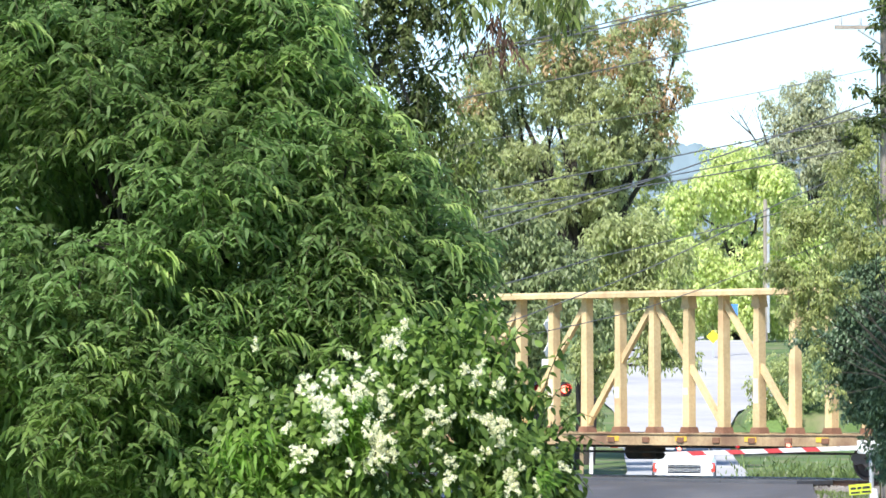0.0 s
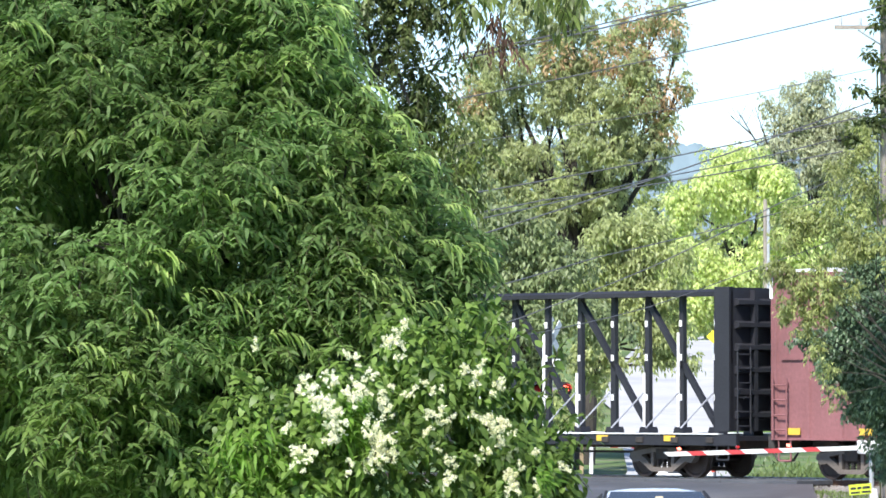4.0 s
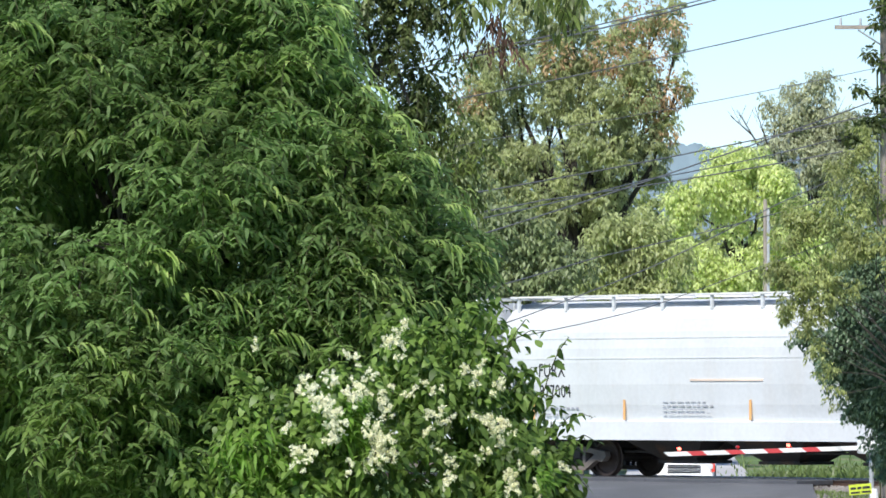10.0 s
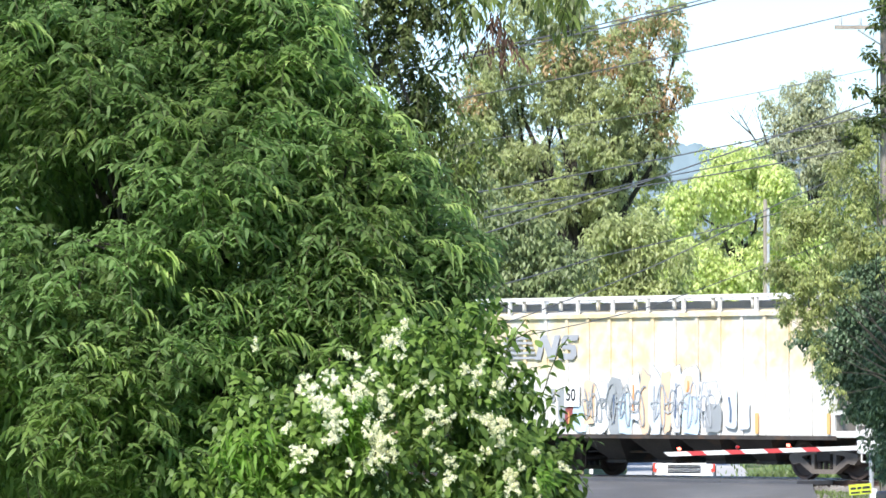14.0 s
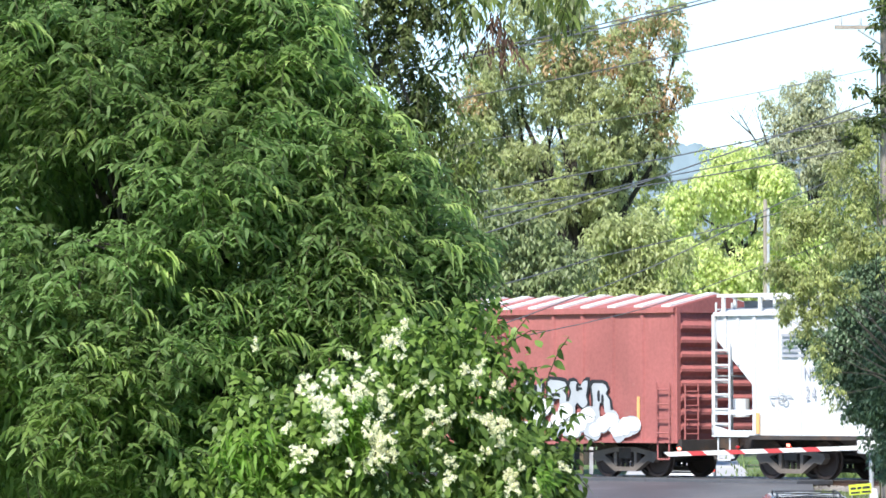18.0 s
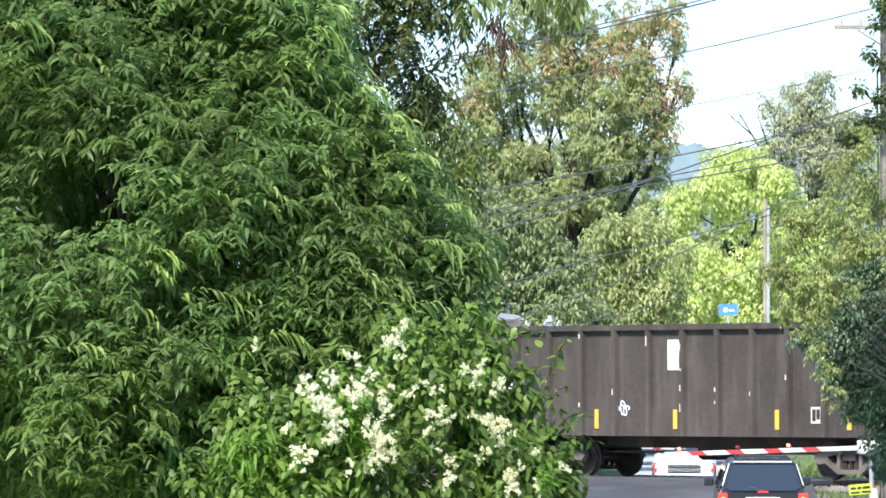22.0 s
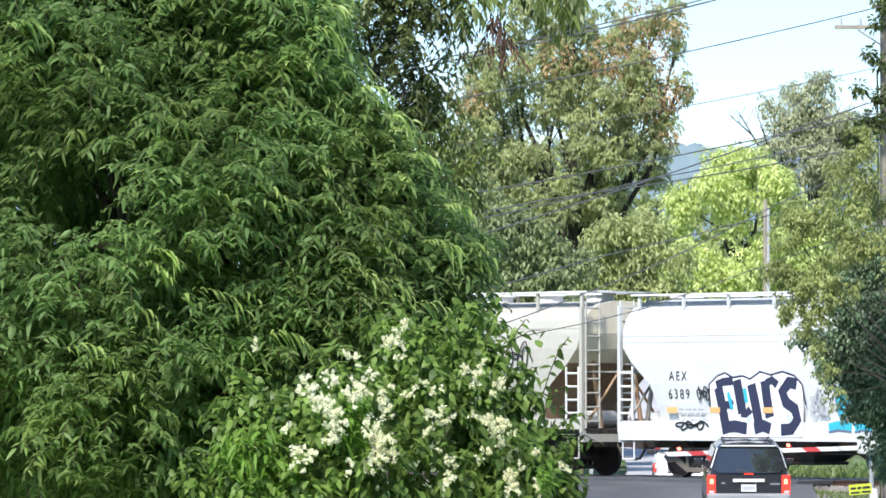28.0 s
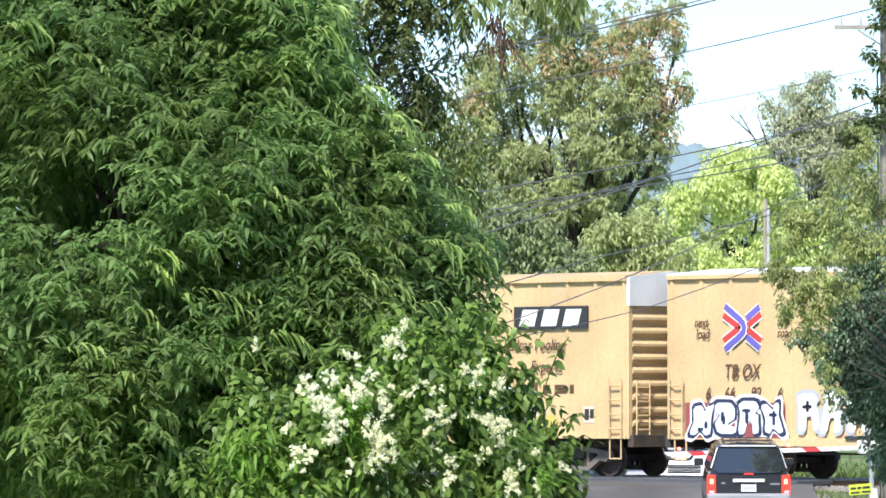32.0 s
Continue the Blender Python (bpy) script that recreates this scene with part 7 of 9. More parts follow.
def suv():
    root = thing("suv", "black compact sport utility vehicle with its brake lights on", "car")
    B = M["car_black"]
    # lower body: front at y = -2.2, tail at +2.2
    st = [(-2.18, 0.7, 0.74, 0.4, 0.62, 0.78, 0.66), (-2.05, 0.78, 0.84, 0.32, 0.72, 0.96, 0.76), (-1.2, 0.84, 0.89, 0.3, 0.8, 1.06, 0.8), (-0.9, 0.85, 0.89, 0.3, 0.85, 1.1, 0.84),
          (1.7, 0.85, 0.89, 0.3, 0.85, 1.1, 0.86), (2.1, 0.84, 0.88, 0.36, 0.8, 1.08, 0.84), (2.19, 0.8, 0.85, 0.5, 0.8, 1.04, 0.82)]
    part("body", shell(st), B, root, smooth=False)
    # greenhouse pillars and roof
    top = [(-0.18, 0.64), (0.0, 0.68), (1.75, 0.68), (1.98, 0.64)]
    bm = bmesh.new()
    lo = [(-1.05, 0.8), (-0.75, 0.84), (1.8, 0.85), (2.16, 0.82)]
    rr = []
    for (yl, wl), (yt, wt) in zip(lo, top):
        rr.append([bm.verts.new(p) for p in ((-wl, yl, 1.05), (-wt, yt, 1.62), (-wt * 0.86, yt, 1.7), (0, yt, 1.725), (wt * 0.86, yt, 1.7), (wt, yt, 1.62), (wl, yl, 1.05))])
    for a, b in zip(rr, rr[1:]):
        for i in range(6):
            bm.faces.new((a[i], a[i + 1], b[i + 1], b[i]))
    bm.faces.new(rr[0][::-1])
    bm.faces.new(rr[-1])
    bmesh.ops.recalc_face_normals(bm, faces=bm.faces[:])
    part("cabin", bm, B, root)
    pane("rear_window", [(-0.64, 2.158, 1.09), (0.64, 2.158, 1.09), (0.735, 2.14, 1.15), (0.63, 2.015, 1.55), (0.56, 2.0, 1.6), (-0.56, 2.0, 1.6), (-0.63, 2.015, 1.55), (-0.735, 2.14, 1.15)], M["car_glass"], root, -0.022)
    pane("windscreen", [(-0.72, -1.0, 1.1), (0.72, -1.0, 1.1), (0.6, -0.25, 1.62), (-0.6, -0.25, 1.62)], M["car_glass"], root, 0.012)
    for s in (-1, 1):
        for a, b in ((-0.62, 0.28), (0.36, 1.1), (1.18, 1.85)):
            pane("side_window", [(s * 0.848, a, 1.12), (s * 0.848, b, 1.12), (s * 0.69, b - 0.02, 1.58), (s * 0.69, a + (0.35 if a < 0 else 0.0), 1.58)], M["car_glass"], root, 0.012 * (1 if s > 0 else -1))
        rail = rods([((s * 0.5, -0.1, 1.75), (s * 0.5, 1.7, 1.75)), ((s * 0.5, -0.1, 1.75), (s * 0.5, -0.2, 1.69)), ((s * 0.5, 1.7, 1.75), (s * 0.5, 1.82, 1.69))], 0.014)
        part("roof_rail", rail, M["car_trim"], root)
        lamp = boxed(min(s * 0.7, s * 0.885), max(s * 0.7, s * 0.885), 2.08, 2.215, 0.6, 1.05, bevel=0.025)
        t = part("tail_lamp", lamp, M["tail_on"], root, "glowing red tail lamp")
        part("reversing_lens", boxed(min(s * 0.73, s * 0.86), max(s * 0.76, s * 0.84), 2.212, 2.222, 0.67, 0.72), M["lamp_clear"], t)
        part("lamp_core", boxed(min(s * 0.745, s * 0.825), max(s * 0.745, s * 0.825), 2.21, 2.221, 0.86, 0.97, bevel=0.02), M["tail_core"], t)
    part("roof_spoiler", boxed(-0.58, 0.58, 1.94, 2.06, 1.645, 1.68, bevel=0.016), M["car_silver"], root, "silver roof edge")
    for s in (-1, 1):
        part("pillar_trim", rods([((s * 0.665, 2.01, 1.62), (s * 0.8, 2.15, 1.2))], 0.011), M["car_silver"], root)
    for y in (0.3, 1.4):
        part("roof_crossbar", boxed(-0.5, 0.5, y - 0.03, y + 0.03, 1.738, 1.756), M["car_trim"], root)
    part("bumper", boxed(-0.88, 0.88, 2.05, 2.28, 0.4, 0.66, bevel=0.05), M["car_grey"], root)
    part("handle_bar", boxed(-0.34, 0.34, 2.19, 2.235, 0.9, 0.97, bevel=0.015), M["car_white"], root, "bright tailgate handle bar")
    pl = part("number_plate", boxed(-0.16, 0.16, 2.2, 2.225, 0.7, 0.85), M["plate"], root)
    bm = bmesh.new()
    for k in range(6):
        box(bm, -0.12 + k * 0.042, -0.095 + k * 0.042, 2.225, 2.229, 0.74, 0.81)
    part("plate_marks", bm, M["grey_mark"], pl)
    part("badge", boxed(-0.66, -0.46, 2.2, 2.216, 0.84, 0.88), M["chrome"], root)
    part("badge", boxed(0.5, 0.58, 2.2, 2.216, 0.86, 0.9), M["chrome"], root)
    part("wiper", rods([((0.0, 2.18, 1.1), (0.36, 2.13, 1.2))], 0.014), M["car_trim"], root)
    part("high_brake_lamp", boxed(-0.1, 0.1, 2.19, 2.2, 1.06, 1.09), M["tail_on"], root)
    for s in (-1, 1):
        part("headrest", boxed(s * 0.36 - 0.13, s * 0.36 + 0.13, 0.9, 1.02, 1.2, 1.42, bevel=0.04), M["seat_dark"], root)
    mirrors(root, -0.75, 0.88, 1.16, M["car_black"])
    road_wheels(root, (-1.32, 1.3), 0.88, 0.35)
    return root


def sedan(name, label, paint, hood=True):
    root = thing(name, label, "car")
    B = M[paint]
    st = [(-2.25, 0.66, 0.7, 0.3, 0.5, 0.62, 0.6), (-2.12, 0.76, 0.82, 0.24, 0.56, 0.74, 0.72), (-1.2, 0.82, 0.88, 0.2, 0.66, 0.88, 0.78), (-0.85, 0.83, 0.88, 0.2, 0.7, 0.92, 0.82),
          (1.35, 0.83, 0.88, 0.22, 0.7, 0.94, 0.82), (2.1, 0.8, 0.85, 0.26, 0.68, 0.94, 0.76), (2.28, 0.7, 0.76, 0.38, 0.62, 0.86, 0.68)]
    part("body", shell(st), B, root)
    bm = bmesh.new()
    rr = []
    roof = [(-1.0, 0.92), (-0.25, 1.36), (-0.1, 1.41), (0.1, 1.44), (0.4, 1.455), (0.7, 1.44), (0.9, 1.405), (1.0, 1.36), (1.6, 0.94)]
    for y, h in roof:
        k = (h - 0.88) / 0.57
        w = 0.82 - 0.24 * k
        rr.append([bm.verts.new(q) for q in ((-0.82, y, 0.88), (-w, y, h - 0.07 * k), (-w * 0.88, y, h - 0.02 * k), (-w * 0.5, y, h + 0.008), (0, y, h + 0.015), (w * 0.5, y, h + 0.008), (w * 0.88, y, h - 0.02 * k), (w, y, h - 0.07 * k), (0.82, y, 0.88))])
    for a, b in zip(rr, rr[1:]):
        for i in range(8):
            bm.faces.new((a[i], a[i + 1], b[i + 1], b[i]))
    bm.faces.new(rr[0][::-1])
    bm.faces.new(rr[-1])
    bmesh.ops.recalc_face_normals(bm, faces=bm.faces[:])
    part("cabin", bm, B, root, smooth=True)
    pane("windscreen", [(-0.74, -0.97, 0.94), (0.74, -0.97, 0.94), (0.54, -0.27, 1.35), (-0.54, -0.27, 1.35)], M["screen_glass"], root, 0.03)
    pane("rear_window", [(0.7, 1.57, 0.95), (-0.7, 1.57, 0.95), (-0.5, 0.99, 1.38), (0.5, 0.99, 1.38)], M["car_glass"], root, 0.012)
    for s in (-1, 1):
        for a, b, c0, c1 in ((-0.78, 0.2, -0.12, 0.22), (0.28, 1.2, 0.28, 0.82)):
            pane("side_window", [(s * 0.815, a, 0.95), (s * 0.815, b, 0.95), (s * 0.615, c1, 1.34), (s * 0.615, c0, 1.34)], M["side_glass"], root, 0.014 * (1 if s > 0 else -1))
            part("window_trim", rods([((s * 0.825, a, 0.94), (s * 0.825, b, 0.94)), ((s * 0.63, c0, 1.36), (s * 0.63, c1, 1.36)), ((s * 0.825, a, 0.94), (s * 0.63, c0, 1.36)), ((s * 0.825, b, 0.94), (s * 0.63, c1, 1.36))], 0.016), M["car_trim"], root)
        part("pillar_trim", rods([((s * 0.78, -0.98, 0.92), (s * 0.585, -0.2, 1.39))], 0.02), M["car_trim"], root)
        hl = part("headlamp", boxed(min(s * 0.5, s * 0.8), max(s * 0.5, s * 0.8), -2.24, -2.1, 0.54, 0.68, bevel=0.02), M["lamp_clear"], root)
        part("turn_lamp", boxed(min(s * 0.76, s * 0.85), max(s * 0.76, s * 0.85), -2.22, -2.05, 0.46, 0.7), M["amber"], hl)
        part("tail_lamp", boxed(min(s * 0.5, s * 0.8), max(s * 0.5, s * 0.8), 2.18, 2.3, 0.62, 0.8, bevel=0.02), M["tail_off"], root)
    for i in range(4):
        part("grille_bar", boxed(-0.45, 0.45, -2.3, -2.24, 0.42 + i * 0.07, 0.45 + i * 0.07), M["car_trim"] if i % 2 == 0 else M["chrome"], root)
    part("bumper", boxed(-0.8, 0.8, -2.34, -2.1, 0.24, 0.42, bevel=0.05), B, root)
    part("number_plate", boxed(-0.16, 0.16, -2.36, -2.33, 0.28, 0.4), M["plate"], root)
    part("window_sticker", boxed(-0.04, 0.05, -0.71, -0.69, 1.14, 1.3), M["buffed"], root)
    mirrors(root, -0.72, 0.84, 0.99, M["car_trim"])
    road_wheels(root, (-1.4, 1.35), 0.87, 0.32)
    return root


SUV = suv()
SEDAN = sedan("sedan", "silver-white sedan with dark window trim", "car_silver")
WAITING = sedan("waiting_car", "white car waiting at the far side of the crossing", "car_white")
WAITING.matrix_basis = pose(6.75, 146.8, ground_z(6.6, 145.0, True) + 0.02, 0, 0, -3)


# ---- trees, shrubs and the flowering vine ----
M["leaf_near"] = leaf_mat("glossy_lance_leaves", (0.118, 0.195, 0.064), (0.25, 0.38, 0.135), 0.6, 0.5, 0.35, ((1.1, 1.0, 0.8), 1.3))
M["leaf_fern"] = leaf_mat("fresh_bright_green_leaves", (0.1, 0.2, 0.028), (0.2, 0.34, 0.06), 0.5, 0.5, 0.3)
M["leaf_vine"] = leaf_mat("vine_leaves", (0.065, 0.115, 0.025), (0.23, 0.345, 0.08), 0.45, 0.45, 0.35)
M["leaf_hang"] = leaf_mat("dark_hanging_leaflets", (0.054, 0.078, 0.025), (0.144, 0.186, 0.0562), 0.35, 0.5)
M["leaf_fringe"] = leaf_mat("olive_fringe_leaflets", (0.081, 0.117, 0.0286), (0.23, 0.299, 0.078), 0.45, 0.4)
M["leaf_dead"] = leaf_mat("withered_brown_leaflets", (0.06, 0.03, 0.018), (0.14, 0.075, 0.045), 0.2, 0.7)
# walnut and understory tones are raised: distance haze is put into the colour
M["leaf_walnut"] = leaf_mat("olive_tree_leaves", (0.25, 0.285, 0.135), (0.48, 0.52, 0.26), 0.5, 0.5)
M["leaf_rusty"] = leaf_mat("turning_orange_leaves", (0.33, 0.21, 0.11), (0.5, 0.36, 0.2), 0.35, 0.6)
M["leaf_dark"] = leaf_mat("dark_understory_leaves", (0.17, 0.215, 0.105), (0.3, 0.36, 0.165), 0.38, 0.5)
# lime leaves lightened, the sun's brightness being part of the base colour
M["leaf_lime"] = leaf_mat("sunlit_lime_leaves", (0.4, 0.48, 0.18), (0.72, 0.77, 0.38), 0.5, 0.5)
M["leaf_under"] = leaf_mat("yellow_green_understory", (0.275, 0.317, 0.138), (0.475, 0.525, 0.228), 0.4, 0.5)
# young growth, with sunlight on the outer sprays put into the paler colour
M["leaf_shoot"] = leaf_mat("pale_sunlit_young_shoots", (0.24, 0.35, 0.09), (0.46, 0.58, 0.2), 0.55, 0.45, 0.4)
M["leaf_grey"] = leaf_mat("grey_green_leaves", (0.27, 0.29, 0.18), (0.5, 0.52, 0.34), 0.4, 0.6)
M["leaf_olive"] = leaf_mat("yellow_olive_leaves", (0.18, 0.23, 0.08), (0.45, 0.51, 0.19), 0.45, 0.5)
M["leaf_roadside"] = leaf_mat("dim_olive_roadside_leaves", (0.186, 0.223, 0.084), (0.448, 0.484, 0.186), 0.45, 0.5)
M["leaf_bush"] = leaf_mat("blue_green_bush_leaves", (0.07, 0.125, 0.075), (0.21, 0.3, 0.17), 0.36, 0.42)
M["petal"] = leaf_mat("cream_white_petals", (0.72, 0.71, 0.48), (0.9, 0.88, 0.68), 0.35, 0.6)
M["bark"] = mat("rough_grey_bark", (0.05, 0.043, 0.036), 0.9, 0, 0.4, 3, 0.8)
M["twig"] = mat("thin_brown_twigs", (0.075, 0.08, 0.032), 0.85, 0, 0.3, 5, 0.2)
RNG = np.random.default_rng(7)


def unit(v):
    return v / np.maximum(np.linalg.norm(v, axis=-1, keepdims=True), 1e-9)


def leaves(name, base, way, length, width, material, parent=None, curl=0.35, simple=False, label="", kind="stuff"):
    """A mass of single leaf blades: base points, directions, lengths, widths."""
    n = len(base)
    way = unit(way)
    side = unit(np.cross(way, np.array([0.0, 0.0, 1.0]) + RNG.normal(0, 0.45, (n, 3))))
    L, W = np.asarray(length)[:, None], np.asarray(width)[:, None]
    down = np.array([0.0, 0.0, -1.0]) * L * curl
    fold = np.cross(side, way) * W * 0.25

    def at(t, w):
        return base + way * L * t + down * t * t + side * W * w + fold * abs(w) * 1.2
    if simple:
        vs = np.stack([at(0, 0), at(0.45, -0.5), at(0.45, 0.5), at(1, 0)], 1).reshape(-1, 3)
        k, tri, quad = 4, [(0, 2, 1), (1, 2, 3)], []
    else:
        vs = np.stack([at(0, 0), at(0.24, -0.46), at(0.24, 0.46), at(0.52, -0.48), at(0.52, 0.48), at(0.8, -0.26), at(0.8, 0.26), at(1, 0)], 1).reshape(-1, 3)
        k, tri, quad = 8, [(0, 2, 1), (5, 6, 7)], [(1, 2, 4, 3), (3, 4, 6, 5)]
    me = bpy.data.meshes.new(name)
    idx = np.arange(n)[:, None] * k
    loops, sizes = [], []
    for f in tri + quad:
        loops.append(idx + np.array(f))
        sizes.append(np.full(n, len(f)))
    nl = int(sum(s.sum() for s in sizes))
    me.vertices.add(n * k)
    me.vertices.foreach_set("co", vs.astype(np.float32).ravel())
    me.loops.add(nl)
    me.loops.foreach_set("vertex_index", np.concatenate([a.ravel() for a in loops]).astype(np.int32))
    sz = np.concatenate(sizes)
    me.polygons.add(len(sz))
    me.polygons.foreach_set("loop_start", (np.cumsum(sz) - sz).astype(np.int32))
    me.polygons.foreach_set("loop_total", sz.astype(np.int32))
    me.update(calc_edges=True)
    me.materials.append(material)
    ob = piece(name, me, parent, None, label)
    return tagged(ob, kind=kind)


def shell_points(lumps, n, inner=0.25, front=0.0):
    """Points in the outer part of a set of round lumps (x, y, z, r), with outward directions; front favours the -y side."""
    lumps = np.array(lumps, float)
    area = lumps[:, 3] ** 2
    pick = RNG.choice(len(lumps), n, p=area / area.sum())
    d = unit(RNG.normal(0, 1, (n, 3)))
    d[:, 1] = np.where(RNG.random(n) < front, -np.abs(d[:, 1]), d[:, 1])
    rad = lumps[pick, 3] * (1 - inner * RNG.random(n) ** 1.5)
    p = lumps[pick, :3] + d * (rad * (1 + 0.18 * np.sin(d[:, 0] * 5 + pick) * np.cos(d[:, 2] * 6 + pick * 2)))[:, None]
    return p, d


def sprays(points, dirs, count, reach, leaf, wide, droop=0.9, out=0.55, lateral=0.75, fall=0.85, lift=0.15, loose=0.36):
    """Twigs that arch out and down with leaves hanging in two ranks; gives leaf bases, ways, sizes and twig lines."""
    B, V, Ls, Ws, twigs = [], [], [], [], []
    n = len(points)
    az = RNG.normal(0, 0.5, (n, 3))
    d0 = unit(dirs + az * 0.8 + np.array([0, 0, lift]))
    reach = reach * RNG.uniform(0.6, 1.35, (n, 1))
    for k in range(count):
        t = (k + 0.5) / count
        c = points + d0 * reach * t + np.array([0, 0, -1.0]) * reach * droop * t * t
        tang = unit(d0 + np.array([0, 0, -2.0]) * droop * t)
        side = unit(np.cross(tang, np.array([0, 0, 1.0])) + 1e-6) * (1 if k % 2 else -1)
        w = unit(side * lateral + tang * out + np.array([0, 0, -fall]) + RNG.normal(0, loose, (n, 3)))
        size = leaf * RNG.uniform(0.65, 1.15, n) * (0.8 + 0.35 * math.sin(math.pi * t))
        B.append(c)
        V.append(w)
        Ls.append(size)
        Ws.append(size * wide * RNG.uniform(0.8, 1.2, n))
        if k % 4 == 0 or k == count - 1:
            twigs.append(c)
    return np.concatenate(B), np.concatenate(V), np.concatenate(Ls), np.concatenate(Ws), twigs


def twig_mesh(name, chains, r, parent, every=1):
    verts, faces = [], []
    pts = np.stack(chains, 1)[::every]
    for line in pts:
        for a, b in zip(line, line[1:]):
            k = len(verts)
            for p in (a, b):
                verts += [(p[0] - r, p[1], p[2]), (p[0] + r, p[1], p[2]), (p[0], p[1] - r, p[2] + r)]
            faces += [(k, k + 1, k + 4, k + 3), (k + 1, k + 2, k + 5, k + 4), (k + 2, k, k + 3, k + 5)]
    me = bpy.data.meshes.new(name)
    me.from_pydata(verts, [], faces)
    me.materials.append(M["twig"])
    return tagged(piece(name, me, parent), kind="stuff")


def limbs(root, foot, lumps, r0, fork, material=None):
    """Trunk from the foot to the fork and a tapering bent limb out to each lump."""
    foot, fork = Vector(foot), Vector(fork)
    bm = bmesh.new()
    mid = foot.lerp(fork, 0.5) + Vector((r0 * 0.8, 0, 0))
    rod(bm, foot - Vector((0, 0, 0.3)), mid, r0 * 1.15, 10, r0 * 0.95)
    rod(bm, mid, fork, r0 * 0.95, 10, r0 * 0.75)
    part("trunk", bm, material or M["bark"], root)
    rnd = random.Random(len(lumps))
    for x, y, z, r in lumps:
        tip = Vector((x, y, z))
        a = fork.lerp(foot, rnd.uniform(0.0, 0.25))
        bend = a.lerp(tip, 0.5) + Vector((rnd.uniform(-0.15, 0.15), rnd.uniform(-0.1, 0.1), rnd.uniform(0.0, 0.2))) * (tip - a).length
        bm = bmesh.new()
        rod(bm, a, bend, r0 * 0.5, 7, r0 * 0.32)
        rod(bm, bend, tip, r0 * 0.32, 6, r0 * 0.1)
        for k in range(3):
            e = tip + Vector((rnd.uniform(-1, 1), rnd.uniform(-1, 1), rnd.uniform(-0.3, 1))) * r * 0.8
            rod(bm, bend.lerp(tip, 0.55 + 0.15 * k), e, r0 * 0.15, 5, r0 * 0.04)
        part("limb", bm, material or M["bark"], root)


def billows(lumps, k, size, front=0.7, near=0.78, far=0.78):
    """Smaller rounded masses set over the faces of large ones, so that the crown bulges and parts."""
    out = []
    for x, y, z, r in lumps:
        d = unit(RNG.normal(0, 1, (k, 3)))
        d[:, 1] = np.where(RNG.random(k) < front, -np.abs(d[:, 1]), d[:, 1])
        for v in d:
            c = np.array([x, y, z]) + v * r * RNG.uniform(near, far)
            out.append((c[0], c[1], c[2], r * size * RNG.uniform(0.75, 1.2)))
    return out


def single_leaves(root, b, v, l, w, material, curl, n=280, name="leaf"):
    """The frontmost blades, each an object of its own on one of a few shared blades."""
    blades = []
    for k in range(4):
        c = curl * (0.7 + 0.25 * k)
        me = bpy.data.meshes.new(name)
        rows = [(0, 0), (0.3, 0.5), (0.68, 0.36), (1, 0)]
        vs = [(0, 0, 0)] + [(s_ * h, t, -c * t * t + 0.1 * h) for t, h in rows[1:3] for s_ in (-1, 1)] + [(0, 1, -c)]
        me.from_pydata(vs, [], [(0, 2, 1), (1, 2, 4, 3), (3, 4, 5)])
        me.materials.append(material)
        blades.append(me)
    pick = np.argsort(b[:, 1])[:n * 3:3]
    for i in pick:
        way = Vector(v[i]).normalized()
        side = way.cross(Vector((0, 0, 1))).normalized()
        up = side.cross(way)
        m = Matrix((side * w[i], way * l[i], up * l[i])).transposed().to_4x4()
        m.translation = Vector(b[i]) + Vector((0, -0.02, 0))
        piece(name, blades[int(i) % 4], root, m)


def shoots(starts, aims, count, reach, leaf, wide, material, root, curl, name, droop=0.75):
    """Arching shoots: a stem that rises, bends over and carries two ranks of long blades that hook downwards."""
    n = len(starts)
    P, D = np.array(starts, float), unit(np.array(aims, float))
    R = np.asarray(reach, float).reshape(-1, 1) * np.ones((n, 1))
    B, V, L, W, chain = [], [], [], [], []
    for k in range(count):
        t = (k + 0.6) / count
        c = P + D * R * t + np.array([0, 0, -1.0]) * R * droop * t * t
        tang = unit(D + np.array([0, 0, -2.0]) * droop * t)
        side = unit(np.cross(tang, np.array([0.0, 0.6, 1.0]))) * (1 if k % 2 else -1)
        B.append(c)
        V.append(unit(side * 0.75 + tang * 0.75 + np.array([0, 0, 0.1]) + RNG.normal(0, 0.22, (n, 3))))
        size = leaf * RNG.uniform(0.75, 1.15, n) * (1.0 - 0.45 * max(0.0, t - 0.55) / 0.45)
        L.append(size)
        W.append(size * wide * RNG.uniform(0.8, 1.2, n))
        if k % 3 == 0 or k == count - 1:
            chain.append(c)
    leaves(name, np.concatenate(B), np.concatenate(V), np.concatenate(L), np.concatenate(W), material, root, curl)
    twig_mesh("shoot_stem", chain, 0.0028, root)


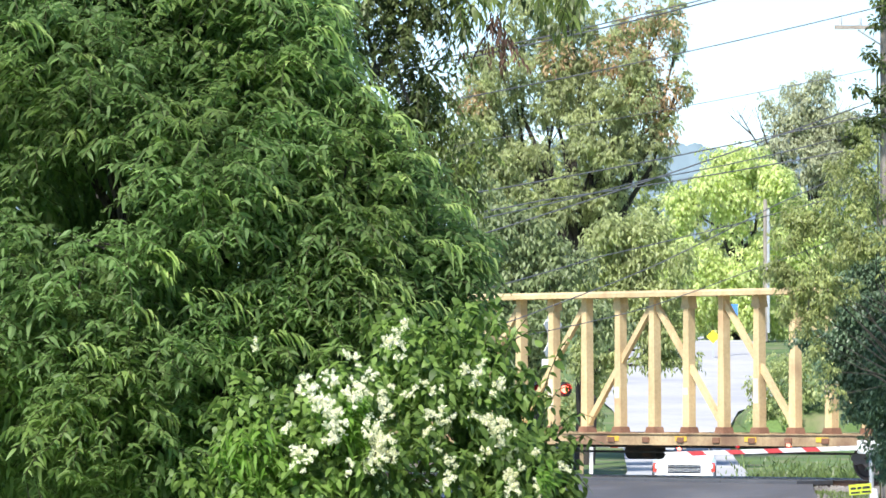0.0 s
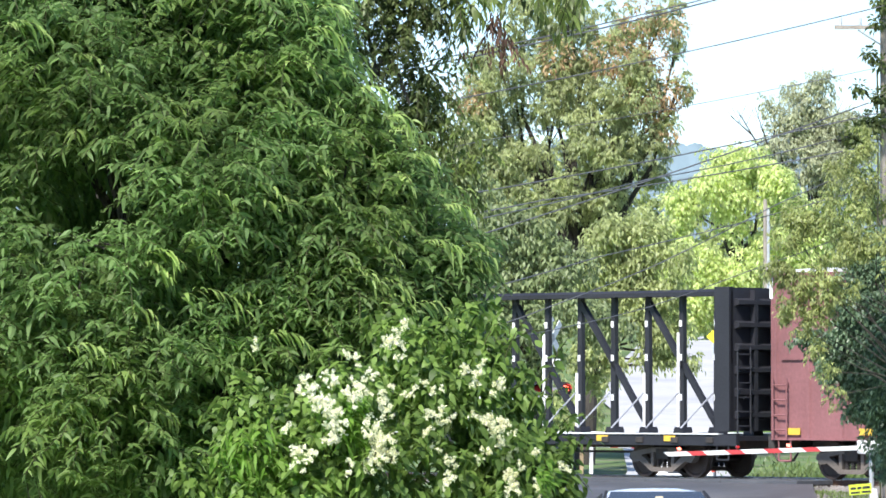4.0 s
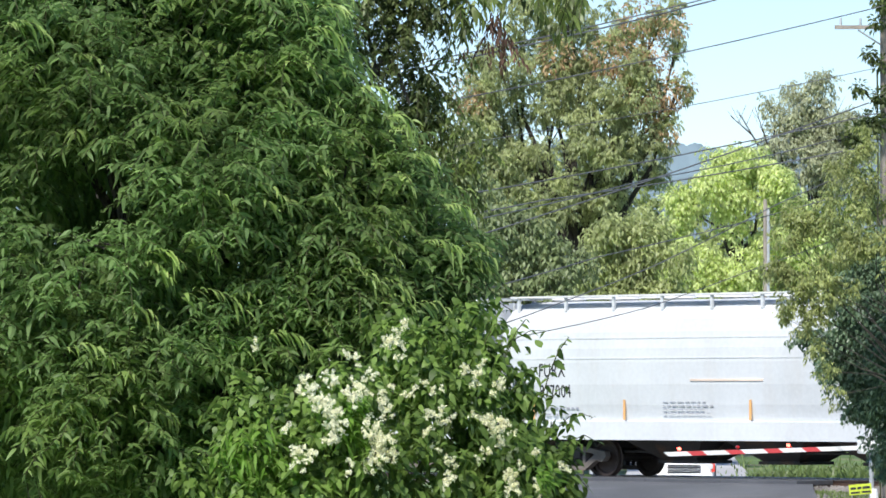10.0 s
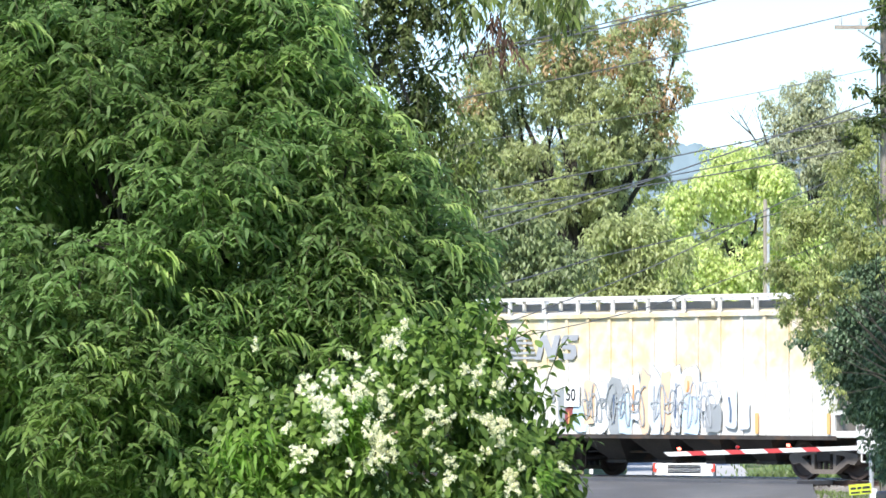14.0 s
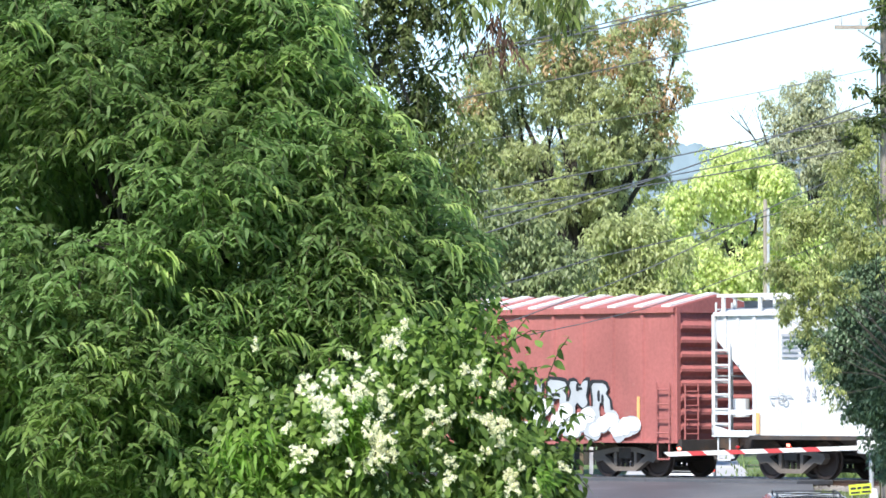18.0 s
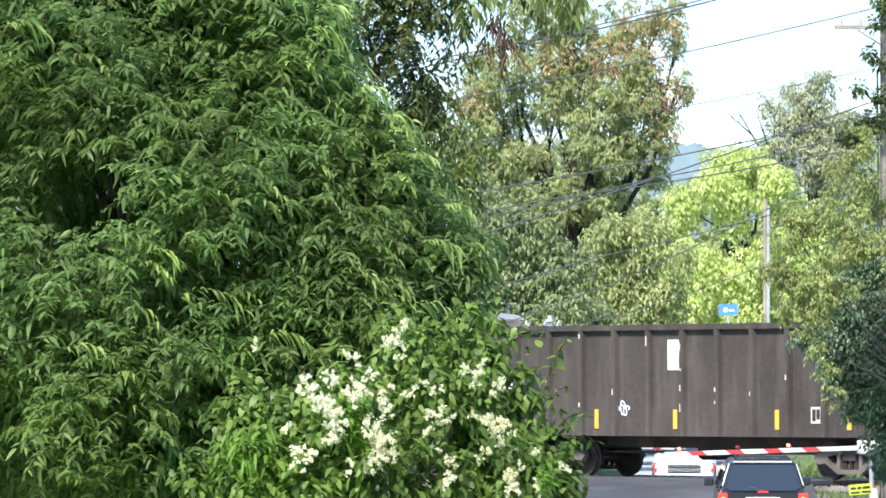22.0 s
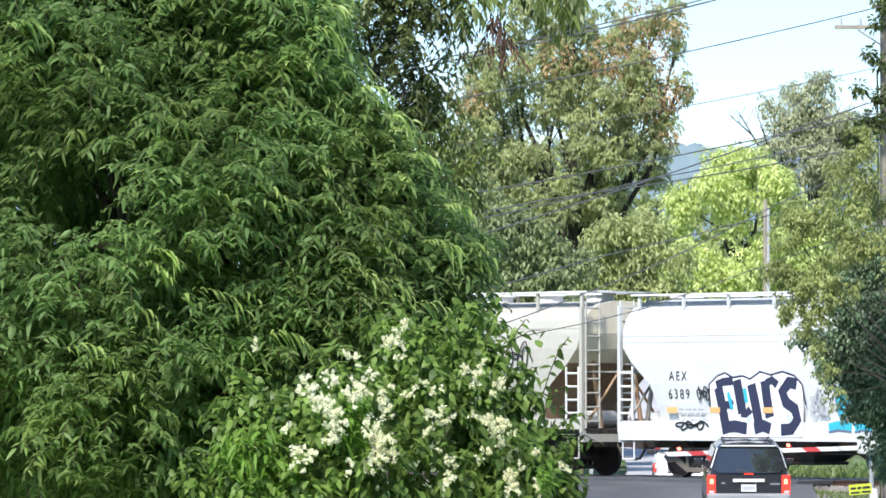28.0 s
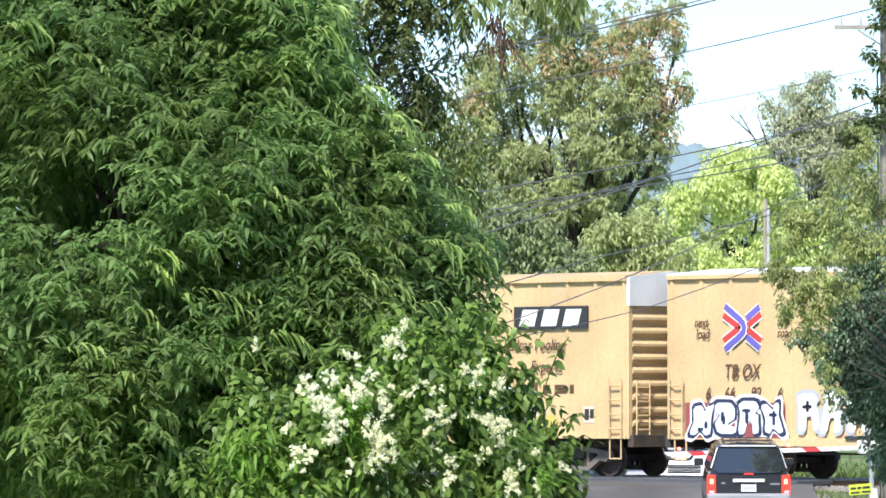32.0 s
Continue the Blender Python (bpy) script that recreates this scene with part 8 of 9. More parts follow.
def near_tree():
    """The big drooping tree close to the camera."""
    root = thing("drooping_tree", "dense green tree with long drooping lance-shaped leaves", "tree")
    lumps = [(-1.95, 28.4, 3.7, 0.75), (-1.1, 28.3, 3.75, 0.6), (-1.45, 27.9, 2.75, 0.85), (-0.52, 28.1, 2.82, 0.62), (-2.15, 27.85, 2.2, 0.85), (-1.45, 27.75, 1.75, 0.85), (-0.68, 28.4, 3.2, 0.5),
             (-0.3, 28.2, 2.55, 0.45), (-0.92, 27.85, 2.15, 0.62), (-1.65, 29.2, 4.6, 0.8), (-1.15, 29.0, 4.5, 0.5), (-2.9, 28.2, 3.2, 0.9), (-3.0, 27.9, 1.9, 0.9), (-0.2, 28.3, 2.1, 0.45), (-0.02, 28.2, 2.78, 0.28),
             (-1.9, 28.7, 4.35, 0.5), (-1.35, 28.7, 4.35, 0.45), (-2.4, 28.5, 4.0, 0.6), (-0.82, 28.3, 3.85, 0.28), (-0.6, 28.3, 3.5, 0.24), (-0.22, 28.3, 3.05, 0.28), (-0.82, 28.2, 3.5, 0.35), (0.08, 28.2, 2.5, 0.24), (0.0, 28.2, 2.3, 0.26), (-0.42, 28.3, 3.3, 0.22), (-0.55, 27.5, 2.35, 0.32), (-0.85, 27.5, 2.3, 0.3), (-0.68, 27.75, 2.7, 0.42), (-0.35, 27.9, 2.65, 0.3), (-1.0, 27.8, 3.1, 0.42)]
    limbs(root, (-1.3, 29.0, 0.33), lumps, 0.085, (-1.2, 28.9, 1.7))
    sub = billows(lumps, 8, 0.4, 0.85)
    # hollows in the crown, where the shade shows: (across, height, radius)
    hollows = [(-1.83, 2.98, 0.25), (-1.62, 3.0, 0.16), (-1.35, 3.55, 0.13), (-0.95, 2.42, 0.12), (-1.15, 1.95, 0.13), (-0.62, 2.2, 0.1), (-1.95, 2.65, 0.12), (-2.3, 3.3, 0.15), (-2.33, 2.5, 0.17), (-1.75, 2.5, 0.1), (-1.42, 2.33, 0.1), (-1.0, 2.62, 0.09), (-2.1, 2.25, 0.08), (-1.95, 3.6, 0.09)]

    def outside(q, y_far=28.5):
        # the crown leans away towards its top
        keep = q[:, 0] < np.interp(q[:, 2], [2.4, 2.58, 2.885, 3.19, 3.49, 3.645, 4.1], [0.2, 0.27, 0.15, -0.09, -0.32, -0.46, -0.54])
        for hx, hz, hr in hollows:
            keep &= ((q[:, 0] - hx) ** 2 + (q[:, 2] - hz) ** 2 > hr * hr) | (q[:, 1] > y_far)
        return keep
    # the leafy mass: short arching twigs all over the bulges
    p, d = shell_points(sub, 8600, 0.35, 0.75)
    ok = outside(p + np.array([0.1, 0, -0.03]))
    p, d = p[ok], d[ok]
    d[:, 2] = np.abs(d[:, 2]) * 0.7 + d[:, 2] * 0.3
    b, v, l, w, tw = sprays(p, d + np.array([0.15, 0, 0]), 12, 0.25, 0.072, 0.29, 0.5, 0.8, 1.15, 0.0, 0.35, 0.5)
    single_leaves(root, b, v, l, w, M["leaf_near"], 0.6)
    # unseen leaf lumps above the view, added to shade the crown's left side
    pu, du = shell_points([(-2.6, 26.6, 4.95, 0.62), (-1.9, 26.7, 5.0, 0.55), (-3.2, 26.5, 4.7, 0.6), (-2.2, 26.2, 5.5, 0.7), (-1.5, 27.0, 5.2, 0.5)], 45, 0.5)
    bu, vu, lu, wu, tu = sprays(pu, du, 9, 0.25, 0.1, 0.32, 0.3, 0.8, 1.1, 0.2, 0.35)
    leaves("shade_caster_foliage", bu, vu, lu, wu, M["leaf_near"], root, 0.4)
    leaves("foliage", b, v, l, w, M["leaf_near"], root, 0.42)
    twig_mesh("twig", tw, 0.0025, root)
    # pale arching shoots on the outside, most of them along the leaning edge; sunlight is in their colour
    p, d = shell_points(sub, 900, 0.05, 0.95)
    ok = outside(p) & (RNG.random(900) < np.clip(0.3 + 0.45 * (p[:, 0] + 1.2), 0.18, 0.85)) & (p[:, 1] < 28.25)
    p, d = p[ok], d[ok]
    d[:, 2] = np.abs(d[:, 2])
    shoots(p, d * 0.5 + np.array([0.6, -0.1, 0.35]) + RNG.normal(0, 0.2, p.shape), 15, RNG.uniform(0.2, 0.34, len(p)), 0.085, 0.22, M["leaf_shoot"], root, 0.75, "pale_foliage")
    # long single shoots that stand out: (across, height, reach)
    marked = [(-1.36, 2.47, 0.46), (-0.92, 2.27, 0.3), (-1.52, 2.7, 0.2), (-0.45, 3.57, 0.22), (-0.3, 3.42, 0.2), (-0.16, 3.22, 0.16), (-0.68, 4.0, 0.24), (-0.72, 3.88, 0.24), (-0.2, 2.42, 0.36), (-0.12, 2.75, 0.3), (0.0, 2.95, 0.2),
              (-1.95, 2.2, 0.35), (-2.05, 1.9, 0.35), (-1.6, 1.9, 0.3), (-2.3, 3.9, 0.3), (-0.95, 4.05, 0.3), (-0.55, 2.6, 0.3)]
    front = [(x, 26.95 + 0.3 * max(0.0, z - 2.4) + 0.25 * max(0.0, x + 1.2), z) for x, z, _ in marked]
    shoots(front, [(0.8, -0.15, 0.55)] * len(marked), 19, [r for _, _, r in marked], 0.1, 0.2, M["leaf_shoot"], root, 0.85, "pale_foliage")
    # the dim mass inside
    n = 90000
    deep = [(x, y + 0.7, z, r * 0.95) for x, y, z, r in lumps if x < -0.6] + [(x, 30.2, z, 0.9) for x in (-2.6, -2.0, -1.4, -0.9) for z in (1.6, 2.3, 2.9, 3.5, 4.2, 5.0) if x < -1.2 or z < 4.5]
    p, d = shell_points([(x, y + 0.2, z, r * 0.95) for x, y, z, r in lumps] + deep, n, 0.9, 0.4)
    ok = outside(p)
    p, d, n = p[ok], d[ok], int(ok.sum())
    leaves("inner_foliage", p, d + RNG.normal(0, 0.6, p.shape) + np.array([0.2, 0, -0.3]), RNG.uniform(0.07, 0.115, n), RNG.uniform(0.022, 0.034, n), M["leaf_near"], root, 0.5)


def flower_vine():
    root = thing("flowering_vine", "climbing vine with heart-shaped leaves and cream-white flower clusters", "vine")
    lumps = [(-0.43, 26.3, 1.62, 0.52), (0.05, 26.5, 1.58, 0.46), (-0.72, 26.3, 1.72, 0.42), (0.28, 26.7, 1.68, 0.28), (0.42, 26.8, 1.48, 0.26), (-0.07, 26.6, 2.02, 0.36), (-0.9, 26.2, 1.3, 0.5), (0.0, 26.4, 1.2, 0.6),
             (0.34, 26.8, 1.84, 0.19), (0.45, 26.8, 1.66, 0.2), (0.53, 26.8, 1.48, 0.18), (0.2, 26.8, 2.08, 0.2), (0.13, 26.9, 2.28, 0.17), (-0.2, 26.7, 2.2, 0.25)]
    bm = bmesh.new()
    for x in (-0.5, -0.1, 0.25):
        rod(bm, (x, 27.0, 0.33), (x * 0.8, 26.8, 1.2), 0.02, 6, 0.014)
    part("stem", bm, M["twig"], root)
    # gaps between the leaves where the shade shows: (across, height, radius)
    gaps = [(0.06, 1.78, 0.09), (-0.1, 1.6, 0.08), (-0.28, 1.88, 0.07), (-0.3, 1.55, 0.06), (0.2, 1.62, 0.06), (-0.62, 1.62, 0.06)]
    p, d = shell_points(billows(lumps, 8, 0.38, 0.8) + [(x, y + 0.15, z, r * 0.8) for x, y, z, r in lumps], 13500, 0.55, 0.7)
    keep = np.ones(len(p), bool)
    for gx, gz, gr in gaps:
        keep &= ((p[:, 0] - gx) ** 2 + (p[:, 2] - gz) ** 2 > gr * gr) | (p[:, 1] > 26.45)
    p, d = p[keep], d[keep]
    leaves("foliage", p, d * 0.6 + RNG.normal(0, 0.5, p.shape) + np.array([0.1, -0.1, -0.6]), RNG.uniform(0.042, 0.078, len(p)), RNG.uniform(0.024, 0.042, len(p)), M["leaf_vine"], root, 0.25)
    # fresh bright growth among the flowers and at the tree's foot
    for cx, cz, r, k in ((-0.46, 1.83, 0.1, 170), (-0.95, 1.66, 0.17, 200), (-0.42, 1.95, 0.05, 40), (0.5, 1.58, 0.06, 40), (-0.75, 1.52, 0.1, 100)):
        q = np.array([cx, 25.9, cz]) + RNG.normal(0, 0.5, (k, 3)) * np.array([r, 0.08, r])
        leaves("bright_growth", q, RNG.normal(0, 0.5, (k, 3)) + np.array([0.35, -0.2, -0.2]), RNG.uniform(0.05, 0.09, k), RNG.uniform(0.014, 0.024, k), M["leaf_fern"], root, 0.4)
    # loose sprigs reaching out in front of the crossing: (across, height, to across, to height, leaves)
    sprigs = [(0.5, 1.95, 0.64, 2.27, 13), (0.28, 2.05, 0.42, 2.36, 12), (0.2, 2.2, 0.3, 2.34, 8), (0.36, 1.98, 0.5, 2.12, 8), (0.5, 1.84, 0.63, 2.02, 8), (0.58, 1.8, 0.76, 1.86, 9), (0.62, 1.7, 0.78, 1.74, 8),
              (0.6, 1.55, 0.74, 1.5, 7), (0.3, 2.18, 0.52, 2.3, 9), (0.42, 1.9, 0.56, 1.96, 7), (0.5, 1.68, 0.7, 1.62, 9), (0.25, 2.0, 0.4, 2.1, 8)]
    B, V, L, chains = [], [], [], []
    for i, (x0, z0, x1, z1, k) in enumerate(sprigs):
        line = [np.array([x0 + (x1 - x0) * t, 26.75 - 0.1 * math.sin(i * 1.7) * t, z0 + (z1 - z0) * t + 0.05 * math.sin(math.pi * t)]) for t in (j / k for j in range(k + 1))]
        chains.append([line[0], line[k // 3], line[2 * k // 3], line[-1]])
        for j, c in enumerate(line[1:]):
            B.append(c)
            V.append((0.55 * (1 if j % 2 else -1) + RNG.normal(0, 0.25), RNG.normal(0, 0.4), -0.45 + RNG.normal(0, 0.3)))
            L.append(0.068 * RNG.uniform(0.6, 1.15) * (1.1 - 0.4 * j / k))
    loose = [(0.26, 2.24, 0.11, 60), (0.36, 2.08, 0.12, 60), (0.44, 1.94, 0.11, 50), (0.22, 2.4, 0.08, 30), (0.55, 1.82, 0.1, 40), (0.62, 1.68, 0.09, 30), (0.62, 1.52, 0.08, 30)]
    for cx, cz, r, k in loose:
        for q in RNG.normal(0, 0.55, (k, 2)):
            B.append(np.array([cx + q[0] * r, 26.8 + 0.05 * q[1], cz + q[1] * r]))
            V.append((RNG.normal(0, 0.5), RNG.normal(0, 0.4), -0.5 + RNG.normal(0, 0.35)))
            L.append(RNG.uniform(0.04, 0.072))
    L = np.array(L)
    leaves("sprig_leaves", np.array(B), np.array(V), L, L * RNG.uniform(0.42, 0.6, len(L)), M["leaf_vine"], root, 0.2)
    twig_mesh("sprig_stem", list(np.array(chains).transpose(1, 0, 2)), 0.003, root)
    # flower clusters: streaks (across, height, to across, to height, fullness) and single heads (across, height, size)
    streaks = [(-0.69, 2.06, -0.61, 1.93, 3), (-0.61, 1.97, -0.53, 1.85, 5), (-0.53, 1.85, -0.55, 1.70, 4), (-0.62, 2.06, -0.37, 2.00, 3), (-0.51, 2.00, -0.40, 1.96, 2), (-0.36, 1.88, -0.34, 1.77, 3), (-0.32, 1.77, -0.26, 1.68, 5), (-0.26, 1.70, -0.37, 1.61, 4), (-0.27, 2.28, -0.22, 2.17, 2.5), (-0.31, 2.00, -0.26, 1.90, 2), (-0.11, 1.90, 0.04, 1.87, 2.2), (0.14, 1.89, 0.29, 1.82, 4), (0.32, 1.61, 0.36, 1.50, 3), (-0.73, 1.72, -0.68, 1.56, 2), (0.04, 1.67, 0.03, 1.53, 2)]
    heads = [(0.18, 2.10, 1.2), (-0.13, 2.00, 1), (-0.05, 2.01, 0.6), (0.28, 2.06, 0.6), (-0.02, 1.70, 0.7), (0.22, 1.71, 0.8), (0.45, 1.70, 0.7), (0.59, 1.62, 0.8), (0.29, 1.72, 0.6), (-0.62, 1.71, 1), (-0.45, 1.63, 0.9), (-0.48, 2.16, 0.5), (-0.36, 2.10, 0.6), (-0.19, 2.33, 0.5), (0.47, 1.51, 0.8), (0.39, 1.60, 0.6), (0.10, 2.10, 0.5), (-0.77, 1.81, 0.5), (-0.07, 1.79, 0.5), (0.25, 2.00, 0.4), (-0.41, 2.14, 0.5), (-0.93, 2.22, 0.4), (-0.23, 2.00, 0.6), (0.16, 2.02, 0.4)]
    spots = []
    for x0, z0, x1, z1, full in streaks:
        for k in range(int(full * 1.8 + 1)):
            t = RNG.random()
            spots.append((x0 + (x1 - x0) * t + RNG.normal(0, 0.012), z0 + (z1 - z0) * t + RNG.normal(0, 0.012), 0.55))
    for i, (x, z, s) in enumerate(spots + heads):
        c = np.array([x, 25.75 + 0.06 * math.sin(i * 2.3) + 0.28 * max(0, x), z])
        puffs = c + RNG.normal(0, 1, (int(2 + 2.6 * s), 3)) * np.array([0.021, 0.02, 0.022]) * (0.6 + 0.6 * s)
        q = np.repeat(puffs, 9, 0) + RNG.normal(0, 0.0075, (len(puffs) * 9, 3))
        n = len(q)
        B, V = [], []
        for k in range(4):
            a = k * math.pi / 2 + 0.4
            B.append(q)
            V.append(np.tile(np.array([math.cos(a), -0.25, math.sin(a)]), (n, 1)) + RNG.normal(0, 0.3, (n, 3)))
        m = n * 4
        leaves("blossom", np.concatenate(B), np.concatenate(V), RNG.uniform(0.008, 0.013, m), RNG.uniform(0.008, 0.012, m), M["petal"], root, 0.05, True)


def hanging_branches():
    """Pinnate branches hanging into the top of the view."""
    root = thing("hanging_ash_branches", "dark drooping branches with feathered leaflets overhead", "tree")
    lumps = [(-0.56, 40.0, 5.05, 0.26), (-0.33, 40.0, 4.8, 0.24), (-0.2, 40.1, 4.42, 0.17), (-0.22, 40.2, 4.1, 0.17), (-0.5, 40.2, 4.62, 0.17), (-0.15, 40.0, 5.05, 0.2), (-0.3, 40.3, 3.95, 0.14)]
    limbs(root, (-3.2, 41.5, 0.2), lumps, 0.05, (-2.6, 41.2, 4.4))
    p, d = shell_points(lumps, 500, 0.9, 0.5)
    d[:, 2] -= 0.5
    b, v, l, w, tw = sprays(p, d, 11, 0.17, 0.052, 0.46, 0.5, 0.6, 1.1, 0.25)
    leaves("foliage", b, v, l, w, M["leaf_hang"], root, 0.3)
    twig_mesh("twig", tw, 0.003, root)
    # olive spray lower down, beside the big tree
    low = [(-0.12, 40.2, 4.02, 0.17), (0.0, 40.2, 3.78, 0.16), (-0.22, 40.2, 3.78, 0.18), (0.1, 40.3, 3.6, 0.13), (-0.3, 40.3, 4.2, 0.15), (-0.05, 40.2, 3.55, 0.16), (0.13, 40.2, 4.05, 0.12), (0.2, 40.2, 3.8, 0.12), (0.16, 40.3, 3.45, 0.12), (-0.05, 40.2, 4.3, 0.14), (0.05, 40.2, 4.62, 0.1)]
    p, d = shell_points(low, 330, 0.9, 0.5)
    d[:, 2] -= 0.8
    b, v, l, w, tw = sprays(p, d, 10, 0.16, 0.05, 0.42, 0.6, 0.6, 0.9, 0.5)
    leaves("olive_foliage", b, v, l, w, M["leaf_fringe"], root, 0.3)
    twig_mesh("twig", tw, 0.0025, root)
    # long thin strands hanging before the sky
    x = np.array([-0.02, 0.03, 0.1, 0.16, 0.22, 0.27, 0.34, 0.48, 0.55])
    p = np.stack([x, np.full(len(x), 39.9), 4.98 - 0.08 * np.sin(x * 31)], 1)
    b, v, l, w, tw = sprays(p, np.tile(np.array([0.05, 0.0, -1.0]), (len(x), 1)), 14, 0.34, 0.075, 0.3, 0.3, 0.8, 0.9, 0.6)
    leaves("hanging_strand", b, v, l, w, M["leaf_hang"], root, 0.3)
    # a fringe of larger leaflets along the bough above
    x = np.concatenate([RNG.uniform(0.0, 0.42, 18), RNG.uniform(0.45, 0.7, 9), RNG.uniform(0.84, 1.12, 14)])
    p = np.stack([x, RNG.uniform(39.7, 40.3, len(x)), 5.08 + RNG.uniform(-0.08, 0.12, len(x)) - 0.06 * np.sin(x * 9)], 1)
    b, v, l, w, tw = sprays(p, np.tile(np.array([0.1, 0.0, -0.5]), (len(x), 1)) + RNG.normal(0, 0.35, (len(x), 3)), 10, 0.2, 0.11, 0.28, 0.5, 0.6, 0.9, 0.9)
    leaves("fringe_foliage", b, v, l, w, M["leaf_fringe"], root, 0.3)
    twig_mesh("fringe_stem", tw, 0.004, root)
    p = np.tile(np.array([0.38, 39.9, 4.86]), (14, 1)) + RNG.normal(0, 0.025, (14, 3))
    b, v, l, w, tw = sprays(p, np.tile(np.array([0.0, 0, -1.0]), (14, 1)), 18, 0.4, 0.05, 0.4, 0.2, 1.0)
    leaves("withered_spray", b, v, l, w, M["leaf_dead"], root)
    bm = bmesh.new()
    for a, c in (((-0.75, 40.2, 4.0), (-0.35, 40.0, 4.75)), ((-0.5, 40.1, 4.42), (-0.6, 40.1, 4.85)), ((-0.42, 40.0, 4.6), (-0.25, 40.0, 4.2)), ((-0.4, 40.0, 4.95), (1.2, 40.0, 5.4))):
        rod(bm, a, c, 0.022, 6, 0.012)
    part("limb", bm, M["bark"], root)


def broad_tree(name, label, at, lumps, n, leaf, material, trunk=0.2, wide=0.42, inner=0.5, fork=0.45, group="", spray_k=3, bulge=0, tuft=0.4):
    """A middle-distance tree: lumps are (dx, dy, height, r) from its foot."""
    root = thing(name, label, "tree", group)
    x, y = at
    g = ground_z(x, y)
    L = [(x + a, y + b, c, r) for a, b, c, r in lumps]
    top = max(c for _, _, c, _ in lumps)
    limbs(root, (x, y, g), L, trunk, (x, y, g + (top - g) * fork))
    p, d = shell_points(billows(L, bulge, tuft, 0.6, 0.4, 1.12) if bulge else L, n // spray_k, inner, 0.5)
    b, v, l, w, tw = sprays(p, d, spray_k, leaf * 1.6, leaf, wide, 0.5, 0.6)
    leaves("crown", b, v, l, w, material, root, 0.25, True)
    return root, L


def extra_leaves(root, L, n, leaf, material, name="crown"):
    p, d = shell_points(L, n, 0.4, 0.5)
    leaves(name, p, d + np.array([0, 0, -0.6]) + RNG.normal(0, 0.3, p.shape), RNG.uniform(0.6, 1.2, n) * leaf, RNG.uniform(0.35, 0.55, n) * leaf, material, root, 0.25, True)


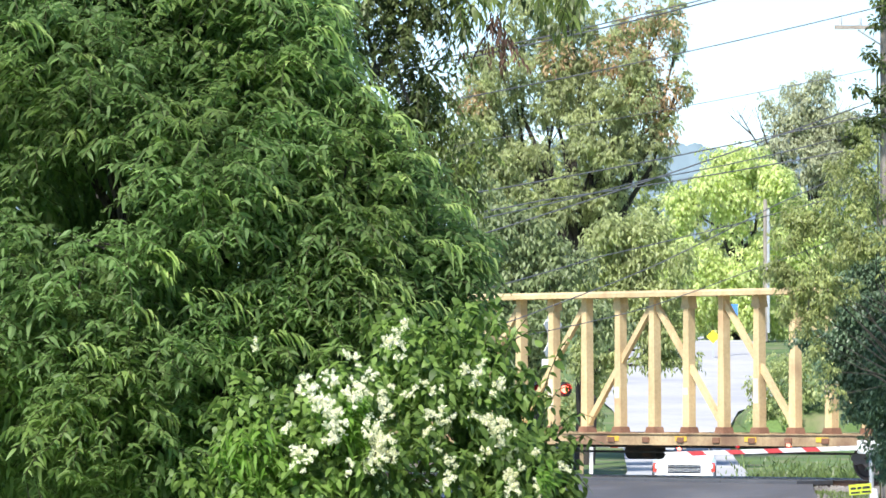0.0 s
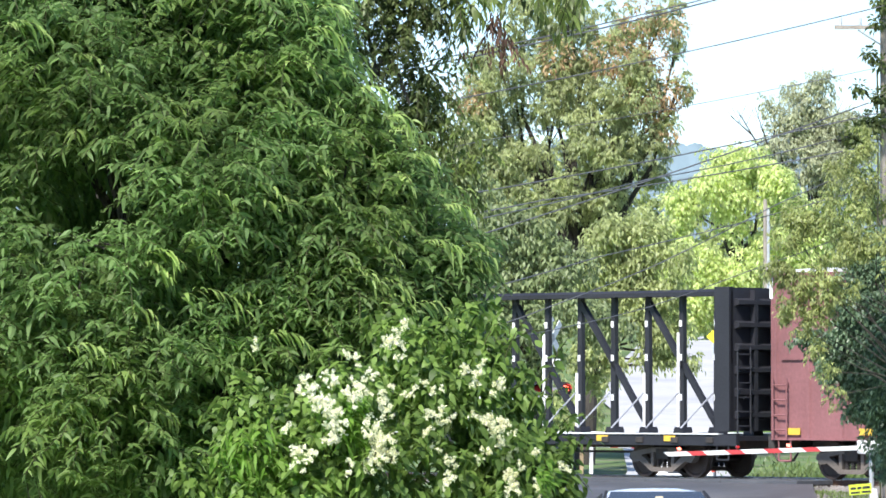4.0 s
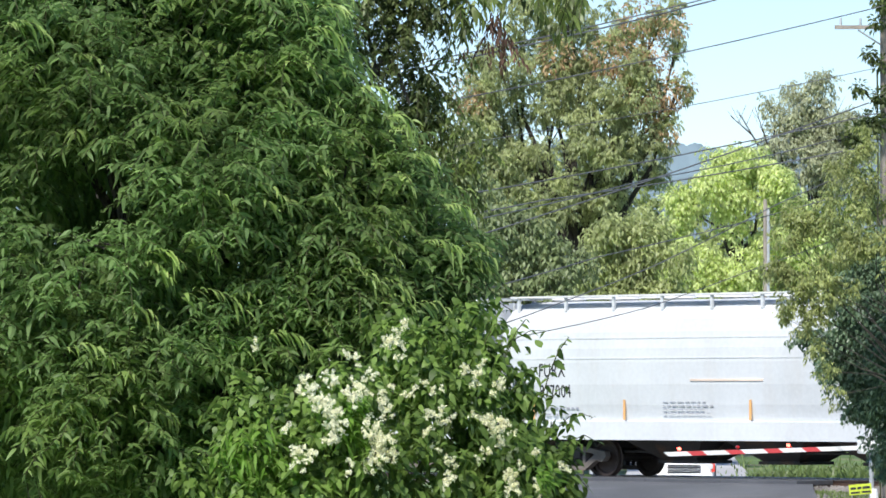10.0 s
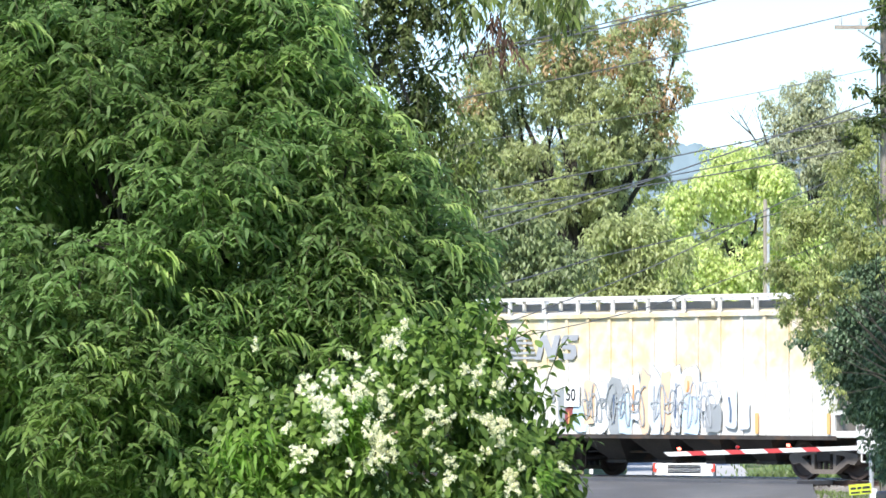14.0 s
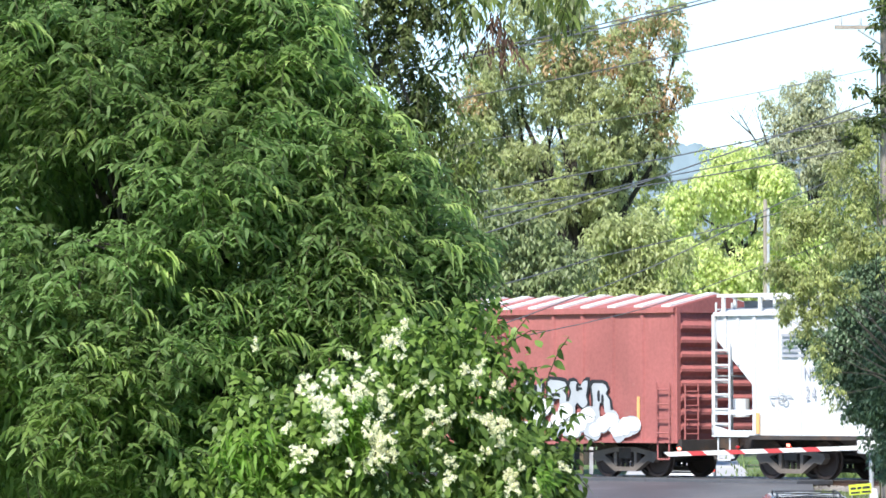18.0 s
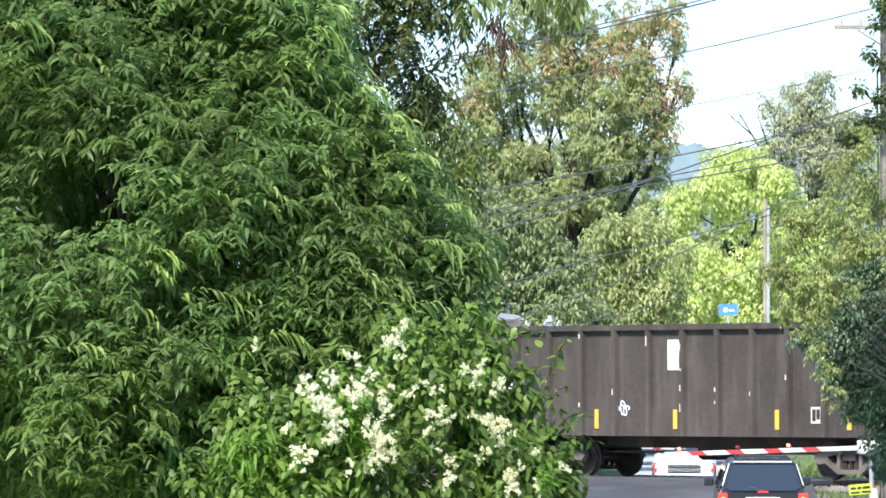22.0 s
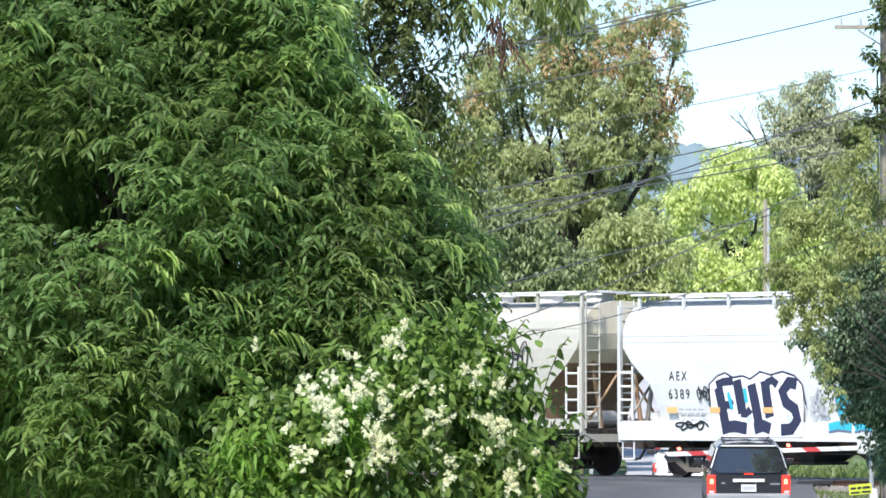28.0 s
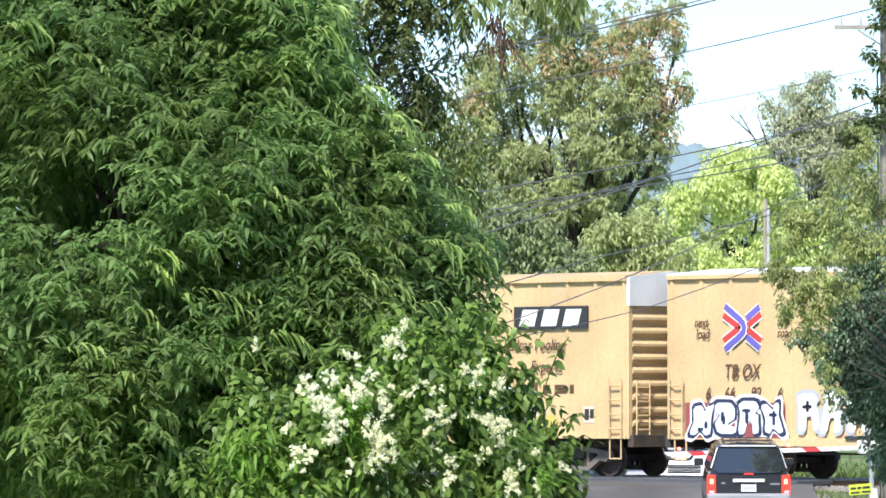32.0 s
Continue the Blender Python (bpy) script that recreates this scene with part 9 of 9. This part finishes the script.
def woods():
    # the tall walnut over the crossing
    lumps = [(-0.76, 0, 14.70, 1.0), (1.54, 0, 14.51, 1.0), (-2.59, -1, 13.11, 1.05), (1.22, -1, 12.54, 1.24), (-1.43, 0, 11.64, 1.34), (-3.35, 0, 10.49, 1.05), (0.26, -1, 10.25, 1.24), (2.11, 0, 12.21, 0.86), (-1.26, -1, 8.92, 1.43), (0.87, 0, 8.38, 1.44), (-2.77, 0, 8.38, 1.34), (-0.57, 0, 16.62, 1.0), (2.11, 0, 9.72, 0.67), (-3.92, 0, 12.02, 0.67), (-2.10, 0, 14.89, 0.86), (2.69, 0, 15.09, 0.67), (-4.31, 0, 10.49, 0.77), (-4.59, 0, 8.95, 0.86), (-0.19, 0, 12.60, 0.96), (0.20, 0, 13.46, 0.86), (-1.53, 0, 13.74, 0.86), (-0.76, 0, 13.17, 0.77), (-3.44, 0, 12.79, 0.67), (-3.64, 0, 13.65, 0.54), (3.35, -1, 12.35, 0.3), (3.1, -1, 12.75, 0.28), (3.0, 0, 13.9, 0.4), (2.5, -1, 11.4, 0.4), (0.68, -1, 11.55, 0.8), (1.37, -1, 11.0, 0.72), (-0.19, -1, 11.0, 0.8), (2.45, -1, 10.7, 0.5), (-3.4, -1, 11.4, 0.7), (-2.3, -1, 10.3, 0.8), (1.9, -1, 10.2, 0.6)]
    r, L = broad_tree("black_walnut", "tall open tree with olive leaves turning orange at the tips", (4.9, 178.0), lumps, 94000, 0.15, M["leaf_walnut"], 0.22, 0.36, 0.85, spray_k=8, bulge=15, tuft=0.33)
    rust = [(2.4, -1, 12.3, 0.6), (2.88, -1, 12.1, 0.42), (2.6, -1, 10.87, 0.38), (2.35, -1, 11.1, 0.3), (1.54, -1, 13.2, 0.62), (2.88, -1, 14.6, 0.4), (0.77, -1, 13.55, 0.62), (-4.1, -1, 12.25, 0.5), (-3.7, -1, 11.9, 0.35), (-1.1, -1, 13.55, 0.5),
            (3.36, -1, 12.55, 0.22), (1.7, -1, 14.9, 0.5), (1.5, -1, 11.9, 0.5), (2.2, -1, 13.6, 0.45)]
    extra_leaves(r, [(4.9 + a, 178.0 + b, c, q * 1.35) for a, b, c, q in rust], 3000, 0.16, M["leaf_rusty"], "turning_leaves")
    # darker trees and shrubs under and beside it
    broad_tree("understory_tree", "dark green understory tree beside the railway", (2.9, 166.0), [(-1.01, 0, 5.98, 1.34), (0.25, 0, 5.44, 1.16), (0.96, 0, 6.16, 0.98), (-0.83, 0, 4.19, 1.34), (0.69, 0, 4.02, 1.25), (-0.29, 0, 2.76, 1.07), (1.85, 0, 4.55, 0.80), (-1.72, 0, 4.55, 1.25), (-0.83, 0, 7.41, 1.07), (0.25, 0, 7.05, 0.89), (-1.72, 0, 6.70, 1.07), (-1.90, 0, 8.48, 0.80)], 26000, 0.17, M["leaf_dark"], 0.16, 0.5, 0.7, bulge=5, tuft=0.45)
    broad_tree("understory_tree", "yellow-green tree with thin hanging boughs over the road", (4.4, 172.0), [(1.45, 0, 5.39, 1.11), (2.38, 0, 6.50, 1.11), (2.01, 0, 4.27, 0.93), (2.75, 0, 5.20, 0.83), (3.12, 0, 4.09, 0.56), (0.34, 0, 3.53, 0.74), (1.08, 0, 7.05, 1.02), (0.53, 0, 5.76, 0.83), (2.19, 0, 7.61, 0.83), (-0.03, 0, 5.02, 0.74), (1.3, 0, 3.1, 0.42), (2.35, 0, 3.2, 0.45), (3.2, 0, 3.35, 0.34), (3.7, 0, 3.2, 0.28), (0.7, 0, 2.75, 0.4)], 21000, 0.18, M["leaf_under"], 0.14, 0.45, 0.7, bulge=5, tuft=0.45)
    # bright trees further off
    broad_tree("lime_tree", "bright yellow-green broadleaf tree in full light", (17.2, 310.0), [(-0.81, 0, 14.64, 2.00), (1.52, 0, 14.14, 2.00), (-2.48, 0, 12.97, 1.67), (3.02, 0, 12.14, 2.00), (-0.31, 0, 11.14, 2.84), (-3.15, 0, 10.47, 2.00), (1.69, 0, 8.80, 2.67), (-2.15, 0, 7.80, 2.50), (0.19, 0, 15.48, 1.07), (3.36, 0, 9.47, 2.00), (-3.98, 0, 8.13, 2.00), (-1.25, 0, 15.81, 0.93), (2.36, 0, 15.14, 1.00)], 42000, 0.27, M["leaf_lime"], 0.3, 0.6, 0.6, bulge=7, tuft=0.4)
    r, L = broad_tree("grey_poplar", "tall thin grey-green tree with bare side branches", (24.0, 345.0), [(-0.56, 0, 21.09, 1.49), (-1.68, 0, 18.49, 1.67), (1.66, 0, 20.53, 1.67), (0.36, 0, 17.37, 2.23), (2.22, 0, 18.12, 1.67), (-1.31, 0, 22.02, 0.89), (0.74, 0, 22.20, 1.04), (-2.24, 0, 21.09, 0.82), (-2.42, 0, 17.00, 1.30), (-0.01, 0, 19.23, 1.67), (-1.12, 0, 19.79, 1.41), (1.29, 0, 18.86, 1.56), (2.22, 0, 19.79, 1.11)], 17000, 0.28, M["leaf_grey"], 0.2, 0.45, 0.95, bulge=7, tuft=0.42)
    bare = [((23.06, 15.14), (20.09, 19.42)), ((20.84, 18.30), (19.28, 20.90)), ((21.58, 17.74), (20.46, 21.09)), ((20.28, 19.23), (18.79, 20.53)), ((22.51, 16.26), (21.84, 19.60))]
    for (x0, z0), (x1, z1) in bare:
        bm = bmesh.new()
        rod(bm, (x0, 344, z0), (x1, 344, z1), 0.07, 5, 0.015)
        for t, dx, dz in ((0.45, -0.7, 1.3), (0.6, 0.5, 1.2), (0.75, -0.5, 0.6)):
            sx, sz = x0 + (x1 - x0) * t, z0 + (z1 - z0) * t
            rod(bm, (sx, 344, sz), (sx + dx, 344, sz + dz), 0.028, 4, 0.01)
        part("bare_branch", bm, M["bark"], r)
    # far wood on the rise
    broad_tree("far_woodland_tree", "hazy green woodland tree on the rise", (20.0, 420.0), [(-1.19, 0, 14.85, 4.07), (3.33, 0, 12.13, 4.07), (8.76, 0, 14.85, 4.07), (-4.36, 0, 13.49, 3.62), (12.37, 0, 14.85, 4.07), (-8.43, 0, 13.94, 4.07), (1.07, 0, 8.52, 2.71), (5.59, 0, 8.52, 3.17), (-12.49, 0, 14.39, 4.52), (10.11, 0, 9.42, 3.62), (-10.23, 0, 18.92, 3.62), (-6.16, 0, 18.24, 2.94), (-13.85, 0, 18.92, 3.62), (-17.02, 0, 20.27, 3.17), (14.18, 0, 18.92, 2.71)], 24000, 0.5, M["leaf_olive"], 0.4, 0.55, 0.5)
    # roadside trees on the near side
    broad_tree("roadside_tree", "yellow-olive roadside tree with fine leaves", (9.9, 106.0), [(-2.30, 0, 5.27, 0.63), (-1.67, 0, 6.01, 0.68), (-1.27, 0, 5.10, 0.80), (-2.76, 0, 4.53, 0.48), (-2.93, 0, 3.84, 0.37), (-2.13, 0, 4.41, 0.68), (-1.10, 0, 6.70, 0.51), (-2.59, 0, 5.44, 0.43), (-2.53, 0, 3.79, 0.46), (-0.59, 0, 5.67, 1.03), (-1.84, 0, 6.58, 0.40), (-1.39, 0, 7.15, 0.29), (-2.66, 0, 3.4, 0.22), (-2.35, 0, 3.0, 0.26), (-2.15, 0, 2.5, 0.24), (-2.0, 0, 2.0, 0.18), (-3.05, 0, 3.6, 0.12), (-3.1, 0, 5.05, 0.26), (-3.2, 0, 4.6, 0.18), (-3.0, 0, 5.6, 0.22)], 22800, 0.085, M["leaf_roadside"], 0.03, 0.45, 0.9, 0.4, spray_k=5, bulge=6, tuft=0.36)
    broad_tree("roadside_bush", "dense dark blue-green bush beside the road", (10.15, 109.0), [(-1.3, 0, 1.75, 0.42), (-1.55, 0, 2.4, 0.4), (-1.6, 0, 3.5, 0.45), (-0.9, 0, 0.9, 0.5), (-1.40, 0, 3.84, 0.70), (-1.0, 0, 2.72, 0.94), (-1.48, 0, 2.84, 0.66), (-1.95, 0, 3.31, 0.42), (-1.25, 0, 1.96, 0.49), (-1.04, 0, 4.95, 0.65), (-0.62, 0, 2.02, 1.06), (-2.1, 0, 2.72, 0.3), (-1.70, 0, 4.37, 0.45), (-1.64, 0, 2.02, 0.32), (-2.3, 0, 3.19, 0.3), (-2.6, 0, 3.37, 0.2), (-2.1, 0, 2.37, 0.24), (-1.09, 0, 1.31, 0.33), (-2.85, 0, 3.15, 0.12), (-1.40, 0, 4.72, 0.41), (-1.8, 0, 1.7, 0.17), (-0.75, -0.3, 3.3, 0.6), (-0.65, -0.3, 4.2, 0.6), (-0.75, -0.3, 1.9, 0.5), (-0.55, -0.3, 1.2, 0.5)], 36000, 0.095, M["leaf_bush"], 0.016, 0.6, 0.6, 0.3, spray_k=4, bulge=6, tuft=0.36)
    # shrubs on both sides of the pale road
    broad_tree("roadside_shrub", "loose green shrub at the edge of the pale road", (12.6, 206.0), [(-0.4, 0, 2.4, 0.6), (0.5, 0, 2.9, 0.8), (1.4, 0, 3.4, 0.9), (-0.1, 0, 1.6, 0.7), (2.4, 0, 2.6, 1.0), (1.2, 0, 1.8, 0.9)], 5200, 0.16, M["leaf_under"], 0.05, 0.5, 0.9, 0.3, "shrubs by the pale road", bulge=6, tuft=0.4)
    broad_tree("roadside_shrub", "loose green shrub at the edge of the pale road", (5.2, 196.0), [(0.3, 0, 2.0, 0.6), (-0.6, 0, 2.6, 0.8), (-1.6, 0, 2.4, 0.9), (0.6, 0, 1.1, 0.45), (-0.8, 0, 1.4, 0.7)], 4200, 0.16, M["leaf_under"], 0.05, 0.5, 0.9, 0.3, "shrubs by the pale road", bulge=6, tuft=0.4)
    # creeper on the utility pole
    root = thing("pole_creeper", "leafy creeper climbing the utility pole", "vine")
    lum = [(9.13, 0, 9.33, 0.17), (8.91, 0, 8.60, 0.17), (9.35, 0, 8.42, 0.19), (9.31, 0, 9.99, 0.19), (9.40, 0, 9.15, 0.19), (9.28, 0, 7.88, 0.27), (8.83, 0, 7.58, 0.31), (9.07, 0, 7.88, 0.22), (9.43, 0, 10.48, 0.27)]
    p, d = shell_points([(a, 112.2 + b, c, r) for a, b, c, r in lum], 1500, 0.9)
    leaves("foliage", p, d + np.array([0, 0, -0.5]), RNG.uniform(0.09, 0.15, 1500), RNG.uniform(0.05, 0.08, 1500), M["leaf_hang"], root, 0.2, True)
    part("stem", rods([((9.35, 112.25, -0.6), (9.3, 112.25, 9.0)), ((9.3, 112.25, 8.2), (8.95, 112.25, 8.6)), ((9.3, 112.25, 7.4), (8.9, 112.25, 7.5))], 0.02), M["twig"], root)


def weeds():
    """Rough grass and weeds on the verges by the crossing."""
    spots = [(9.2, 138.0, 1.2, 3.0, 0.4, 700), (12.5, 133.0, 2.5, 5.0, 0.5, 700), (9.4, 119.0, 0.9, 3.5, 0.22, 700), (4.3, 150.0, 1.2, 8.0, 0.35, 700), (12.5, 165.0, 3.0, 12.0, 0.4, 1200), (8.9, 123.5, 0.6, 2.5, 0.2, 400), (2.6, 142.0, 1.3, 4.0, 0.3, 500)]
    B, V, L = [], [], []
    for x, y, sx, sy, h, n in spots:
        px, py = x + RNG.normal(0, sx * 0.5, n), y + RNG.normal(0, sy * 0.5, n)
        B.append(np.array([(a, b, ground_z(a, b) - 0.04) for a, b in zip(px, py)]))
        V.append(np.stack([RNG.normal(0, 0.35, n), RNG.normal(0, 0.35, n), np.ones(n)], 1))
        L.append(h * RNG.uniform(0.5, 1.2, n))
    b, v, l = np.concatenate(B), np.concatenate(V), np.concatenate(L)
    ob = leaves("weeds", b, v, l, np.minimum(l * 0.16, 0.06), M["weed"], None, 0.25, True)
    tagged(ob, "rough green weeds and grass along the verge", "grass")
    bm = bmesh.new()
    rows = []
    for j in range(13):
        a = math.pi * j / 12
        rows.append([bm.verts.new((11.9 + 4.5 * (1 - math.cos(b_)) , 212 - 7 * math.cos(a), ground_z(13, 212) - 0.4 + 1.9 * math.sin(a) * math.sin(b_ * 0.9 + 0.15))) for b_ in (math.pi * i / 14 for i in range(15))])
    for r, s in zip(rows, rows[1:]):
        for i in range(14):
            bm.faces.new((r[i], r[i + 1], s[i + 1], s[i]))
    bmesh.ops.recalc_face_normals(bm, faces=bm.faces[:])
    tagged(part("grass_bank", bm, M["grass"], None, smooth=True), "low grassy bank beside the pale road", "bank", kind="structure")


near_tree()
flower_vine()
hanging_branches()
woods()
weeds()


# ---- everything that moves ----
def train_pose(front, t):
    run = float(np.interp(t, [r[0] for r in TRAIN_RUN], [r[1] for r in TRAIN_RUN]))
    p = TRACK_REF + TRACK_DIR * (front - run)
    return pose(p.x, p.y, p.z, 0, 0, TRACK_TURN)


def road_pose(x, y, turn):
    a, b = ground_z(x, y - 1.3, True), ground_z(x, y + 1.3, True)
    lean = math.degrees(math.atan2(b - a, 2.6))
    return pose(x, y, (a + b) / 2 + 0.014, lean if abs(turn) < 90 else -lean, 0, turn)


def motions():
    for root, front in CARS:
        walk(root, [(t, train_pose(front, t)) for t, _ in TRAIN_RUN])
    # wheels turn while their car is near the crossing
    starts = {r: f for r, f in CARS}
    for w, root, off in WHEELS:
        mid = starts[root] + w.parent.location.x + off
        t_mid = float(np.interp(mid, [r[1] for r in TRAIN_RUN], [r[0] for r in TRAIN_RUN]))
        t0, t1 = max(0.0, t_mid - 0.8), min(32.0, t_mid + 0.7)
        rows = [(0.0, pose(off, 0, 0.457))] if t0 > 0.05 else []
        k = max(2, int((t1 - t0) * 24))
        for i in range(k + 1):
            t = t0 + (t1 - t0) * i / k
            rows.append((t, pose(off, 0, 0.457, 0, -math.degrees(13.95 * (t - t0) / 0.457) % 360, 0)))
        if t1 < 31.95:
            rows.append((32.0, rows[-1][1]))
        walk(w, rows)
    # the SUV rolls up to the gate and stops; its road rises as it comes
    suv_run = [(0.0, 3.6, -20.0), (8.0, 4.2, 10.0), (14.0, 5.1, 46.0), (16.5, 5.55, 70.5), (17.4, 5.75, 79.0), (18.1, 5.88, 83.9), (19.0, 5.98, 88.2), (19.7, 6.2, 93.4), (20.4, 6.27, 96.0), (21.0, 6.31, 98.4),
               (21.6, 6.33, 101.6), (22.6, 6.42, 106.4), (23.7, 6.5, 110.0), (24.6, 6.54, 111.2), (25.6, 6.54, 111.6), (32.0, 6.54, 111.6)]
    walk(SUV, [(t, road_pose(x, y + 2.2, 180.0 - 1.2)) for t, x, y in suv_run])
    car_run = [(0.0, 0.5, 61.0, 6), (1.1, 1.3, 61.2, 5), (2.0, 1.78, 61.5, 4), (2.6, 2.08, 61.8, 4), (3.2, 2.33, 62.2, 3), (3.5, 2.42, 62.5, 3), (4.5, 2.62, 63.3, 3), (5.6, 2.78, 64.1, 2), (7.5, 2.85, 67.5, 2),
               (13.0, 2.8, 68.0, 2), (14.6, 2.6, 62.0, 2), (15.6, 2.35, 50.5, 5), (16.5, 2.2, 38.7, 6), (16.8, 2.46, 34.9, 9), (17.1, 2.82, 31.2, 12), (17.5, 3.5, 26.5, 18), (18.2, 5.6, 19.0, 22), (20.0, 9.0, 2.0, 14), (24.0, 11.0, -30.0, 4), (32.0, 11.2, -34.0, 2)]
    walk(SEDAN, [(t, road_pose(x, y, r)) for t, x, y, r in car_run])


motions()
